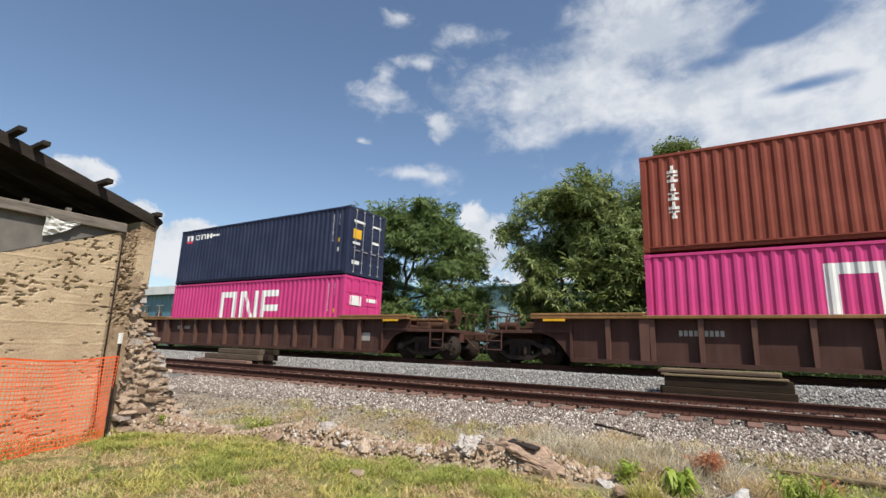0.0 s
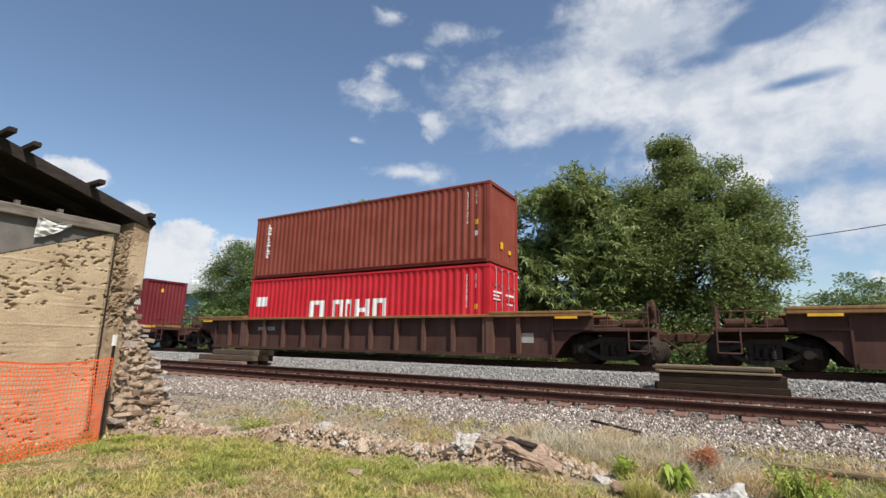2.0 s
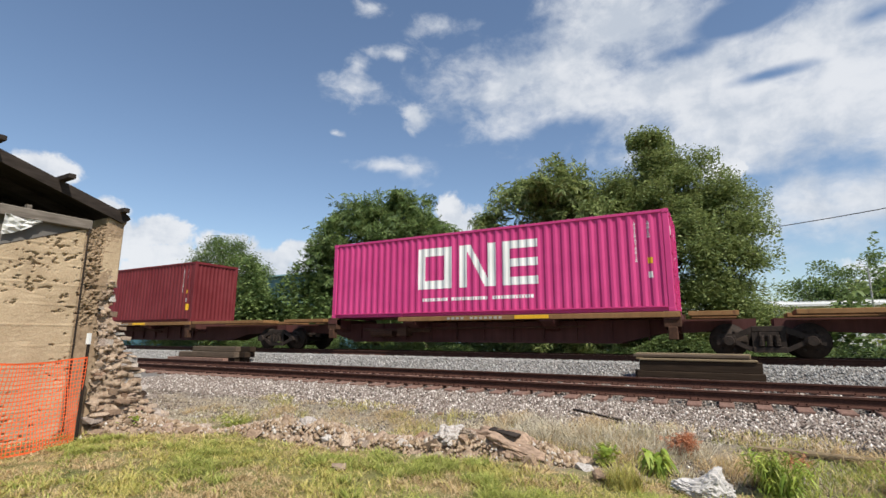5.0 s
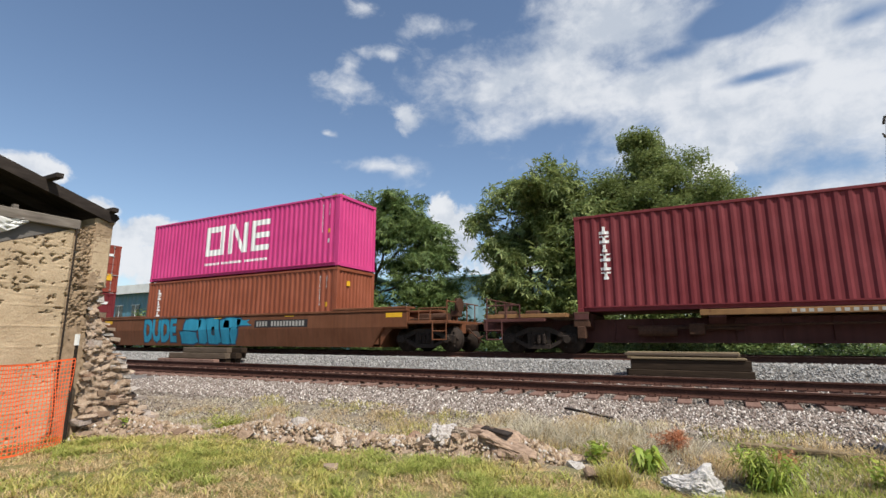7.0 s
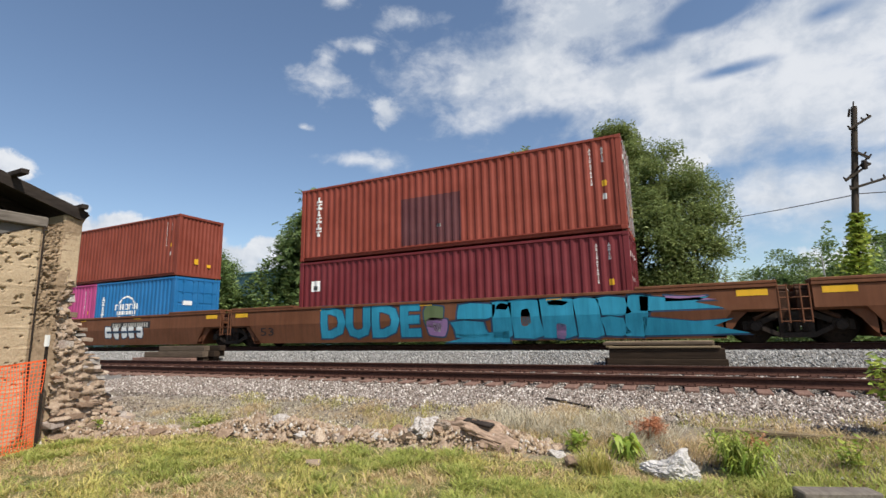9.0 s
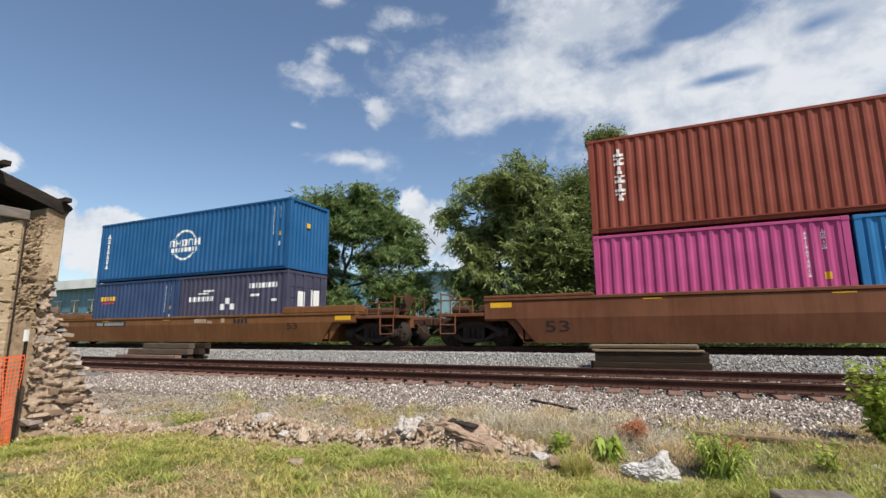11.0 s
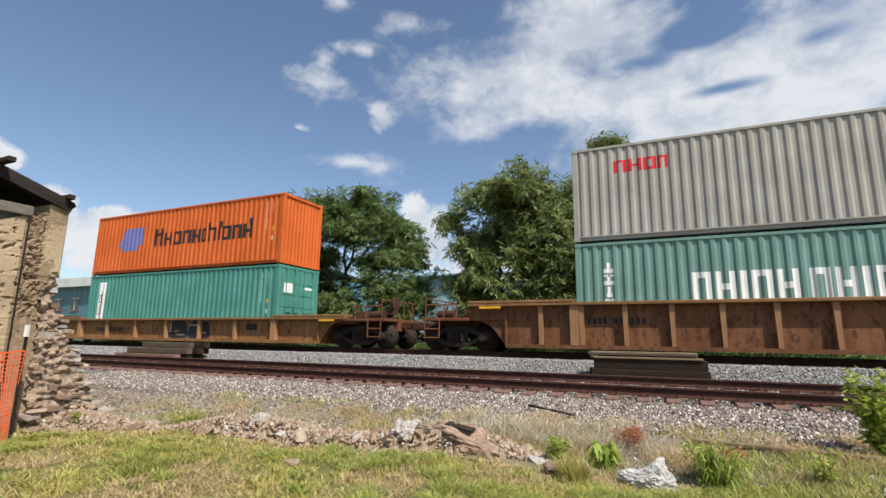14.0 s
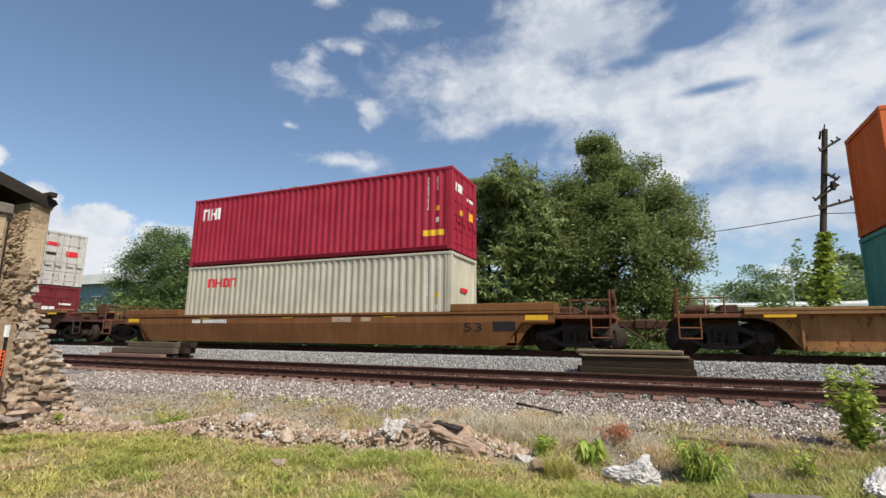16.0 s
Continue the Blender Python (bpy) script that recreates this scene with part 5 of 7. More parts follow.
tie_stack(-0.5, 12.75, -0.5, [
    (-1.22, 1.32, -0.25, 0.0, 0.0, 0.24, OLDTIE, 0), (-1.3, 1.2, 0.02, 0.27, 0.0, 0.24, OLDTIE, 1), (-1.15, 1.25, 0.30, 0.55, 0.0, 0.24, OLDTIE, 0),
    (-1.16, 1.28, -0.22, 0.03, 0.24, 0.47, OLDTIE, 0.4), (-1.2, 1.2, 0.05, 0.3, 0.24, 0.47, OLDTIE, -0.5), (-1.1, 1.25, 0.32, 0.55, 0.24, 0.47, OLDTIE, 0),
    (-1.16, 1.20, -0.26, -0.02, 0.475, 0.525, PALETIE, 0.5), (-1.30, 1.06, -0.20, 0.06, 0.55, 0.615, MIDTIE, -0.6), (-1.1, 1.1, 0.0, 0.06, 0.527, 0.548, OLDTIE, 0), (-1.28, 1.10, 0.12, 0.40, 0.475, 0.64, PALETIE, 0.4)], "stack of dark creosoted ties with pale weathered tops")
# upper front beams in a lighter timber: sunlight on their tops put into colour
tie_stack(-16.9, 12.85, -0.5, [
    (-2.6, 0.9, -0.62, -0.38, 0.0, 0.2, TIE, -1.5), (-2.4, 1.1, -0.34, -0.08, 0.0, 0.22, OLDTIE, 1), (-2.2, 1.3, -0.02, 0.24, 0.0, 0.22, OLDTIE, -1),
    (-2.1, 1.15, -0.42, -0.17, 0.22, 0.42, MIDTIE, 0.8), (-1.8, 1.45, -0.12, 0.14, 0.225, 0.43, OLDTIE, -1.2), (-1.9, 1.3, 0.18, 0.42, 0.225, 0.43, OLDTIE, 0.5),
    (-1.5, 1.0, -0.24, 0.0, 0.435, 0.62, MIDTIE, 1.2), (-1.7, 1.5, 0.06, 0.32, 0.435, 0.62, OLDTIE, -0.8)], "stack of grey-brown weathered ties")

# ---- trees ----


def leaf_mesh(name, centres, size, rng, droop=0.4, per=1, wide=0.42):
    """Folded leaves at the centres, each two quads."""
    k = len(centres)
    a = rng.uniform(0, 6.283, k)
    d = np.stack([np.cos(a), np.sin(a), rng.uniform(-droop - 0.5, 0.5 - droop * 0.3, k)], 1)
    d /= np.linalg.norm(d, axis=1, keepdims=True)
    side = np.cross(d, rng.normal(0, 1, (k, 3)) * 0.5 + [0, 0, 1.0])
    side /= np.linalg.norm(side, axis=1, keepdims=True)
    s = size * rng.uniform(0.6, 1.35, (k, 1))
    tip, base = centres + d * s * 0.5, centres - d * s * 0.5
    mid = centres + np.cross(side, d) * s * 0.06
    v = np.stack([base, mid + side * s * wide * 0.5, tip, mid - side * s * wide * 0.5], 1)
    f = np.array([[0, 1, 2], [0, 2, 3]])[None] + (np.arange(k) * 4)[:, None, None]
    return sheet(name, v.reshape(-1, 3), f.reshape(-1, 3))


def frond_mesh(name, centres, size, rng, wide=0.26):
    """Rosettes of seven long leaves that arch out and back from each twig tip, each rosette with a lean of its own."""
    k = len(centres)
    axis = rng.normal(0, 0.75, (k, 3)) + [0, -0.25, 0.8]
    axis /= np.linalg.norm(axis, axis=1, keepdims=True)
    one = np.cross(axis, rng.normal(0, 1, (k, 3)))
    one /= np.linalg.norm(one, axis=1, keepdims=True)
    two = np.cross(axis, one)
    a = (np.arange(7) * 0.898 + rng.normal(0, 0.2, (k, 7))).ravel()[:, None]
    c, up = np.repeat(centres, 7, 0), np.repeat(axis, 7, 0)
    one, two = np.repeat(one, 7, 0), np.repeat(two, 7, 0)
    out, side = one * np.cos(a) + two * np.sin(a), two * np.cos(a) - one * np.sin(a)
    s = size * rng.uniform(0.55, 1.3, (7 * k, 1))
    lift = rng.uniform(-0.1, 0.6, (7 * k, 1))
    mid = c + out * s * 0.5 + up * s * lift * 0.6
    tip = c + out * s + up * s * lift * 0.7 - np.array([0, 0, 0.3]) * s
    v = np.stack([c, mid + side * s * wide * 0.5 - up * s * 0.05, tip, mid - side * s * wide * 0.5 - up * s * 0.05], 1)
    f = np.array([[0, 1, 2], [0, 2, 3]])[None] + (np.arange(7 * k) * 4)[:, None, None]
    return sheet(name, v.reshape(-1, 3), f.reshape(-1, 3))


def branch(b, a, c, r0, r1, rng, bend=0.12, steps=4):
    pts = [np.array(a) + (np.array(c) - np.array(a)) * i / steps for i in range(steps + 1)]
    for p in pts[1:-1]:
        p += rng.normal(0, bend * np.linalg.norm(np.array(c) - np.array(a)) / steps, 3)
    for i in range(steps):
        b.tube(pts[i], pts[i + 1], r0 + (r1 - r0) * i / steps, r0 + (r1 - r0) * (i + 1) / steps, 7)
    return pts


def tree(at, lobes, trunk_r, leaves, size, material, label, seed, stems=3, clumps=90, wide=0.42, spread=0.16, fronds=0.0):
    """Stems fork to lobes (x, y, z, rx, ry, rz round the foot); leaves gather in clumps near each lobe's skin."""
    rng = np.random.default_rng(seed)
    t = thing("tree", at, label, "tree", "trees behind the railway")
    wood = Build()
    big = sum(l[3] * l[4] * l[5] for l in lobes)
    pts = []
    forks = []
    for s in range(stems):
        foot = np.array([rng.normal(0, 0.25), rng.normal(0, 0.25), -0.1])
        l = lobes[s % len(lobes)]
        top = np.array([l[0] * 0.45, l[1] * 0.45, l[2] * 0.6]) + rng.normal(0, 0.3, 3)
        forks += branch(wood, foot, top, trunk_r, trunk_r * 0.6, rng)[1:]
    for l in lobes:
        c, rad = np.array(l[:3]), np.array(l[3:])
        near = min(forks, key=lambda p: np.linalg.norm(p - c) + max(0, p[2] - c[2]) * 2)
        branch(wood, near, c, trunk_r * 0.5, trunk_r * 0.2, rng)
        n = max(8, int(clumps * l[3] * l[4] * l[5] / big) + 6)
        for _ in range(n):
            d = rng.normal(0, 1, 3)
            d /= np.linalg.norm(d)
            p = c + d * rad * rng.uniform(0.55, 1.05)
            branch(wood, c + (p - c) * 0.15, p, trunk_r * 0.14, 0.012, rng, 0.2, 3)
            k = int(leaves / (clumps + 6 * len(lobes)))
            sc = (spread * min(rad) + 0.22) * rng.uniform(0.6, 1.35)
            k = int(k * rng.uniform(0.5, 1.5))
            q = np.clip(rng.normal(0, 1, (k, 3)), -1.7, 1.7) * [sc, sc, sc * 0.65] + p
            q[:, 2] -= 0.22 * np.hypot(q[:, 0] - p[0], q[:, 1] - p[1])
            pts.append(q)
    part("trunk", wood, BARK, t, "grey-brown bark", True)
    cloud = np.concatenate(pts)
    crown = part("crown", frond_mesh("crown", cloud, fronds, rng) if fronds else leaf_mesh("crown", cloud, size, rng, 0.4, 1, wide), material, t)
    tagged(crown, kind="stuff")
    return t


tree((-18.0, 24.5, -0.8), [(-3.2, 0, 5.4, 2.0, 2, 2.2), (-2.2, 0, 7.9, 2.0, 2, 2.0), (0.1, 0, 9.0, 2.1, 2, 1.8), (-4.6, 0, 3.6, 1.6, 1.8, 2.0), (2.4, 0.4, 7.4, 2.0, 2, 2.2), (4.0, 0, 4.8, 1.9, 1.8, 2.4), (-1.0, -0.8, 3.0, 2.6, 1.8, 1.8), (2.2, -1.0, 2.6, 2.6, 1.6, 1.8), (-2.8, 0.4, 3.2, 1.4, 1.5, 1.8), (4.3, 0, 2.6, 1.6, 1.5, 1.8), (-3.9, 0, 6.5, 1.5, 1.8, 1.8), (1.6, 0, 8.6, 1.7, 1.8, 1.8)], 0.17, 15000, 0.25, LEAF2, "bushy green tree with drooping pinnate leaves", 11, 4, 210, 0.36, 0.14, 0.27)
tree((-7.5, 24.0, -0.8), [(-1.2, 0, 7.6, 1.9, 2, 2.0), (0.8, 0, 8.0, 2.0, 2, 2.0), (2.4, 0.3, 6.6, 2.0, 2, 2.4), (-1.9, 0, 5.2, 1.5, 1.8, 1.8), (0.2, -0.6, 4.2, 2.2, 1.6, 1.6), (2.4, 0, 3.6, 2.0, 1.6, 2.0), (-1.0, 0.2, 2.4, 1.8, 1.5, 1.5), (1.2, -0.2, 1.4, 2.4, 1.2, 1.4)], 0.13, 8500, 0.27, LEAF, "open green tree of heaven with pale stems", 12, 6, 120, 0.30, 0.12, 0.31)
tree((-2.0, 26.0, -0.8), [(-2.2, 0, 8.1, 2.1, 2.4, 2.0), (-0.1, 0, 11.0, 0.8, 1.0, 1.2), (-0.1, -0.2, 10.3, 0.8, 0.9, 1.2), (0.0, 0.2, 9.8, 1.0, 0.9, 1.2), (0.2, 0, 8.1, 2.3, 2.4, 2.1), (1.9, 0, 8.7, 1.6, 2.2, 1.9), (2.9, 0, 6.6, 1.4, 2.0, 2.2), (-1.8, -1, 5.6, 2.4, 2, 2.4), (1.2, -1.4, 5.0, 2.6, 2, 2.6), (3.0, -0.6, 3.8, 1.5, 2, 2.0), (-1.6, -1, 2.6, 2.4, 1.8, 2.0), (1.6, -1.4, 2.2, 2.6, 1.8, 1.8), (3.1, -0.6, 1.6, 1.6, 1.6, 1.6)], 0.24, 240000, 0.155, LEAF, "tall full green tree with uneven crown", 13, 5, 250, 0.42, 0.15)
tree((-37.0, 27.5, -0.8), [(0, 0, 7.6, 2.8, 2.4, 2.3), (-2.4, 0, 5.8, 2.2, 2, 2.2), (2.8, 0, 5.8, 2.3, 2, 2.2), (0, -0.5, 3.0, 3.8, 2, 2.2), (3.6, 0, 2.8, 2.4, 2, 2.0)], 0.16, 64000, 0.19, LEAF2, "rounded green tree beside the warehouse", 14, 3, 130)
tree((14.0, 60.0, -0.8), [(0, 0, 4.2, 4.2, 3, 3.2), (4.6, 0, 4.6, 3.6, 3, 3.4), (-4, 0, 3.0, 3.6, 3, 2.6), (9, 0, 3.4, 4, 3, 3)], 0.2, 14000, 0.5, LEAF, "distant rounded green tree", 15, 3, 80)
tree((7.4, 45.0, -0.8), [(-1.2, 0, 4.6, 2.2, 2, 2.5), (1.6, 0, 5.0, 2.5, 2, 2.4), (4.4, 0, 4.0, 2.2, 2, 2.6), (0, -0.5, 2.0, 3.4, 2, 2.2), (4.0, -0.5, 2.0, 3.0, 2, 2.0)], 0.15, 26000, 0.26, LEAF2, "rounded green tree beyond the railway", 17, 3, 90)
tree((26.0, 85.0, -0.8), [(0, 0, 9.5, 4.2, 4, 4.2), (6, 0, 7.0, 5, 4, 4.6), (-4, 0, 6.0, 4, 4, 4), (11, 0, 5.0, 5, 4, 4)], 0.3, 14000, 0.7, LEAF2, "distant taller green tree", 16, 3, 80)

# ---- ruined stone building: its gable wall faces +x ----
WX = -8.7


def plaster_top(y):
    return float(np.interp(y, [-1.0, 1.2, 2.45, 3.97, 4.45], [0.9, 0.98, 1.53, 2.17, 2.40]))


def wall_edge(z):
    """Where the broken end of the wall stands, by height."""
    return float(np.interp(z, [-1.1, -0.8, -0.4, 0.0, 0.4, 0.9, 1.3, 2.5], [4.5, 4.45, 4.40, 4.34, 4.28, 4.22, 4.34, 4.50]))


def ruin():
    b = thing("ruined_building", (0, 0, 0), "ruined stone building with charred shed roof and plastered gable", "building")
    rng = np.random.default_rng(21)
    ys, zs = np.arange(1.6, 4.52, 0.016), np.arange(-1.1, 2.42, 0.014)
    Y, Z = np.meshgrid(ys, zs)
    X = np.zeros_like(Y)
    for i in range(Y.shape[0]):
        for j in range(Y.shape[1]):
            y, z = Y[i, j], Z[i, j]
            n1 = noise.noise((y * 7.5, z * 20, 1.7))
            n2 = noise.noise((y * 17.0, z * 38.0, 4.2))
            n3 = noise.noise((y * 1.1, z * 1.4, 9.0))
            warp = 0.25 * noise.noise((y * 5, z * 5, 6.6))
            n1 = noise.noise((y * 8.5 + warp * 3, z * 19 + warp * 4, 1.7))
            n4 = noise.noise((y * 34, z * 62, 8.1))
            zone = float(np.interp(z, [-0.9, -0.2, 0.5, 0.75, 1.0, 1.5, 1.8, 2.2], [0.02, 0.02, 0.14, 0.06, -0.10, -0.10, 0.02, 0.12]))
            hard = 0.37 + 0.40 * n3 + zone + 0.2 * noise.noise((y * 2.6, z * 4.0, 14.0))
            pit = max(0.0, 0.62 * n1 + 0.42 * n2 + 0.26 * n4 - hard)
            d = -min(0.055, 0.6 * pit)
            d -= 0.016 * max(0.0, noise.noise((y * 2.2, z * 26, 21.0)) - 0.32)
            d += 0.010 * n3 + 0.004 * n2
            d += 0.006 if (z * 3.3) % 1.0 < 0.06 else 0.0
            if 3.93 < y < 3.97:
                d -= 0.02
            if 3.97 <= y < 4.20:
                d -= 0.015 + 0.13 * max(0.0, noise.noise((y * 11, z * 12, 3.0)) - 0.12) + 0.05 * n4
            if y >= 4.20 and z > 1.25:
                d += 0.01
            X[i, j] = WX + d
    for j in range(Y.shape[1]):
        top = plaster_top(ys[j])
        Z[:, j] = np.where(zs > top, top, zs)
    for i in range(Y.shape[0]):
        e = wall_edge(zs[i]) + 0.04 * noise.noise((zs[i] * 7, 0.5, 2.0))
        Y[i] = np.minimum(Y[i], e)
    a = np.arange(Y.size).reshape(Y.shape)
    f = np.stack([a[:-1, :-1], a[:-1, 1:], a[1:, 1:], a[1:, :-1]], -1).reshape(-1, 4)
    m, n, link, bs = shader("pitted_lime_plaster", 0.95)
    g1, g2, g3 = texture(n, link, 40, 6), texture(n, link, 1.6, 4), texture(n, link, 5, 6, (1, 0.5, 2.5), 0.7)
    col = stops(n, link, g2, (0.3, (0.31, 0.225, 0.14)), (0.7, (0.46, 0.355, 0.235)))
    col = blend(n, link, stops(n, link, g3, (0.45, (0, 0, 0)), (0.7, (0.6,) * 3)), col, (0.28, 0.205, 0.125))
    col = blend(n, link, stops(n, link, g1, (0.4, (0, 0, 0)), (0.8, (0.4,) * 3)), col, (0.60, 0.51, 0.36))
    link.new(col, bs.inputs["Base Color"])
    bump(n, link, bs, g1, 0.5, 0.015)
    points, inner = np.stack([X, Y, Z], -1).reshape(-1, 3), Y.ravel()[f[:, 0]] < 3.93
    part("plaster_face", sheet("plaster_face", points, f[inner]), m, b, "tan lime plaster broken into pits")
    dirty = plain("dirty_brown_plaster", (0.22, 0.155, 0.10), (0.40, 0.30, 0.20), 14, 0.95, 0.8)
    part("corner_face", sheet("corner_face", points, f[~inner]), dirty, b, "dirty brown plaster at the broken corner")
    core = Build().slab([(-6, -1.1), (wall_edge(-1) - 0.1, -1.1), (wall_edge(-0.4) - 0.08, -0.4), (wall_edge(0.4) - 0.08, 0.4), (wall_edge(1.0) - 0.08, 1.0), (4.3, 1.4), (4.34, 2.36), (3.97, 2.14), (2.45, 1.48), (1.2, 0.94), (-6, 0.9)], "x", WX - 0.5, WX - 0.1)
    part("wall_core", core, EARTH, b)
    part("wall_near", Build().slab([(-6, -1.1), (1.6, -1.1), (1.6, 1.12), (1.2, 0.98), (-6, 0.9)], "x", WX - 0.1, WX), m, b)
    part("upper_corner", Build().box(WX - 0.5, WX + 0.008, 4.20, 4.48, 1.25, 2.40, 0.02), m, b)
    part("side_wall", Build().box(-14, WX - 0.5, 3.95, 4.35, -1.1, 2.3), EARTH, b)
    part("back_wall", Build().box(-14.4, -14, -6, 4.35, -1.1, 2.4), EARTH, b)
    # gable boarding, beam, roof
    gab = Build().slab([(-6, 0.86), (1.2, 0.94), (2.45, 1.49), (3.92, 2.12), (3.92, 2.2), (-6, 2.2)], "x", WX - 0.07, WX - 0.04)
    part("gable_board", gab, BOARD, b, "grey sheathing board")
    part("board_edge", Build().slab([(1.2, 0.95), (2.45, 1.50), (3.92, 2.13), (3.92, 2.16), (2.45, 1.535), (1.2, 0.985)], "x", WX - 0.04, WX - 0.01), CHAR, b)
    part("tie_beam", Build().box(WX - 0.16, WX + 0.05, -6, 3.98, 2.13, 2.29, 0.015), GREYWOOD, b, "weathered grey tie beam")
    for y in (2.62, 3.15, 1.9):
        part("stub", Build().box(WX - 0.1, WX - 0.02, y - 0.03, y + 0.03, 2.29, 2.36), GREYWOOD, b)

    def roof_z(y):
        return 2.42 + (4.4 - y) * 0.31
    part("roof_deck", Build().slab([(4.42, roof_z(4.42) + 0.05), (-2.0, roof_z(-2) + 0.05), (-2.0, roof_z(-2) + 0.09), (4.42, roof_z(4.42) + 0.09)], "x", -14.5, WX + 0.02), CHAR, b, "charred roof boards")
    part("roof_deck", Build().slab([(-2.0, roof_z(-2) + 0.05), (-8.0, roof_z(4)), (-8.0, roof_z(4) + 0.04), (-2.0, roof_z(-2) + 0.09)], "x", -14.5, WX + 0.02), CHAR, b)
    part("rake_board", Build().slab([(4.46, roof_z(4.46) - 0.05), (4.40, roof_z(4.40) - 0.08), (-2.0, roof_z(-2) - 0.07), (-2.0, roof_z(-2) + 0.10), (4.40, roof_z(4.4) + 0.10), (4.50, roof_z(4.5) + 0.09), (4.53, roof_z(4.53) + 0.05)], "x", WX + 0.02, WX + 0.07), CHAR, b, "charred rake board")
    for i in range(5):
        x = WX - 0.9 - i * 0.9
        part("rafter", Build().slab([(4.5, roof_z(4.5) - 0.1), (-2.0, roof_z(-2) - 0.1), (-2.0, roof_z(-2) + 0.05), (4.5, roof_z(4.5) + 0.05)], "x", x, x + 0.05), CHAR, b)
    for y, out in ((4.40, 0.10), (3.47, 0.30), (2.58, 0.34), (2.28, 0.36), (1.5, 0.34), (0.7, 0.34)):
        z = roof_z(y) + 0.09
        part("purlin_end", Build().box(WX - 1.4, WX + 0.07 + out, y - 0.05, y + 0.05, z, z + 0.075, 0.008), CHAR, b)
    part("corner_pole", Build().tube((WX + 0.03, 3.95, -1.0), (WX + 0.05, 3.935, 2.15), 0.012), IRON, b, "thin rusty pipe")
    # stones of the broken end
    shapes = []
    for k in range(10):
        r0 = random.Random(k + 40)
        me = Build().add([(x * r0.uniform(0.32, 0.52), y * r0.uniform(0.3, 0.52), z * r0.uniform(0.3, 0.5)) for z in (-1, 1) for y in (-1, 1) for x in (-1, 1)], [(0, 2, 3, 1), (4, 5, 7, 6), (0, 1, 5, 4), (2, 6, 7, 3), (0, 4, 6, 2), (1, 3, 7, 5)]).mesh("stone")
        me.materials.append(ROCK)
        shapes.append(me if k < 4 else rock_mesh(k + 40, (1, 0.75, 0.5), 1))

    def end_line(z):
        return float(np.interp(z, [-1.1, -0.85, -0.5, 0.0, 0.45, 0.9, 1.5], [5.65, 5.32, 5.04, 4.88, 4.64, 4.46, 4.44]))

    def end_reach(z):
        return float(np.interp(z, [-1.1, -0.6, 0.0, 0.5], [0.50, 0.24, 0.07, 0.0]))
    # lime mortar that still holds the stones
    us, zz = np.linspace(0, 1, 60), np.arange(-1.12, 1.42, 0.022)
    v = []
    for z in zz:
        hi, re = end_line(z) - 0.05, end_reach(z)
        for u in us:
            q = Vector((WX - 0.03 + 0.55 * re, 4.24 + (hi - 4.24) * u / 0.7, z)) if u < 0.7 else Vector((WX - 0.03 + 0.55 * re - (0.5 + 0.55 * re) * (u - 0.7) / 0.3, hi, z))
            k = 0.09 * noise.noise((q.x * 9, q.y * 9, z * 15)) + 0.06 * noise.noise((q.x * 24, q.y * 24, z * 34))
            v.append((q.x + k + 0.012, q.y + 0.6 * k, z))
    a = np.arange(len(v)).reshape(len(zz), len(us))
    f = np.stack([a[:-1, :-1], a[:-1, 1:], a[1:, 1:], a[1:, :-1]], -1).reshape(-1, 4)
    part("broken_mortar", sheet("broken_mortar", np.array(v), f), MORTAR, b, "crumbling lime mortar between the stones")
    v = [(WX + 0.02 + 0.02 * noise.noise((y * 9, z * 6, 2)) + 0.10 * max(0, -0.55 - z) - 0.05 * max(0.0, z), y + 0.03 * noise.noise((z * 8, y, 0)) - 0.16 * max(0.0, z) * (y - 3.975) / 0.3, z) for z in np.linspace(-1.08, 0.62, 44) for y in np.linspace(3.975, 4.30, 12)]
    a = np.arange(len(v)).reshape(44, 12)
    f = np.stack([a[:-1, :-1], a[:-1, 1:], a[1:, 1:], a[1:, :-1]], -1).reshape(-1, 4)
    part("cement_patch", sheet("cement_patch", np.array(v), f), dirty, b, "smooth cement patch at the broken end")
    z = -1.05
    while z < 1.42:
        lo = 4.29 + 0.04 * math.sin(z * 5) - 0.25 * max(0.0, -0.5 - z)
        hi = end_line(z)
        y = lo + rng.uniform(-0.08, 0.02)
        h = rng.uniform(0.04, 0.12)
        while y < hi:
            w = rng.uniform(0.07, 0.30 if z < 0.2 else 0.22)
            reach = end_reach(z)
            for q in range(2 if z < -0.2 else 1):
                s = part("stone", shapes[rng.integers(10)], ROCK, b)
                s.matrix_basis = pose(WX - 0.13 - q * 0.2 + rng.uniform(-0.06, 0.03) + reach * rng.uniform(0, 1) * (1 - q), y + w * 0.4, z + h / 2, rng.uniform(-10, 10), rng.uniform(-12, 12), 90 + rng.uniform(-16, 16)) @ Matrix.Diagonal((w * 1.15, 0.27, h * rng.uniform(0.9, 1.35), 1))
            y += w * 0.82
        z += h * 0.88
    sc = Build()
    r2 = random.Random(6)
    nx, ny = 9, 7
    v = [(WX - 0.02 + 0.05 + r2.uniform(-0.03, 0.04), 2.86 + 0.44 * i / (nx - 1), 2.16 - (0.30 - 0.26 * (i / (nx - 1)) ** 1.5) * j / (ny - 1)) for j in range(ny) for i in range(nx)]
    sc.add(v, [(j * nx + i, j * nx + i + 1, (j + 1) * nx + i + 1, (j + 1) * nx + i) for j in range(ny - 1) for i in range(nx - 1)])
    p = whole("plastic_scrap", sc, PLASTIC, "torn white plastic sheet hanging from the beam", "plastic sheet")
    return b


ROCKS = {}


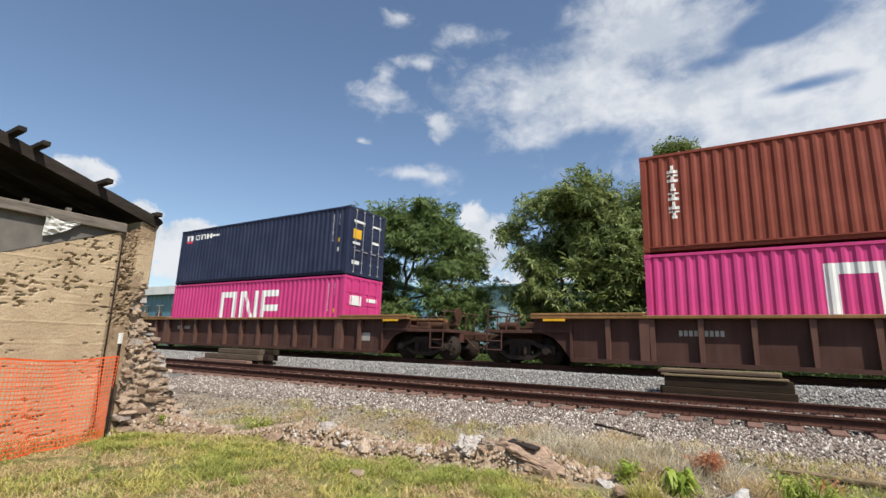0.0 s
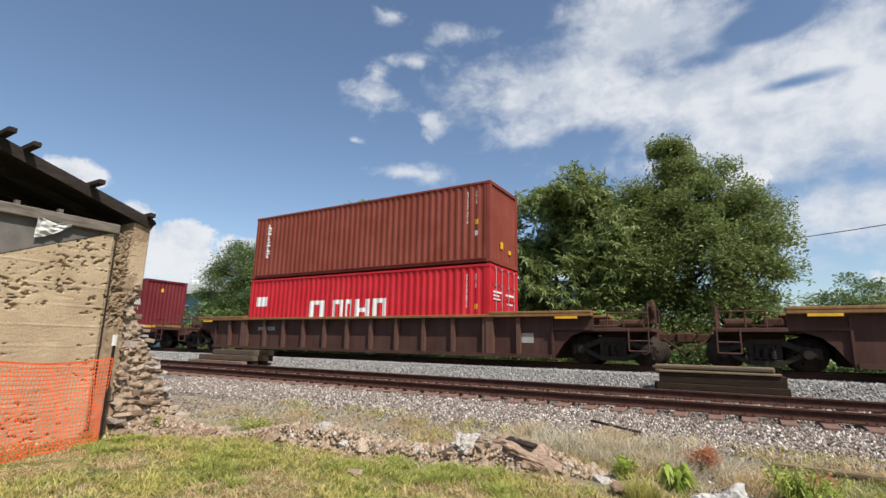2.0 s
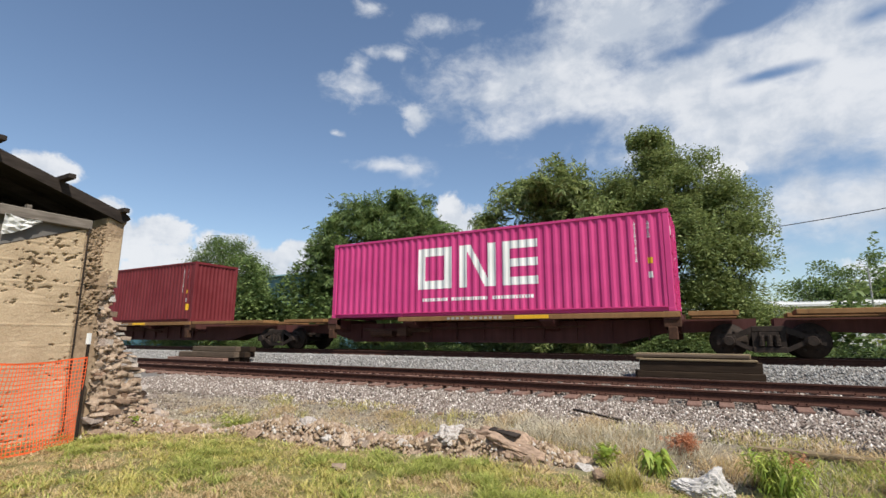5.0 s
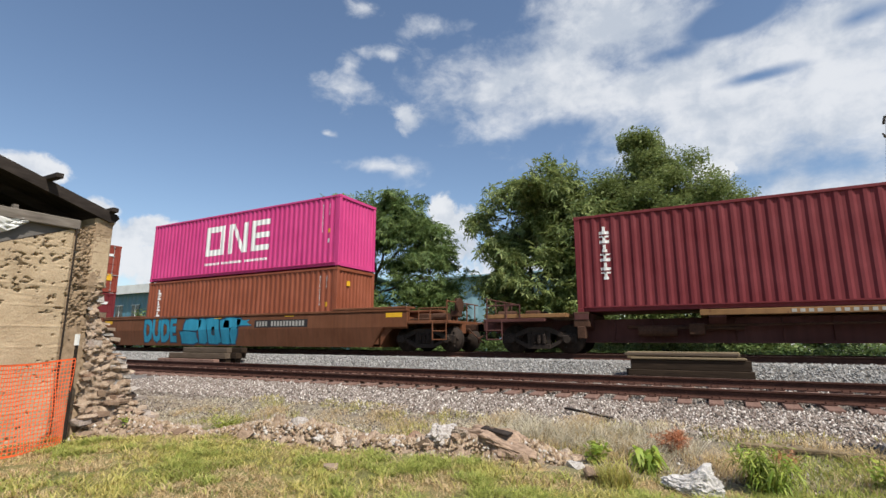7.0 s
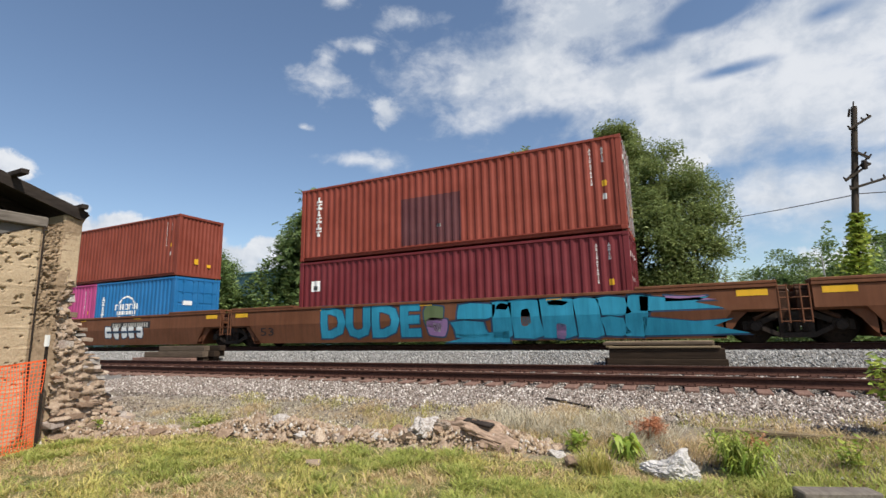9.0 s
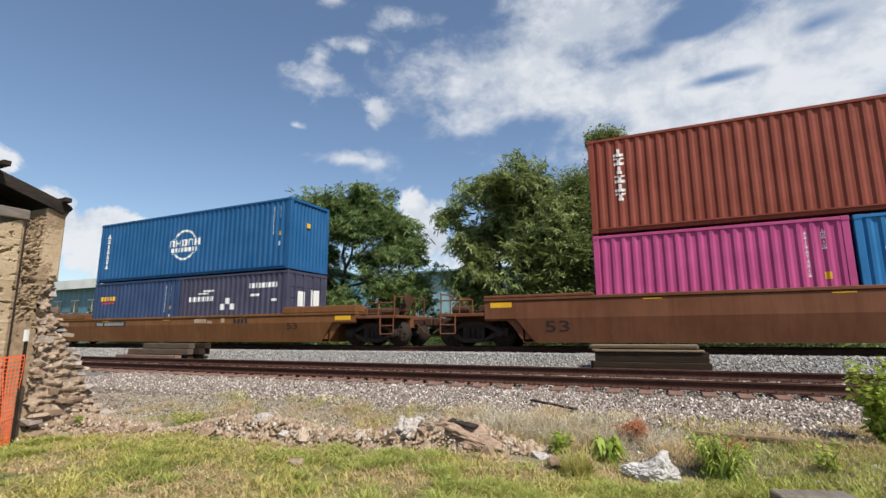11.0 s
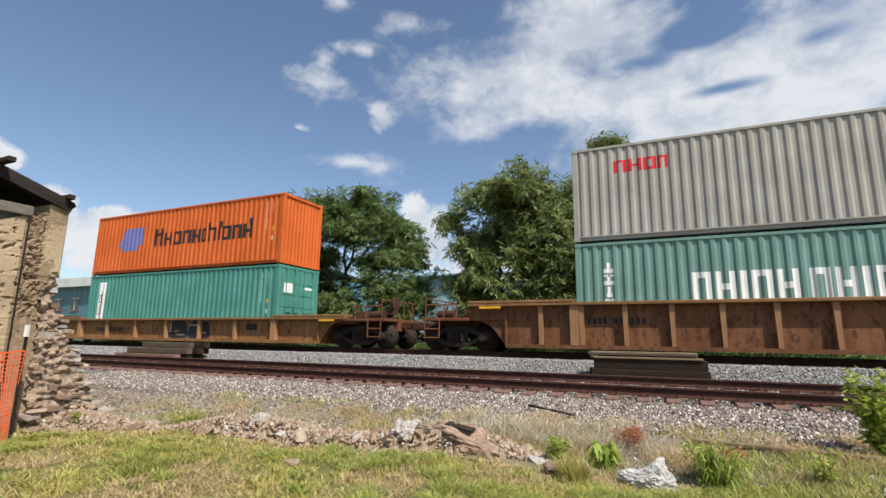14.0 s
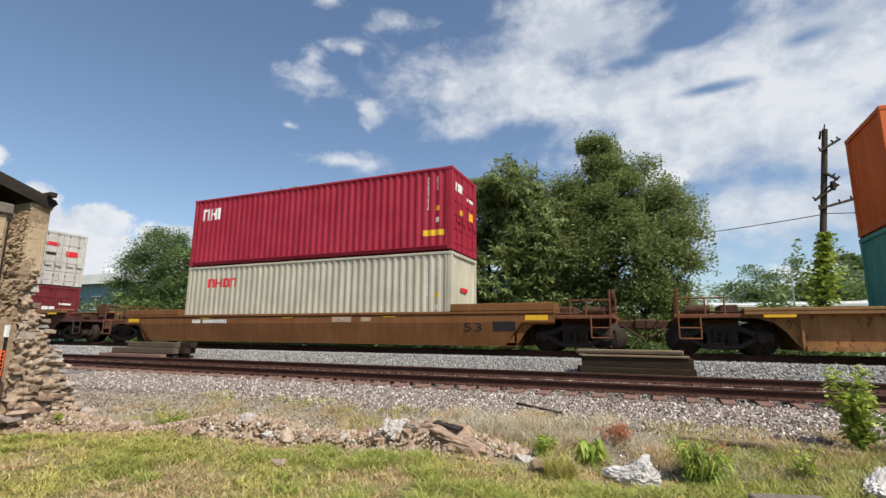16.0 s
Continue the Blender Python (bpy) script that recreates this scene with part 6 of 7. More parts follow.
def rock_mesh(seed, flat=(1, 0.8, 0.6), sub=2):
    """An angular broken stone about one metre across."""
    key = (seed, flat, sub)
    if key not in ROCKS:
        r = random.Random(seed)
        bm = bmesh.new()
        for _ in range({1: 16, 2: 13}.get(sub, 40)):
            d = Vector((r.gauss(0, 1), r.gauss(0, 1), r.gauss(0, 1))).normalized() * r.uniform(0.42 if sub == 1 else 0.34, 0.56)
            bm.verts.new(d)
        bmesh.ops.convex_hull(bm, input=bm.verts)
        bmesh.ops.delete(bm, geom=[v for v in bm.verts if not v.link_faces], context="VERTS")
        if sub >= 3:
            bmesh.ops.subdivide_edges(bm, edges=bm.edges, cuts=4, use_grid_fill=True)
            for v in bm.verts:
                p = v.co
                v.co = p * (1 + 0.34 * noise.noise((p.x * 5 + seed, p.y * 5, p.z * 5)) + 0.18 * noise.noise((p.x * 13, p.y * 13 + seed, p.z * 13)))
        ROCKS[key] = Build().take(bm).mesh("rock")
        ROCKS[key].materials.append(ROCK)
    return ROCKS[key]


ruin()


def safety_fence():
    f = thing("safety_fence", (0, 0, 0), "orange plastic safety fence sagging before the wall", "fence")
    line = [(-8.15, 3.87), (-7.75, 3.15), (-7.4, 2.4), (-6.9, 1.4), (-6.2, 0.2), (-5.6, -1.0)]
    pts = []
    for (x0, y0), (x1, y1) in zip(line, line[1:]):
        n = max(2, int(math.hypot(x1 - x0, y1 - y0) / 0.05))
        pts += [(x0 + (x1 - x0) * i / n, y0 + (y1 - y0) * i / n) for i in range(n)]

    def at(i, h):
        x, y = pts[i]
        w = 0.035 * math.sin(i * 0.21 + h * 2.0) + 0.02 * math.sin(i * 0.55 - h * 5)
        sag = 0.05 * math.sin(math.pi * min(1.0, i / 34)) * h
        return Vector((x + w * 0.9, y + w * 0.4, -1.0 + 1.15 * h - sag))
    net = Build()
    rows = 22
    n = len(pts)
    for r in range(rows + 1):
        h, half = r / rows, (0.0052 if 0 < r < rows else 0.012)
        v = []
        for i in range(n):
            p = at(i, h)
            v += [p + Vector((0, 0, half)), p - Vector((0, 0, half))]
        net.add(v, [(2 * i, 2 * i + 1, 2 * i + 3, 2 * i + 2) for i in range(n - 1)])
    for i in range(0, n):
        v = []
        for r in range(0, rows + 1, 2):
            p = at(i, r / rows)
            v += [p + Vector((0.004, -0.005, 0)), p + Vector((0.004, 0.005, 0))]
        k = len(v) // 2
        net.add(v, [(2 * j, 2 * j + 1, 2 * j + 3, 2 * j + 2) for j in range(k - 1)])
    part("net", net, MESHORANGE, f, "orange plastic mesh")
    for x, y, lean in ((-8.13, 3.90, 2.0), (-6.25, 0.2, -1.5)):
        post = part("fence_post", Build().box(-0.02, 0.02, -0.005, 0.005, 0, 1.36).box(-0.005, 0.005, -0.03, 0.005, 0, 1.36), IRON, f, "dark steel T-post")
        post.matrix_basis = pose(x, y, -1.02, 0, 0, 20)
        cap = part("post_tip", Build().box(-0.022, 0.022, -0.032, 0.008, 1.36, 1.52), WHITE, f, "white painted tip")
        cap.matrix_basis = pose(x, y, -1.02, 0, 0, 20)


safety_fence()

# ---- rubble along the lawn's edge ----


def rubble():
    rng = np.random.default_rng(31)
    t = thing("rubble_row", (0, 0, 0), "low row of broken limestone rubble along the lawn", "rubble")
    P = np.array([(-8.4, 4.75), (-7.4, 5.05), (-6.9, 5.2), (-5.9, 5.5), (-5.0, 5.68), (-4.3, 5.75), (-3.4, 5.85), (-2.8, 5.9), (-1.9, 5.98), (-1.3, 5.85)])
    w = np.array([0.55, 0.30, 0.10, 0.42, 0.42, 0.24, 0.28, 0.36, 0.30, 0.1])
    hi = np.array([0.30, 0.14, 0.05, 0.30, 0.28, 0.16, 0.20, 0.30, 0.26, 0.05])
    d = np.linspace(0, len(P) - 1, 420)
    X, Y = np.interp(d, range(len(P)), P[:, 0]), np.interp(d, range(len(P)), P[:, 1])
    Wd, Hh = np.interp(d, range(len(P)), w), np.interp(d, range(len(P)), hi)
    v = []
    for i in range(len(d)):
        for k in range(49):
            u = k / 24 - 1
            x, y = X[i] + 0.02 * u, Y[i] + u * Wd[i] * 1.05
            swell = max(0.0, 1 - abs(u) ** 2.2)
            lump = 0.5 * noise.noise((x * 3.2, y * 3.2, 0)) + 0.55 * abs(noise.noise((x * 8, y * 8, 2))) + 0.34 * noise.noise((x * 19, y * 19, 5)) + 0.16 * noise.noise((x * 42, y * 42, 7))
            v.append((x, y, -1.06 + Hh[i] * swell * max(0.1, 0.72 + lump)))
    a = np.arange(len(v)).reshape(len(d), 49)
    f = np.stack([a[:-1, :-1], a[:-1, 1:], a[1:, 1:], a[1:, :-1]], -1).reshape(-1, 4)
    part("crumbled_masonry", sheet("crumbled_masonry", np.array(v), f), MORTAR, t, "heap of crumbled mortar and stone")
    shapes = [rock_mesh(k) for k in range(9)]
    for i in range(190):
        s = rng.uniform(0, len(P) - 1)
        wd, hh = np.interp(s, range(len(P)), w), np.interp(s, range(len(P)), hi)
        u = rng.normal(0, 0.5)
        x, y = np.interp(s, range(len(P)), P[:, 0]), np.interp(s, range(len(P)), P[:, 1]) + u * wd
        size = rng.uniform(0.05, 0.16) * (1.0 if rng.uniform() < 0.68 else 2.0)
        hh *= 0.65 + 0.7 * abs(noise.noise((x * 1.9, 3.3, 0.7)))
        z = -1.04 + 0.85 * hh * max(0.0, 1 - abs(u) ** 2.2) + size * 0.08
        p = part("rock", shapes[rng.integers(9)], ROCK, t)
        p.matrix_basis = pose(x, y, z, rng.uniform(-30, 30), rng.uniform(-30, 30), rng.uniform(0, 360)) @ Matrix.Diagonal((size * 1.35, size * 1.05, size * 0.85, 1))
    r = np.random.default_rng(33)
    k = 5200
    s = r.uniform(0, len(P) - 1, k)
    u = np.clip(r.normal(0, 0.55, k), -1.6, 1.6)
    wd, hh = np.interp(s, range(len(P)), w), np.interp(s, range(len(P)), hi)
    cx, cy = np.interp(s, range(len(P)), P[:, 0]), np.interp(s, range(len(P)), P[:, 1]) + u * wd
    cz = -1.02 + 0.85 * hh * np.maximum(0, 1 - np.abs(u) ** 2.2)

    def chips(count, rr):
        return np.stack([cx, cy, cz], 1), rr.uniform(0.012, 0.042, (k, 1)) * rr.uniform(0.5, 1.3, (k, 3)), rr.uniform(0, 6.28, k)
    tagged(part("chip_debris", scatter("chip_debris", k, chips, OCTA, r), CHIPS, t, "small limestone chips"), kind="stuff")
    slab = part("broken_slab", rock_mesh(77, (1, 1, 1), 3), ROCK, t, "large tilted slab of broken masonry")
    slab.matrix_basis = pose(-2.35, 5.92, -0.84, 8, 7, -4) @ Matrix.Diagonal((1.25, 0.56, 0.36, 1))
    slab = part("broken_slab", rock_mesh(78, (1, 1, 1), 3), ROCK, t)
    slab.matrix_basis = pose(-3.15, 5.85, -0.80, 5, -20, 20) @ Matrix.Diagonal((0.44, 0.42, 0.28, 1))
    slab = part("broken_slab", rock_mesh(79, (1, 1, 1), 3), ROCK, t)
    slab.matrix_basis = pose(-2.85, 5.80, -0.76, 40, 10, 20) @ Matrix.Diagonal((0.24, 0.12, 0.26, 1))
    board = Build().box(-0.2, 0.2, -0.06, 0.06, 0, 0.03, 0.006)
    whole("timber_scrap", board, CHAR, "dark charred timber scrap on the rubble", "timber", at=pose(-2.4, 5.9, -0.70, 8, 6, -12))
    for x, y, s in ((-4.2, 7.45, 0.16), (-7.55, 4.86, 0.3), (-7.2, 5.0, 0.26), (-0.9, 5.55, 0.3), (-1.2, 5.5, 0.24), (-3.9, 4.6, 0.2)):
        whole("loose_stone", rock_mesh(int(s * 100) % 9), ROCK, "loose pale limestone lump on the ground", "stone", "loose stones", at=pose(x, y, float(land(x, y)) + s * 0.15, 10, 5, x * 50) @ Matrix.Diagonal((s * 1.2, s, s * 0.7, 1)))
    pale = plain("weathered_white_stone", (0.40, 0.375, 0.36), (0.66, 0.64, 0.62), 9, 0.9, 0.9)
    for x, y, size, turn, k in ((-0.26, 5.48, 0.74, -8, 1), (1.86, 5.95, 0.7, 60, 2)):
        bm = bmesh.new()
        bmesh.ops.create_icosphere(bm, subdivisions=5, radius=1)
        for v in bm.verts:
            p = v.co.copy()
            peak = math.exp(-((p.x - 0.45) / 0.42) ** 2)
            fold = abs(noise.noise((p.x * 3 + k, p.y * 3, p.z * 3))) + 0.6 * abs(noise.noise((p.x * 7, p.y * 7 + k, p.z * 7))) + 0.12 * noise.noise((p.x * 17, p.y * 17, p.z * 17 + k))
            grow = 0.86 + 0.32 * fold
            v.co = (p.x * 0.36 * grow, p.y * 0.20 * grow, p.z * grow * (0.11 + 0.17 * peak) + 0.05 * peak)
        whole("pale_boulder", Build().take(bm), pale, "crumpled whitish boulder among the weeds", "boulder", "pale boulders", at=pose(x, y, -0.95, 0, 6, turn) @ Matrix.Scale(size, 4))



rubble()

# ---- grass and weeds ----


def blades(name, x, y, high, wide, lean, material, label, rng, kind="stuff"):
    k = len(x)
    a = rng.uniform(0, 6.283, k)
    h = high * rng.uniform(0.5, 1.4, k)
    z = land(x, y) - 0.01
    dx, dy = np.cos(a), np.sin(a)
    le = lean * h * rng.uniform(0.2, 1.4, k)
    w = wide * rng.uniform(0.6, 1.3, k)
    base = np.stack([x, y, z], 1)
    s = np.stack([-dy * w, dx * w, 0 * w], 1)
    mid = base + np.stack([dx * le * 0.4, dy * le * 0.4, h * 0.62], 1)
    tip = base + np.stack([dx * le, dy * le, h], 1)
    v = np.stack([base - s, base + s, mid + s * 0.7, mid - s * 0.7, tip], 1)
    f3 = np.array([[0, 1, 2], [0, 2, 3], [3, 2, 4]])[None] + (np.arange(k) * 5)[:, None, None]
    return whole(name, sheet(name, v.reshape(-1, 3), f3.reshape(-1, 3)), material, label, "grass", kind=kind)


def patch(x, y, scale, shift=0.0):
    return np.array([noise.noise((a * scale, b * scale, shift)) for a, b in zip(x, y)])


def meadow():
    r = np.random.default_rng(41)
    x, y = r.uniform(-8.6, 3.4, 200000), r.uniform(1.5, 6.3, 200000)
    n1 = patch(x, y, 1.3)
    edge = np.interp(x, [-8.4, -5.9, -4.3, -1.9, 0, 3], [4.6, 5.2, 5.5, 5.6, 5.7, 6.3]) + 0.15 * n1
    n3 = patch(x, y, 5.5, 2.0) + 0.6 * patch(x, y, 12.0, 6.0)
    keep = (y < edge) & (r.uniform(-0.55, 0.5, len(x)) < n1 + 0.22 + 0.75 * n3)
    x, y, n3 = x[keep], y[keep], n3[keep]
    n2 = patch(x, y, 0.8, 5.0) + 0.45 * patch(x, y, 2.6, 15.0)
    g = n2 + r.normal(0, 0.2, len(x)) > 0.12
    tall = np.clip(1 + 1.1 * n3, 0.35, 1.9)
    blades("lawn", x[g], y[g], 0.050 * tall[g], 0.0055, 1.9, GRASS, "patchy green lawn grass", r)
    blades("dry_lawn", x[~g], y[~g], 0.034 * tall[~g], 0.005, 2.2, STRAW, "straw-coloured dry lawn patches", r)
    x, y = r.uniform(-8, 3.2, 36000), r.uniform(1.8, 5.6, 36000)
    k = (patch(x, y, 1.7, 3.0) + 0.7 * patch(x, y, 5.0, 9.0) > 0.26) & (y < np.interp(x, [-8, -4, 0, 3], [4.6, 5.4, 5.5, 6]))
    blades("lush_tufts", x[k], y[k], 0.060, 0.007, 1.8, LUSH, "taller lush green grass tufts", r)
    cx, cy = r.uniform(-8, 3.2, 3200), r.uniform(3.4, 5.9, 3200)
    k = (patch(cx, cy, 0.9, 23.0) + 0.6 * patch(cx, cy, 3.0, 29.0) > 0.14) & (cy < np.interp(cx, [-8, -4, 0, 3], [4.7, 5.5, 5.6, 6.1]))
    cx, cy = np.repeat(cx[k], 34), np.repeat(cy[k], 34)
    x, y = cx + r.normal(0, 0.035, len(cx)), cy + r.normal(0, 0.035, len(cx))
    blades("grass_clumps", x, y, 0.075, 0.005, 2.0, LUSH, "flopped clumps of bright green grass", r)
    x, y = r.uniform(-2.9, -0.2, 3600), r.uniform(6.25, 7.4, 3600)
    k = patch(x, y, 2.4, 18.0) > -0.12
    blades("long_dry_grass", x[k], y[k], 0.20, 0.0045, 1.9, PALEGRASS, "long bleached grass fallen over on the bank", r)
    x, y = r.uniform(-9.5, 4.0, 30000), r.uniform(5.3, 7.6, 30000)
    k = y > np.interp(x, [-9, -4, -1.3, 0, 3], [5.3, 6.0, 6.1, 5.9, 6.4])
    x, y = x[k], y[k]
    blades("bank_litter", x, y, 0.05, 0.004, 2.4, PALEGRASS, "short bleached grass on bare earth", r)
    x, y = r.uniform(0.35, 3.6, 9000), r.uniform(5.2, 7.2, 9000)
    k = y < 7.2 - 0.3 * np.abs(x - 2)
    blades("bright_grass", x[k], y[k], 0.085, 0.006, 1.3, LUSH, "bright green grass at the foot of the bank", r)
    x, y = r.uniform(-9, 4.5, 42000), r.uniform(6.0, 7.9, 42000)
    k = patch(x, y, 1.5, 8.0) + r.normal(0, 0.15, len(x)) > np.where(x > -3, 0.06, 0.16) + 0.35 * np.maximum(0, y - 7.0)
    blades("dry_grass", x[k], y[k], np.where(x[k] > -3, 0.13, 0.08), 0.004, 1.7, STRAW, "long dry straw grass on the bank", r)
    x, y = r.uniform(-8.5, 4.5, 22000), r.uniform(5.6, 7.9, 22000)
    k = patch(x, y, 1.1, 12.0) + 0.5 * patch(x, y, 3.5, 2.0) > 0.08
    blades("green_bank_grass", x[k], y[k], 0.10, 0.004, 1.0, GRASS, "sparse green grass on the bank", r)


meadow()


def weed(x, y, high, spread, count, size, material, label, seed, wide=0.5, stems=7, lean=0.35):
    r = np.random.default_rng(seed)
    t = thing("weed", (x, y, float(land(x, y)) - 0.01), label, "weed", "weeds by the rubble")
    b = Build()
    pts = []
    for i in range(stems):
        a = r.uniform(0, 6.283)
        top = np.array([math.cos(a) * spread * r.uniform(0.1, 1), math.sin(a) * spread * r.uniform(0.1, 1), high * r.uniform(0.55, 1.0)])
        branch(b, (r.normal(0, 0.03), r.normal(0, 0.03), 0), top, 0.008, 0.003, r, 0.15, 4)
        k = count // stems
        u = r.uniform(0.15, 1.05, k)
        pts.append(u[:, None] * top + r.normal(0, 1, (k, 3)) * [spread * 0.2, spread * 0.2, high * 0.05])
    tagged(part("stem", b, REDWEED if material is REDWEED else LUSH, t), kind="stuff")
    tagged(part("leaves", leaf_mesh("leaves", np.concatenate(pts), size, r, 0.25, 1, wide), material, t), kind="stuff")




def strap_weed(x, y, high, spread, count, length, wide, material, label, seed):
    """Stems with long leaves that rise, arch over and hang."""
    r = np.random.default_rng(seed)
    t = thing("weed", (x, y, float(land(x, y)) - 0.01), label, "weed", "weeds by the rubble")
    wood, leaf = Build(), Build()
    stems = max(4, count // 14)
    for i in range(stems):
        a = r.uniform(0, 6.283)
        top = np.array([math.cos(a) * spread * r.uniform(0.1, 0.9), math.sin(a) * spread * r.uniform(0.1, 0.9), high * r.uniform(0.5, 0.95)])
        branch(wood, (r.normal(0, 0.04), r.normal(0, 0.04), 0), top, 0.006, 0.003, r, 0.12, 4)
        for q in range(count // stems):
            p, b = top * r.uniform(0.25, 1.0), r.uniform(0, 6.283)
            n = length * r.uniform(0.5, 1.2)
            o, sd = np.array([math.cos(b), math.sin(b), 0]), np.array([-math.sin(b), math.cos(b), 0]) * wide * r.uniform(0.7, 1.2)
            rise = r.uniform(0.2, 0.9)
            v = []
            for u in (0, 0.3, 0.6, 0.85, 1.0):
                c = p + o * n * u * 0.8 + np.array([0, 0, n * (rise * u - 1.15 * u * u)])
                f = math.sin(math.pi * (0.12 + 0.86 * u))
                v += [c - sd * f, c + sd * f]
            leaf.add(v, [(2 * k, 2 * k + 1, 2 * k + 3, 2 * k + 2) for k in range(4)])
    tagged(part("stem", wood, LUSH, t), kind="stuff")
    tagged(part("leaves", leaf, material, t), kind="stuff")


weed(0.40, 5.78, 0.46, 0.32, 420, 0.055, BRIGHT, "leafy green weed clump beside a boulder", 1, 0.35, 12)
strap_weed(0.42, 5.75, 0.50, 0.36, 240, 0.19, 0.008, BRIGHT, "dense green weed with long drooping leaves", 1)
strap_weed(0.28, 5.95, 0.46, 0.30, 150, 0.18, 0.010, LUSH, "dense green weed with long drooping leaves", 2)
strap_weed(-0.68, 5.98, 0.32, 0.24, 80, 0.22, 0.024, BRIGHT, "yellow-green weed with broad drooping leaves", 3)
weed(-1.25, 6.0, 0.28, 0.22, 160, 0.08, BRIGHT, "yellow-green broad-leaved weed growing by rubble", 4, 0.5, 7)
weed(-0.48, 6.75, 0.28, 0.22, 2200, 0.05, REDWEED, "dead rust-red bushy weed", 5, 0.25, 24)
weed(0.62, 6.7, 0.14, 0.22, 260, 0.05, REDWEED, "dead rust-red bushy weed", 6, 0.25, 14)
weed(2.08, 7.15, 0.98, 0.26, 800, 0.10, BRIGHT, "bright green leafy sapling by the siding", 7, 0.5, 10)
weed(2.55, 7.0, 0.45, 0.4, 300, 0.11, LEAF, "leafy green shrub by the siding", 8, 0.5, 9)
weed(1.35, 6.2, 0.35, 0.25, 110, 0.07, BRIGHT, "yellow-green broad-leaved weed growing by rubble", 9, 0.4, 7)
weed(-8.15, 4.7, 0.28, 0.3, 160, 0.09, BRIGHT, "yellow-green broad-leaved weed growing by rubble", 10, 0.4, 8)
weed(-6.95, 5.6, 0.22, 0.35, 220, 0.08, LUSH, "yellow-green broad-leaved weed growing by rubble", 11, 0.3, 12)
whole("stray_board", Build().box(-0.9, 0.9, -0.06, 0.06, 0, 0.04, 0.006), PALETIE, "grey board lying on the bank", "board", at=pose(1.1, 7.0, -0.82, 0, 0, -6))
r9 = np.random.default_rng(77)
a9, d9 = r9.uniform(0, 6.283, 420), 0.16 * np.sqrt(r9.uniform(0, 1, 420))
blades("grass_tussock", -0.92 + d9 * np.cos(a9), 5.3 + d9 * np.sin(a9), 0.21, 0.005, 0.9, GRASS, "tall tussock of yellow-green grass", r9)
whole("old_timber", Build().box(-0.3, 0.3, -0.09, 0.09, 0, 0.14, 0.012), GREYWOOD, "short grey weathered timber lying in grass", "timber", at=pose(1.0, 5.27, -1.05, 0, 0, 20))
whole("stray_iron", Build().box(-0.45, 0.45, -0.03, 0.03, 0, 0.03, 0.004), CHAR, "dark strip lying on the gravel", "scrap strip", at=pose(-1.75, 8.05, -0.71, 0, 3, -28))

# ---- scrub behind the train ----


def scrub(name, x0, x1, y0, y1, high, count, size, material, label, seed):
    r = np.random.default_rng(seed)
    k = count
    x, y = r.uniform(x0, x1, k), r.uniform(y0, y1, k)
    top = high * (0.62 + 0.6 * np.array([noise.noise((a * 0.45, b * 0.3, seed)) for a, b in zip(x, y)]))
    z = -0.85 + np.clip(top, 0.2, None) * r.uniform(0.0, 1.0, k) ** 0.6
    me = leaf_mesh(name, np.stack([x, y, z], 1), size, r, 0.3, 1, 0.5)
    return whole(name, me, material, label, "bushes", kind="stuff")


scrub("bushes", -37, -19.5, 21, 24, 5.0, 24000, 0.28, LEAF2, "dense dark green bushes behind the railway", 51)
scrub("tall_bushes", -28.6, -21.5, 21.6, 24.5, 8.3, 14000, 0.28, LEAF2, "tall dark green bushes behind the railway", 55)
scrub("trackside_weeds", -34, 9, 17.9, 18.6, 1.95, 34000, 0.10, LEAF2, "leafy weeds along the far side of the line", 58)
scrub("low_scrub", -24, 8, 23.0, 25.0, 1.3, 14000, 0.22, LEAF2, "weedy green scrub along the railway", 52)
scrub("far_hedge", 2, 45, 48, 54, 4.5, 9000, 0.6, LEAF, "distant green hedge", 53)
scrub("far_bushes", 3, 40, 44, 47, 7.4, 26000, 0.34, LEAF2, "green bushes beyond the railway", 56)
scrub("far_woods", 14, 70, 70, 76, 15.0, 22000, 0.6, LEAF2, "hazy far trees", 57)
scrub("dark_thicket", -22, 6, 26, 29, 3.6, 14000, 0.4, LEAF2, "shaded thicket under the trees", 54)

# ---- far buildings, pole and wire ----


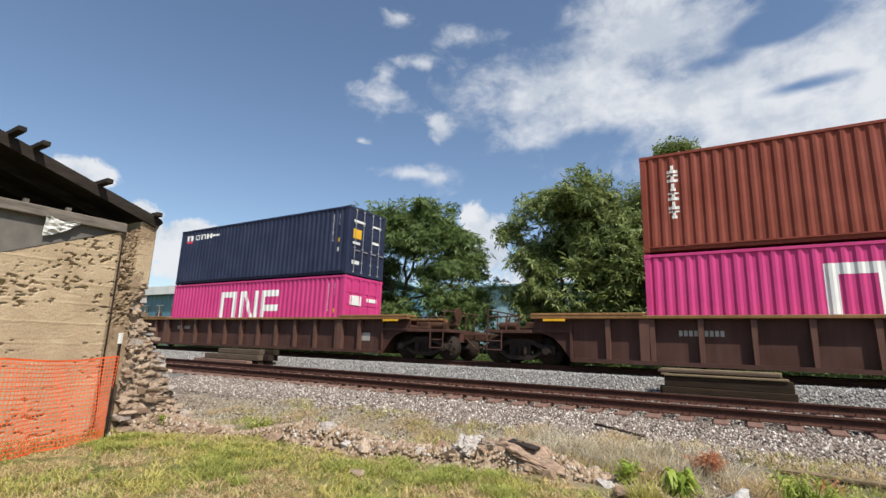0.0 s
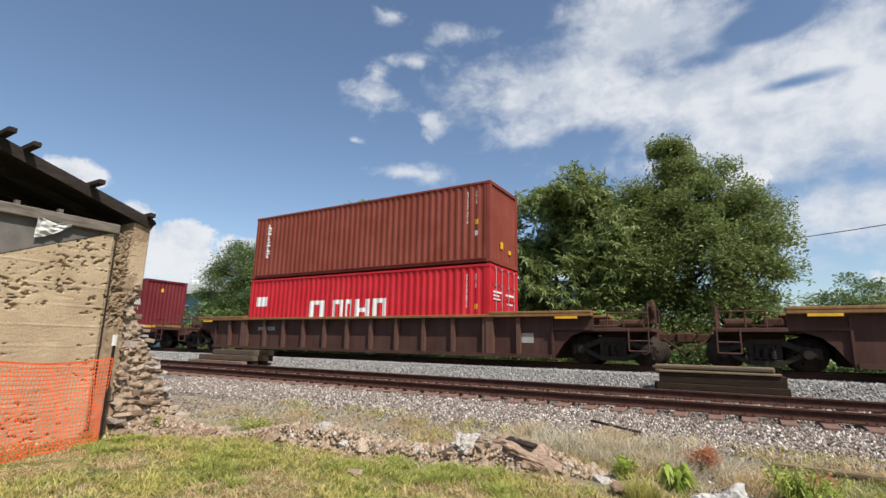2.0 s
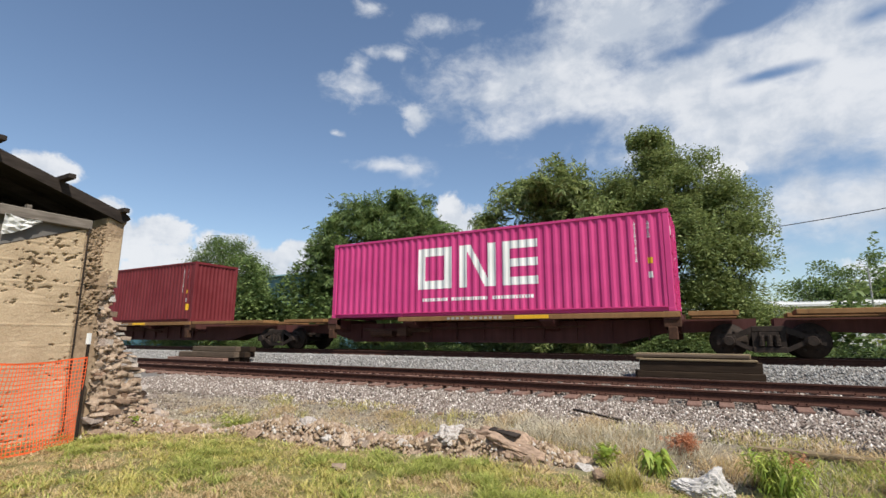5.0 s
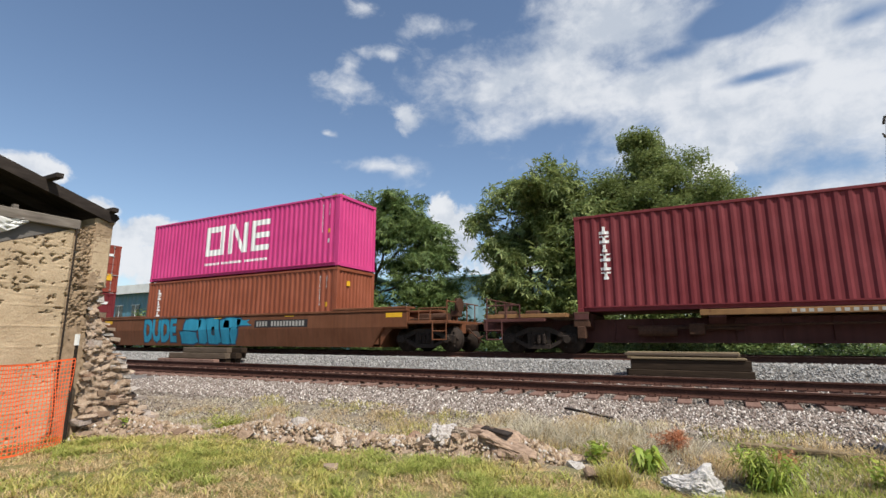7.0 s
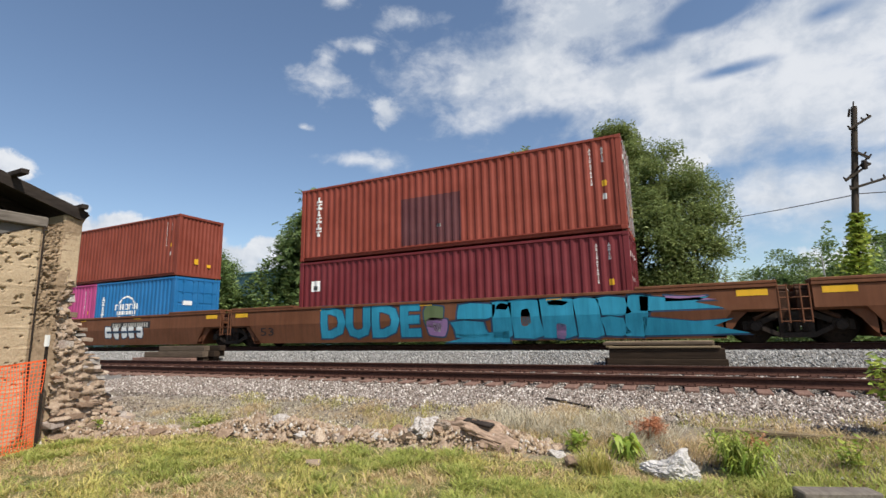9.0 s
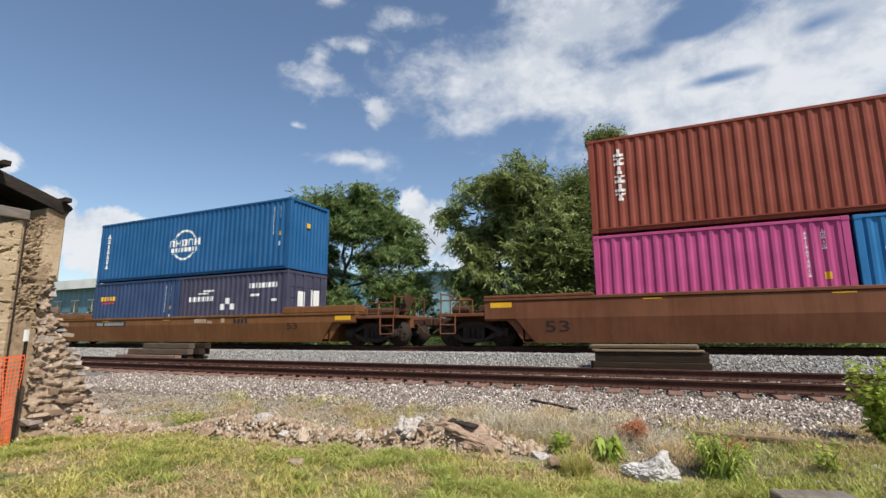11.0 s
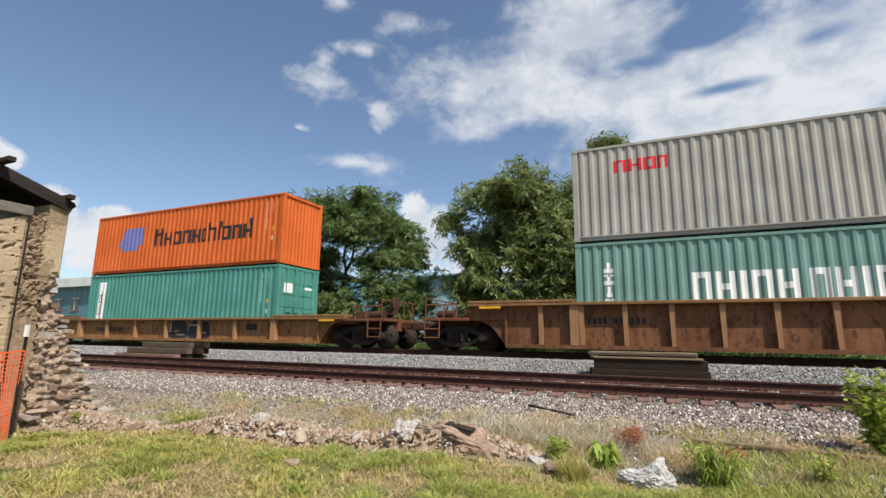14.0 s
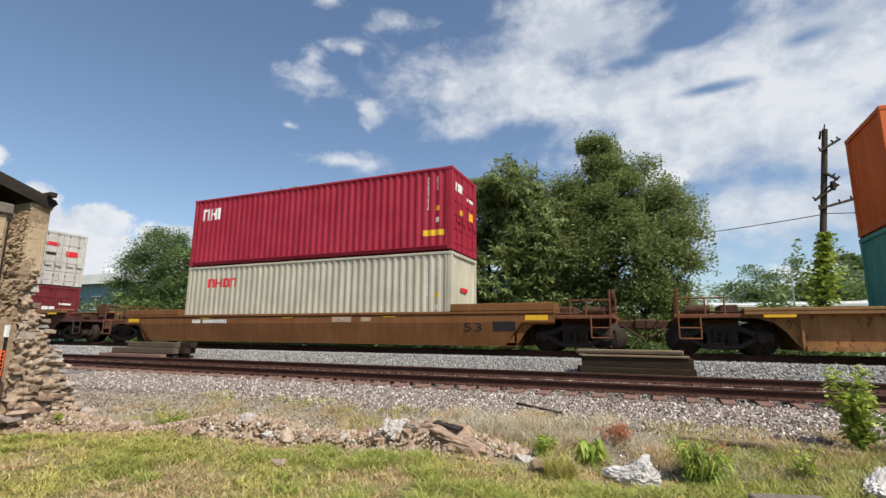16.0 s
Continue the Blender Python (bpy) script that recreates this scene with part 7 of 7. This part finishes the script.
def shed(name, x0, x1, y0, y1, eave, top, wall, label, fascia=None, cover=None):
    s = thing(name, (0, 0, 0), label, "building")
    b = Build()
    k = int((x1 - x0) / 0.6)
    v = []
    for i in range(k + 1):
        x = x0 + (x1 - x0) * i / k
        v += [(x, y0 - (0.06 if i % 2 else 0.0), -1.0), (x, y0 - (0.06 if i % 2 else 0.0), eave)]
    b.add(v, [(2 * i, 2 * i + 2, 2 * i + 3, 2 * i + 1) for i in range(k)])
    b.box(x0, x1, y0 + 0.1, y1, -1.0, eave)
    part("wall", b, wall, s)
    part("roof", Build().slab([(y0 - 0.7, eave), ((y0 + y1) / 2, top), (y1 + 0.7, eave), (y1 + 0.7, eave + 0.15), ((y0 + y1) / 2, top + 0.15), (y0 - 0.7, eave + 0.15)], "x", x0 - 0.4, x1 + 0.4), cover or PALEROOF, s, "pale metal roof")
    if fascia:
        part("fascia", Build().box(x0 - 0.5, x1 + 0.5, y0 - 0.95, y0 - 0.72, eave - fascia, eave + 0.1), WHITETRIM, s, "white metal fascia")
        for i in range(int((x1 - x0) / 4)):
            x = x0 + 2 + i * 4
            w = part("window", Build().box(x - 0.9, x + 0.9, y0 - 0.09, y0 - 0.065, 3.6, 5.2), DARKGLASS, s, "dark window")
            part("window_frame", Build().box(x - 1.0, x + 1.0, y0 - 0.14, y0 - 0.095, 5.2, 5.3).box(x - 1.0, x + 1.0, y0 - 0.14, y0 - 0.095, 3.5, 3.6).box(x - 0.04, x + 0.04, y0 - 0.14, y0 - 0.095, 3.6, 5.2), WHITETRIM, w)
    return s


shed("warehouse", -105, -56, 40.8, 62, 7.9, 8.6, BLUEWALL, "teal-blue metal warehouse with white fascia", 1.1)
shed("warehouse", -52, -38, 41, 60, 7.6, 8.7, BLUEWALL, "teal-blue metal warehouse with pale roof")
shed("shed", -24, -9, 40.5, 55, 6.0, 7.0, PALEROOF, "pale blue metal shed behind the trees")
shed("low_shed", 4, 16, 41, 50, 2.7, 3.3, WHITETRIM, "low pale-roofed shed beyond the trees", None, WHITETRIM)
tank = Build().tube((-73.5, 46, 8.2), (-73.5, 46, 9.5), 0.9, 0.9, 16).tube((-73.5, 46, 9.5), (-73.5, 46, 9.9), 0.9, 0.2, 16).tube((-74.5, 46, 8.4), (-74.5, 46, 11.2), 0.05).tube((-75.3, 46, 10.9), (-73.4, 46, 11.0), 0.05)
whole("roof_vent", tank, WHITETRIM, "white vent stack on the warehouse roof", "roof vent")


def utility_pole():
    p = thing("utility_pole", (7.35, 30, -0.8), "leaning dark timber utility pole overgrown with vine", "utility pole")
    top = Vector((1.45, 0, 12.1))
    part("pole", Build().tube((0, 0, -0.2), top, 0.19, 0.13, 12), POLEWOOD, p)

    def along(z):
        return top * (z / 12.1)
    for z, near, out, tilt in ((7.9, 0.25, 1.25, 14), (8.6, 0.55, 0.75, 34), (11.05, 0.30, 0.75, 30), (9.7, 0.15, 0.65, -40)):
        a = along(z)
        arm = part("cross_arm", Build().box(-near, out, -0.06, 0.06, -0.055, 0.055, 0.01), POLEWOOD, p)
        arm.matrix_basis = pose(a.x, -0.2, z, 0, -tilt, 0)
        for dx in (-near + 0.06, out * 0.55, out - 0.06):
            part("insulator", Build().tube((dx, 0, 0.055), (dx, 0, 0.2), 0.05, 0.035, 8), IRON, arm)
    a = along(9.0)
    part("bracket", Build().tube((a.x - 0.45, -0.12, 8.35), (a.x + 0.5, -0.12, 9.3), 0.04).tube((a.x + 0.5, -0.12, 9.3), (a.x + 0.05, -0.1, 9.9), 0.03), IRON, p)
    part("fuse_box", Build().tube((a.x + 0.32, -0.25, 8.75), (a.x + 0.32, -0.25, 9.2), 0.11, 0.11, 10), IRON, p, "dark cylindrical fuse box")
    part("pole_pin", Build().tube(top - Vector((0.05, 0, 0.1)), top + Vector((0.02, 0, 0.3)), 0.045, 0.03, 8).tube(top + Vector((-0.3, -0.1, -0.5)), top + Vector((-0.22, -0.1, -0.1)), 0.06, 0.05, 8), IRON, p)
    r = np.random.default_rng(61)
    k = 2600
    z = r.uniform(0.5, 6.6, k)
    w = 0.75 * (1 - (z / 7.4) ** 2) + 0.1
    pts = np.stack([z * 0.12 + r.normal(0, 0.5, k) * w, r.normal(0, 0.4, k) * w - 0.1, z], 1)
    tagged(part("vine", leaf_mesh("vine", pts, 0.26, r, 0.3, 1, 0.6), BRIGHT, p, "bright green climbing vine"), kind="stuff")


utility_pole()


def wire(a, b, sag, label):
    g, n = Build(), 16
    a, b = Vector(a), Vector(b)
    pts = [a + (b - a) * i / n - Vector((0, 0, sag * 4 * (i / n) * (1 - i / n))) for i in range(n + 1)]
    side = (b - a).cross(Vector((0, 0, 1))).normalized() * 0.022
    v = [p + o for p in pts for o in (side, Vector((0, 0, 0.022)), -side, Vector((0, 0, -0.022)))]
    g.add(v, [(4 * i + j, 4 * i + (j + 1) % 4, 4 * i + 4 + (j + 1) % 4, 4 * i + 4 + j) for i in range(n) for j in range(4)])
    whole("overhead_wire", g, IRON, label, "wire", "wires on the pole")


wire((8.15, 29.9, 6.75), (-14.0, 48.0, 10.0), 0.7, "thin dark overhead wire to the pole")
wire((8.2, 29.9, 6.8), (40, 24, 8.0), 1.2, "thin dark overhead wire to the pole")
lamp = Build().tube((8.75, 40, -0.8), (8.75, 40, 5.0), 0.06, 0.05, 8)
whole("thin_mast", lamp, GALV, "thin pale mast beyond the railway", "mast")

motions()
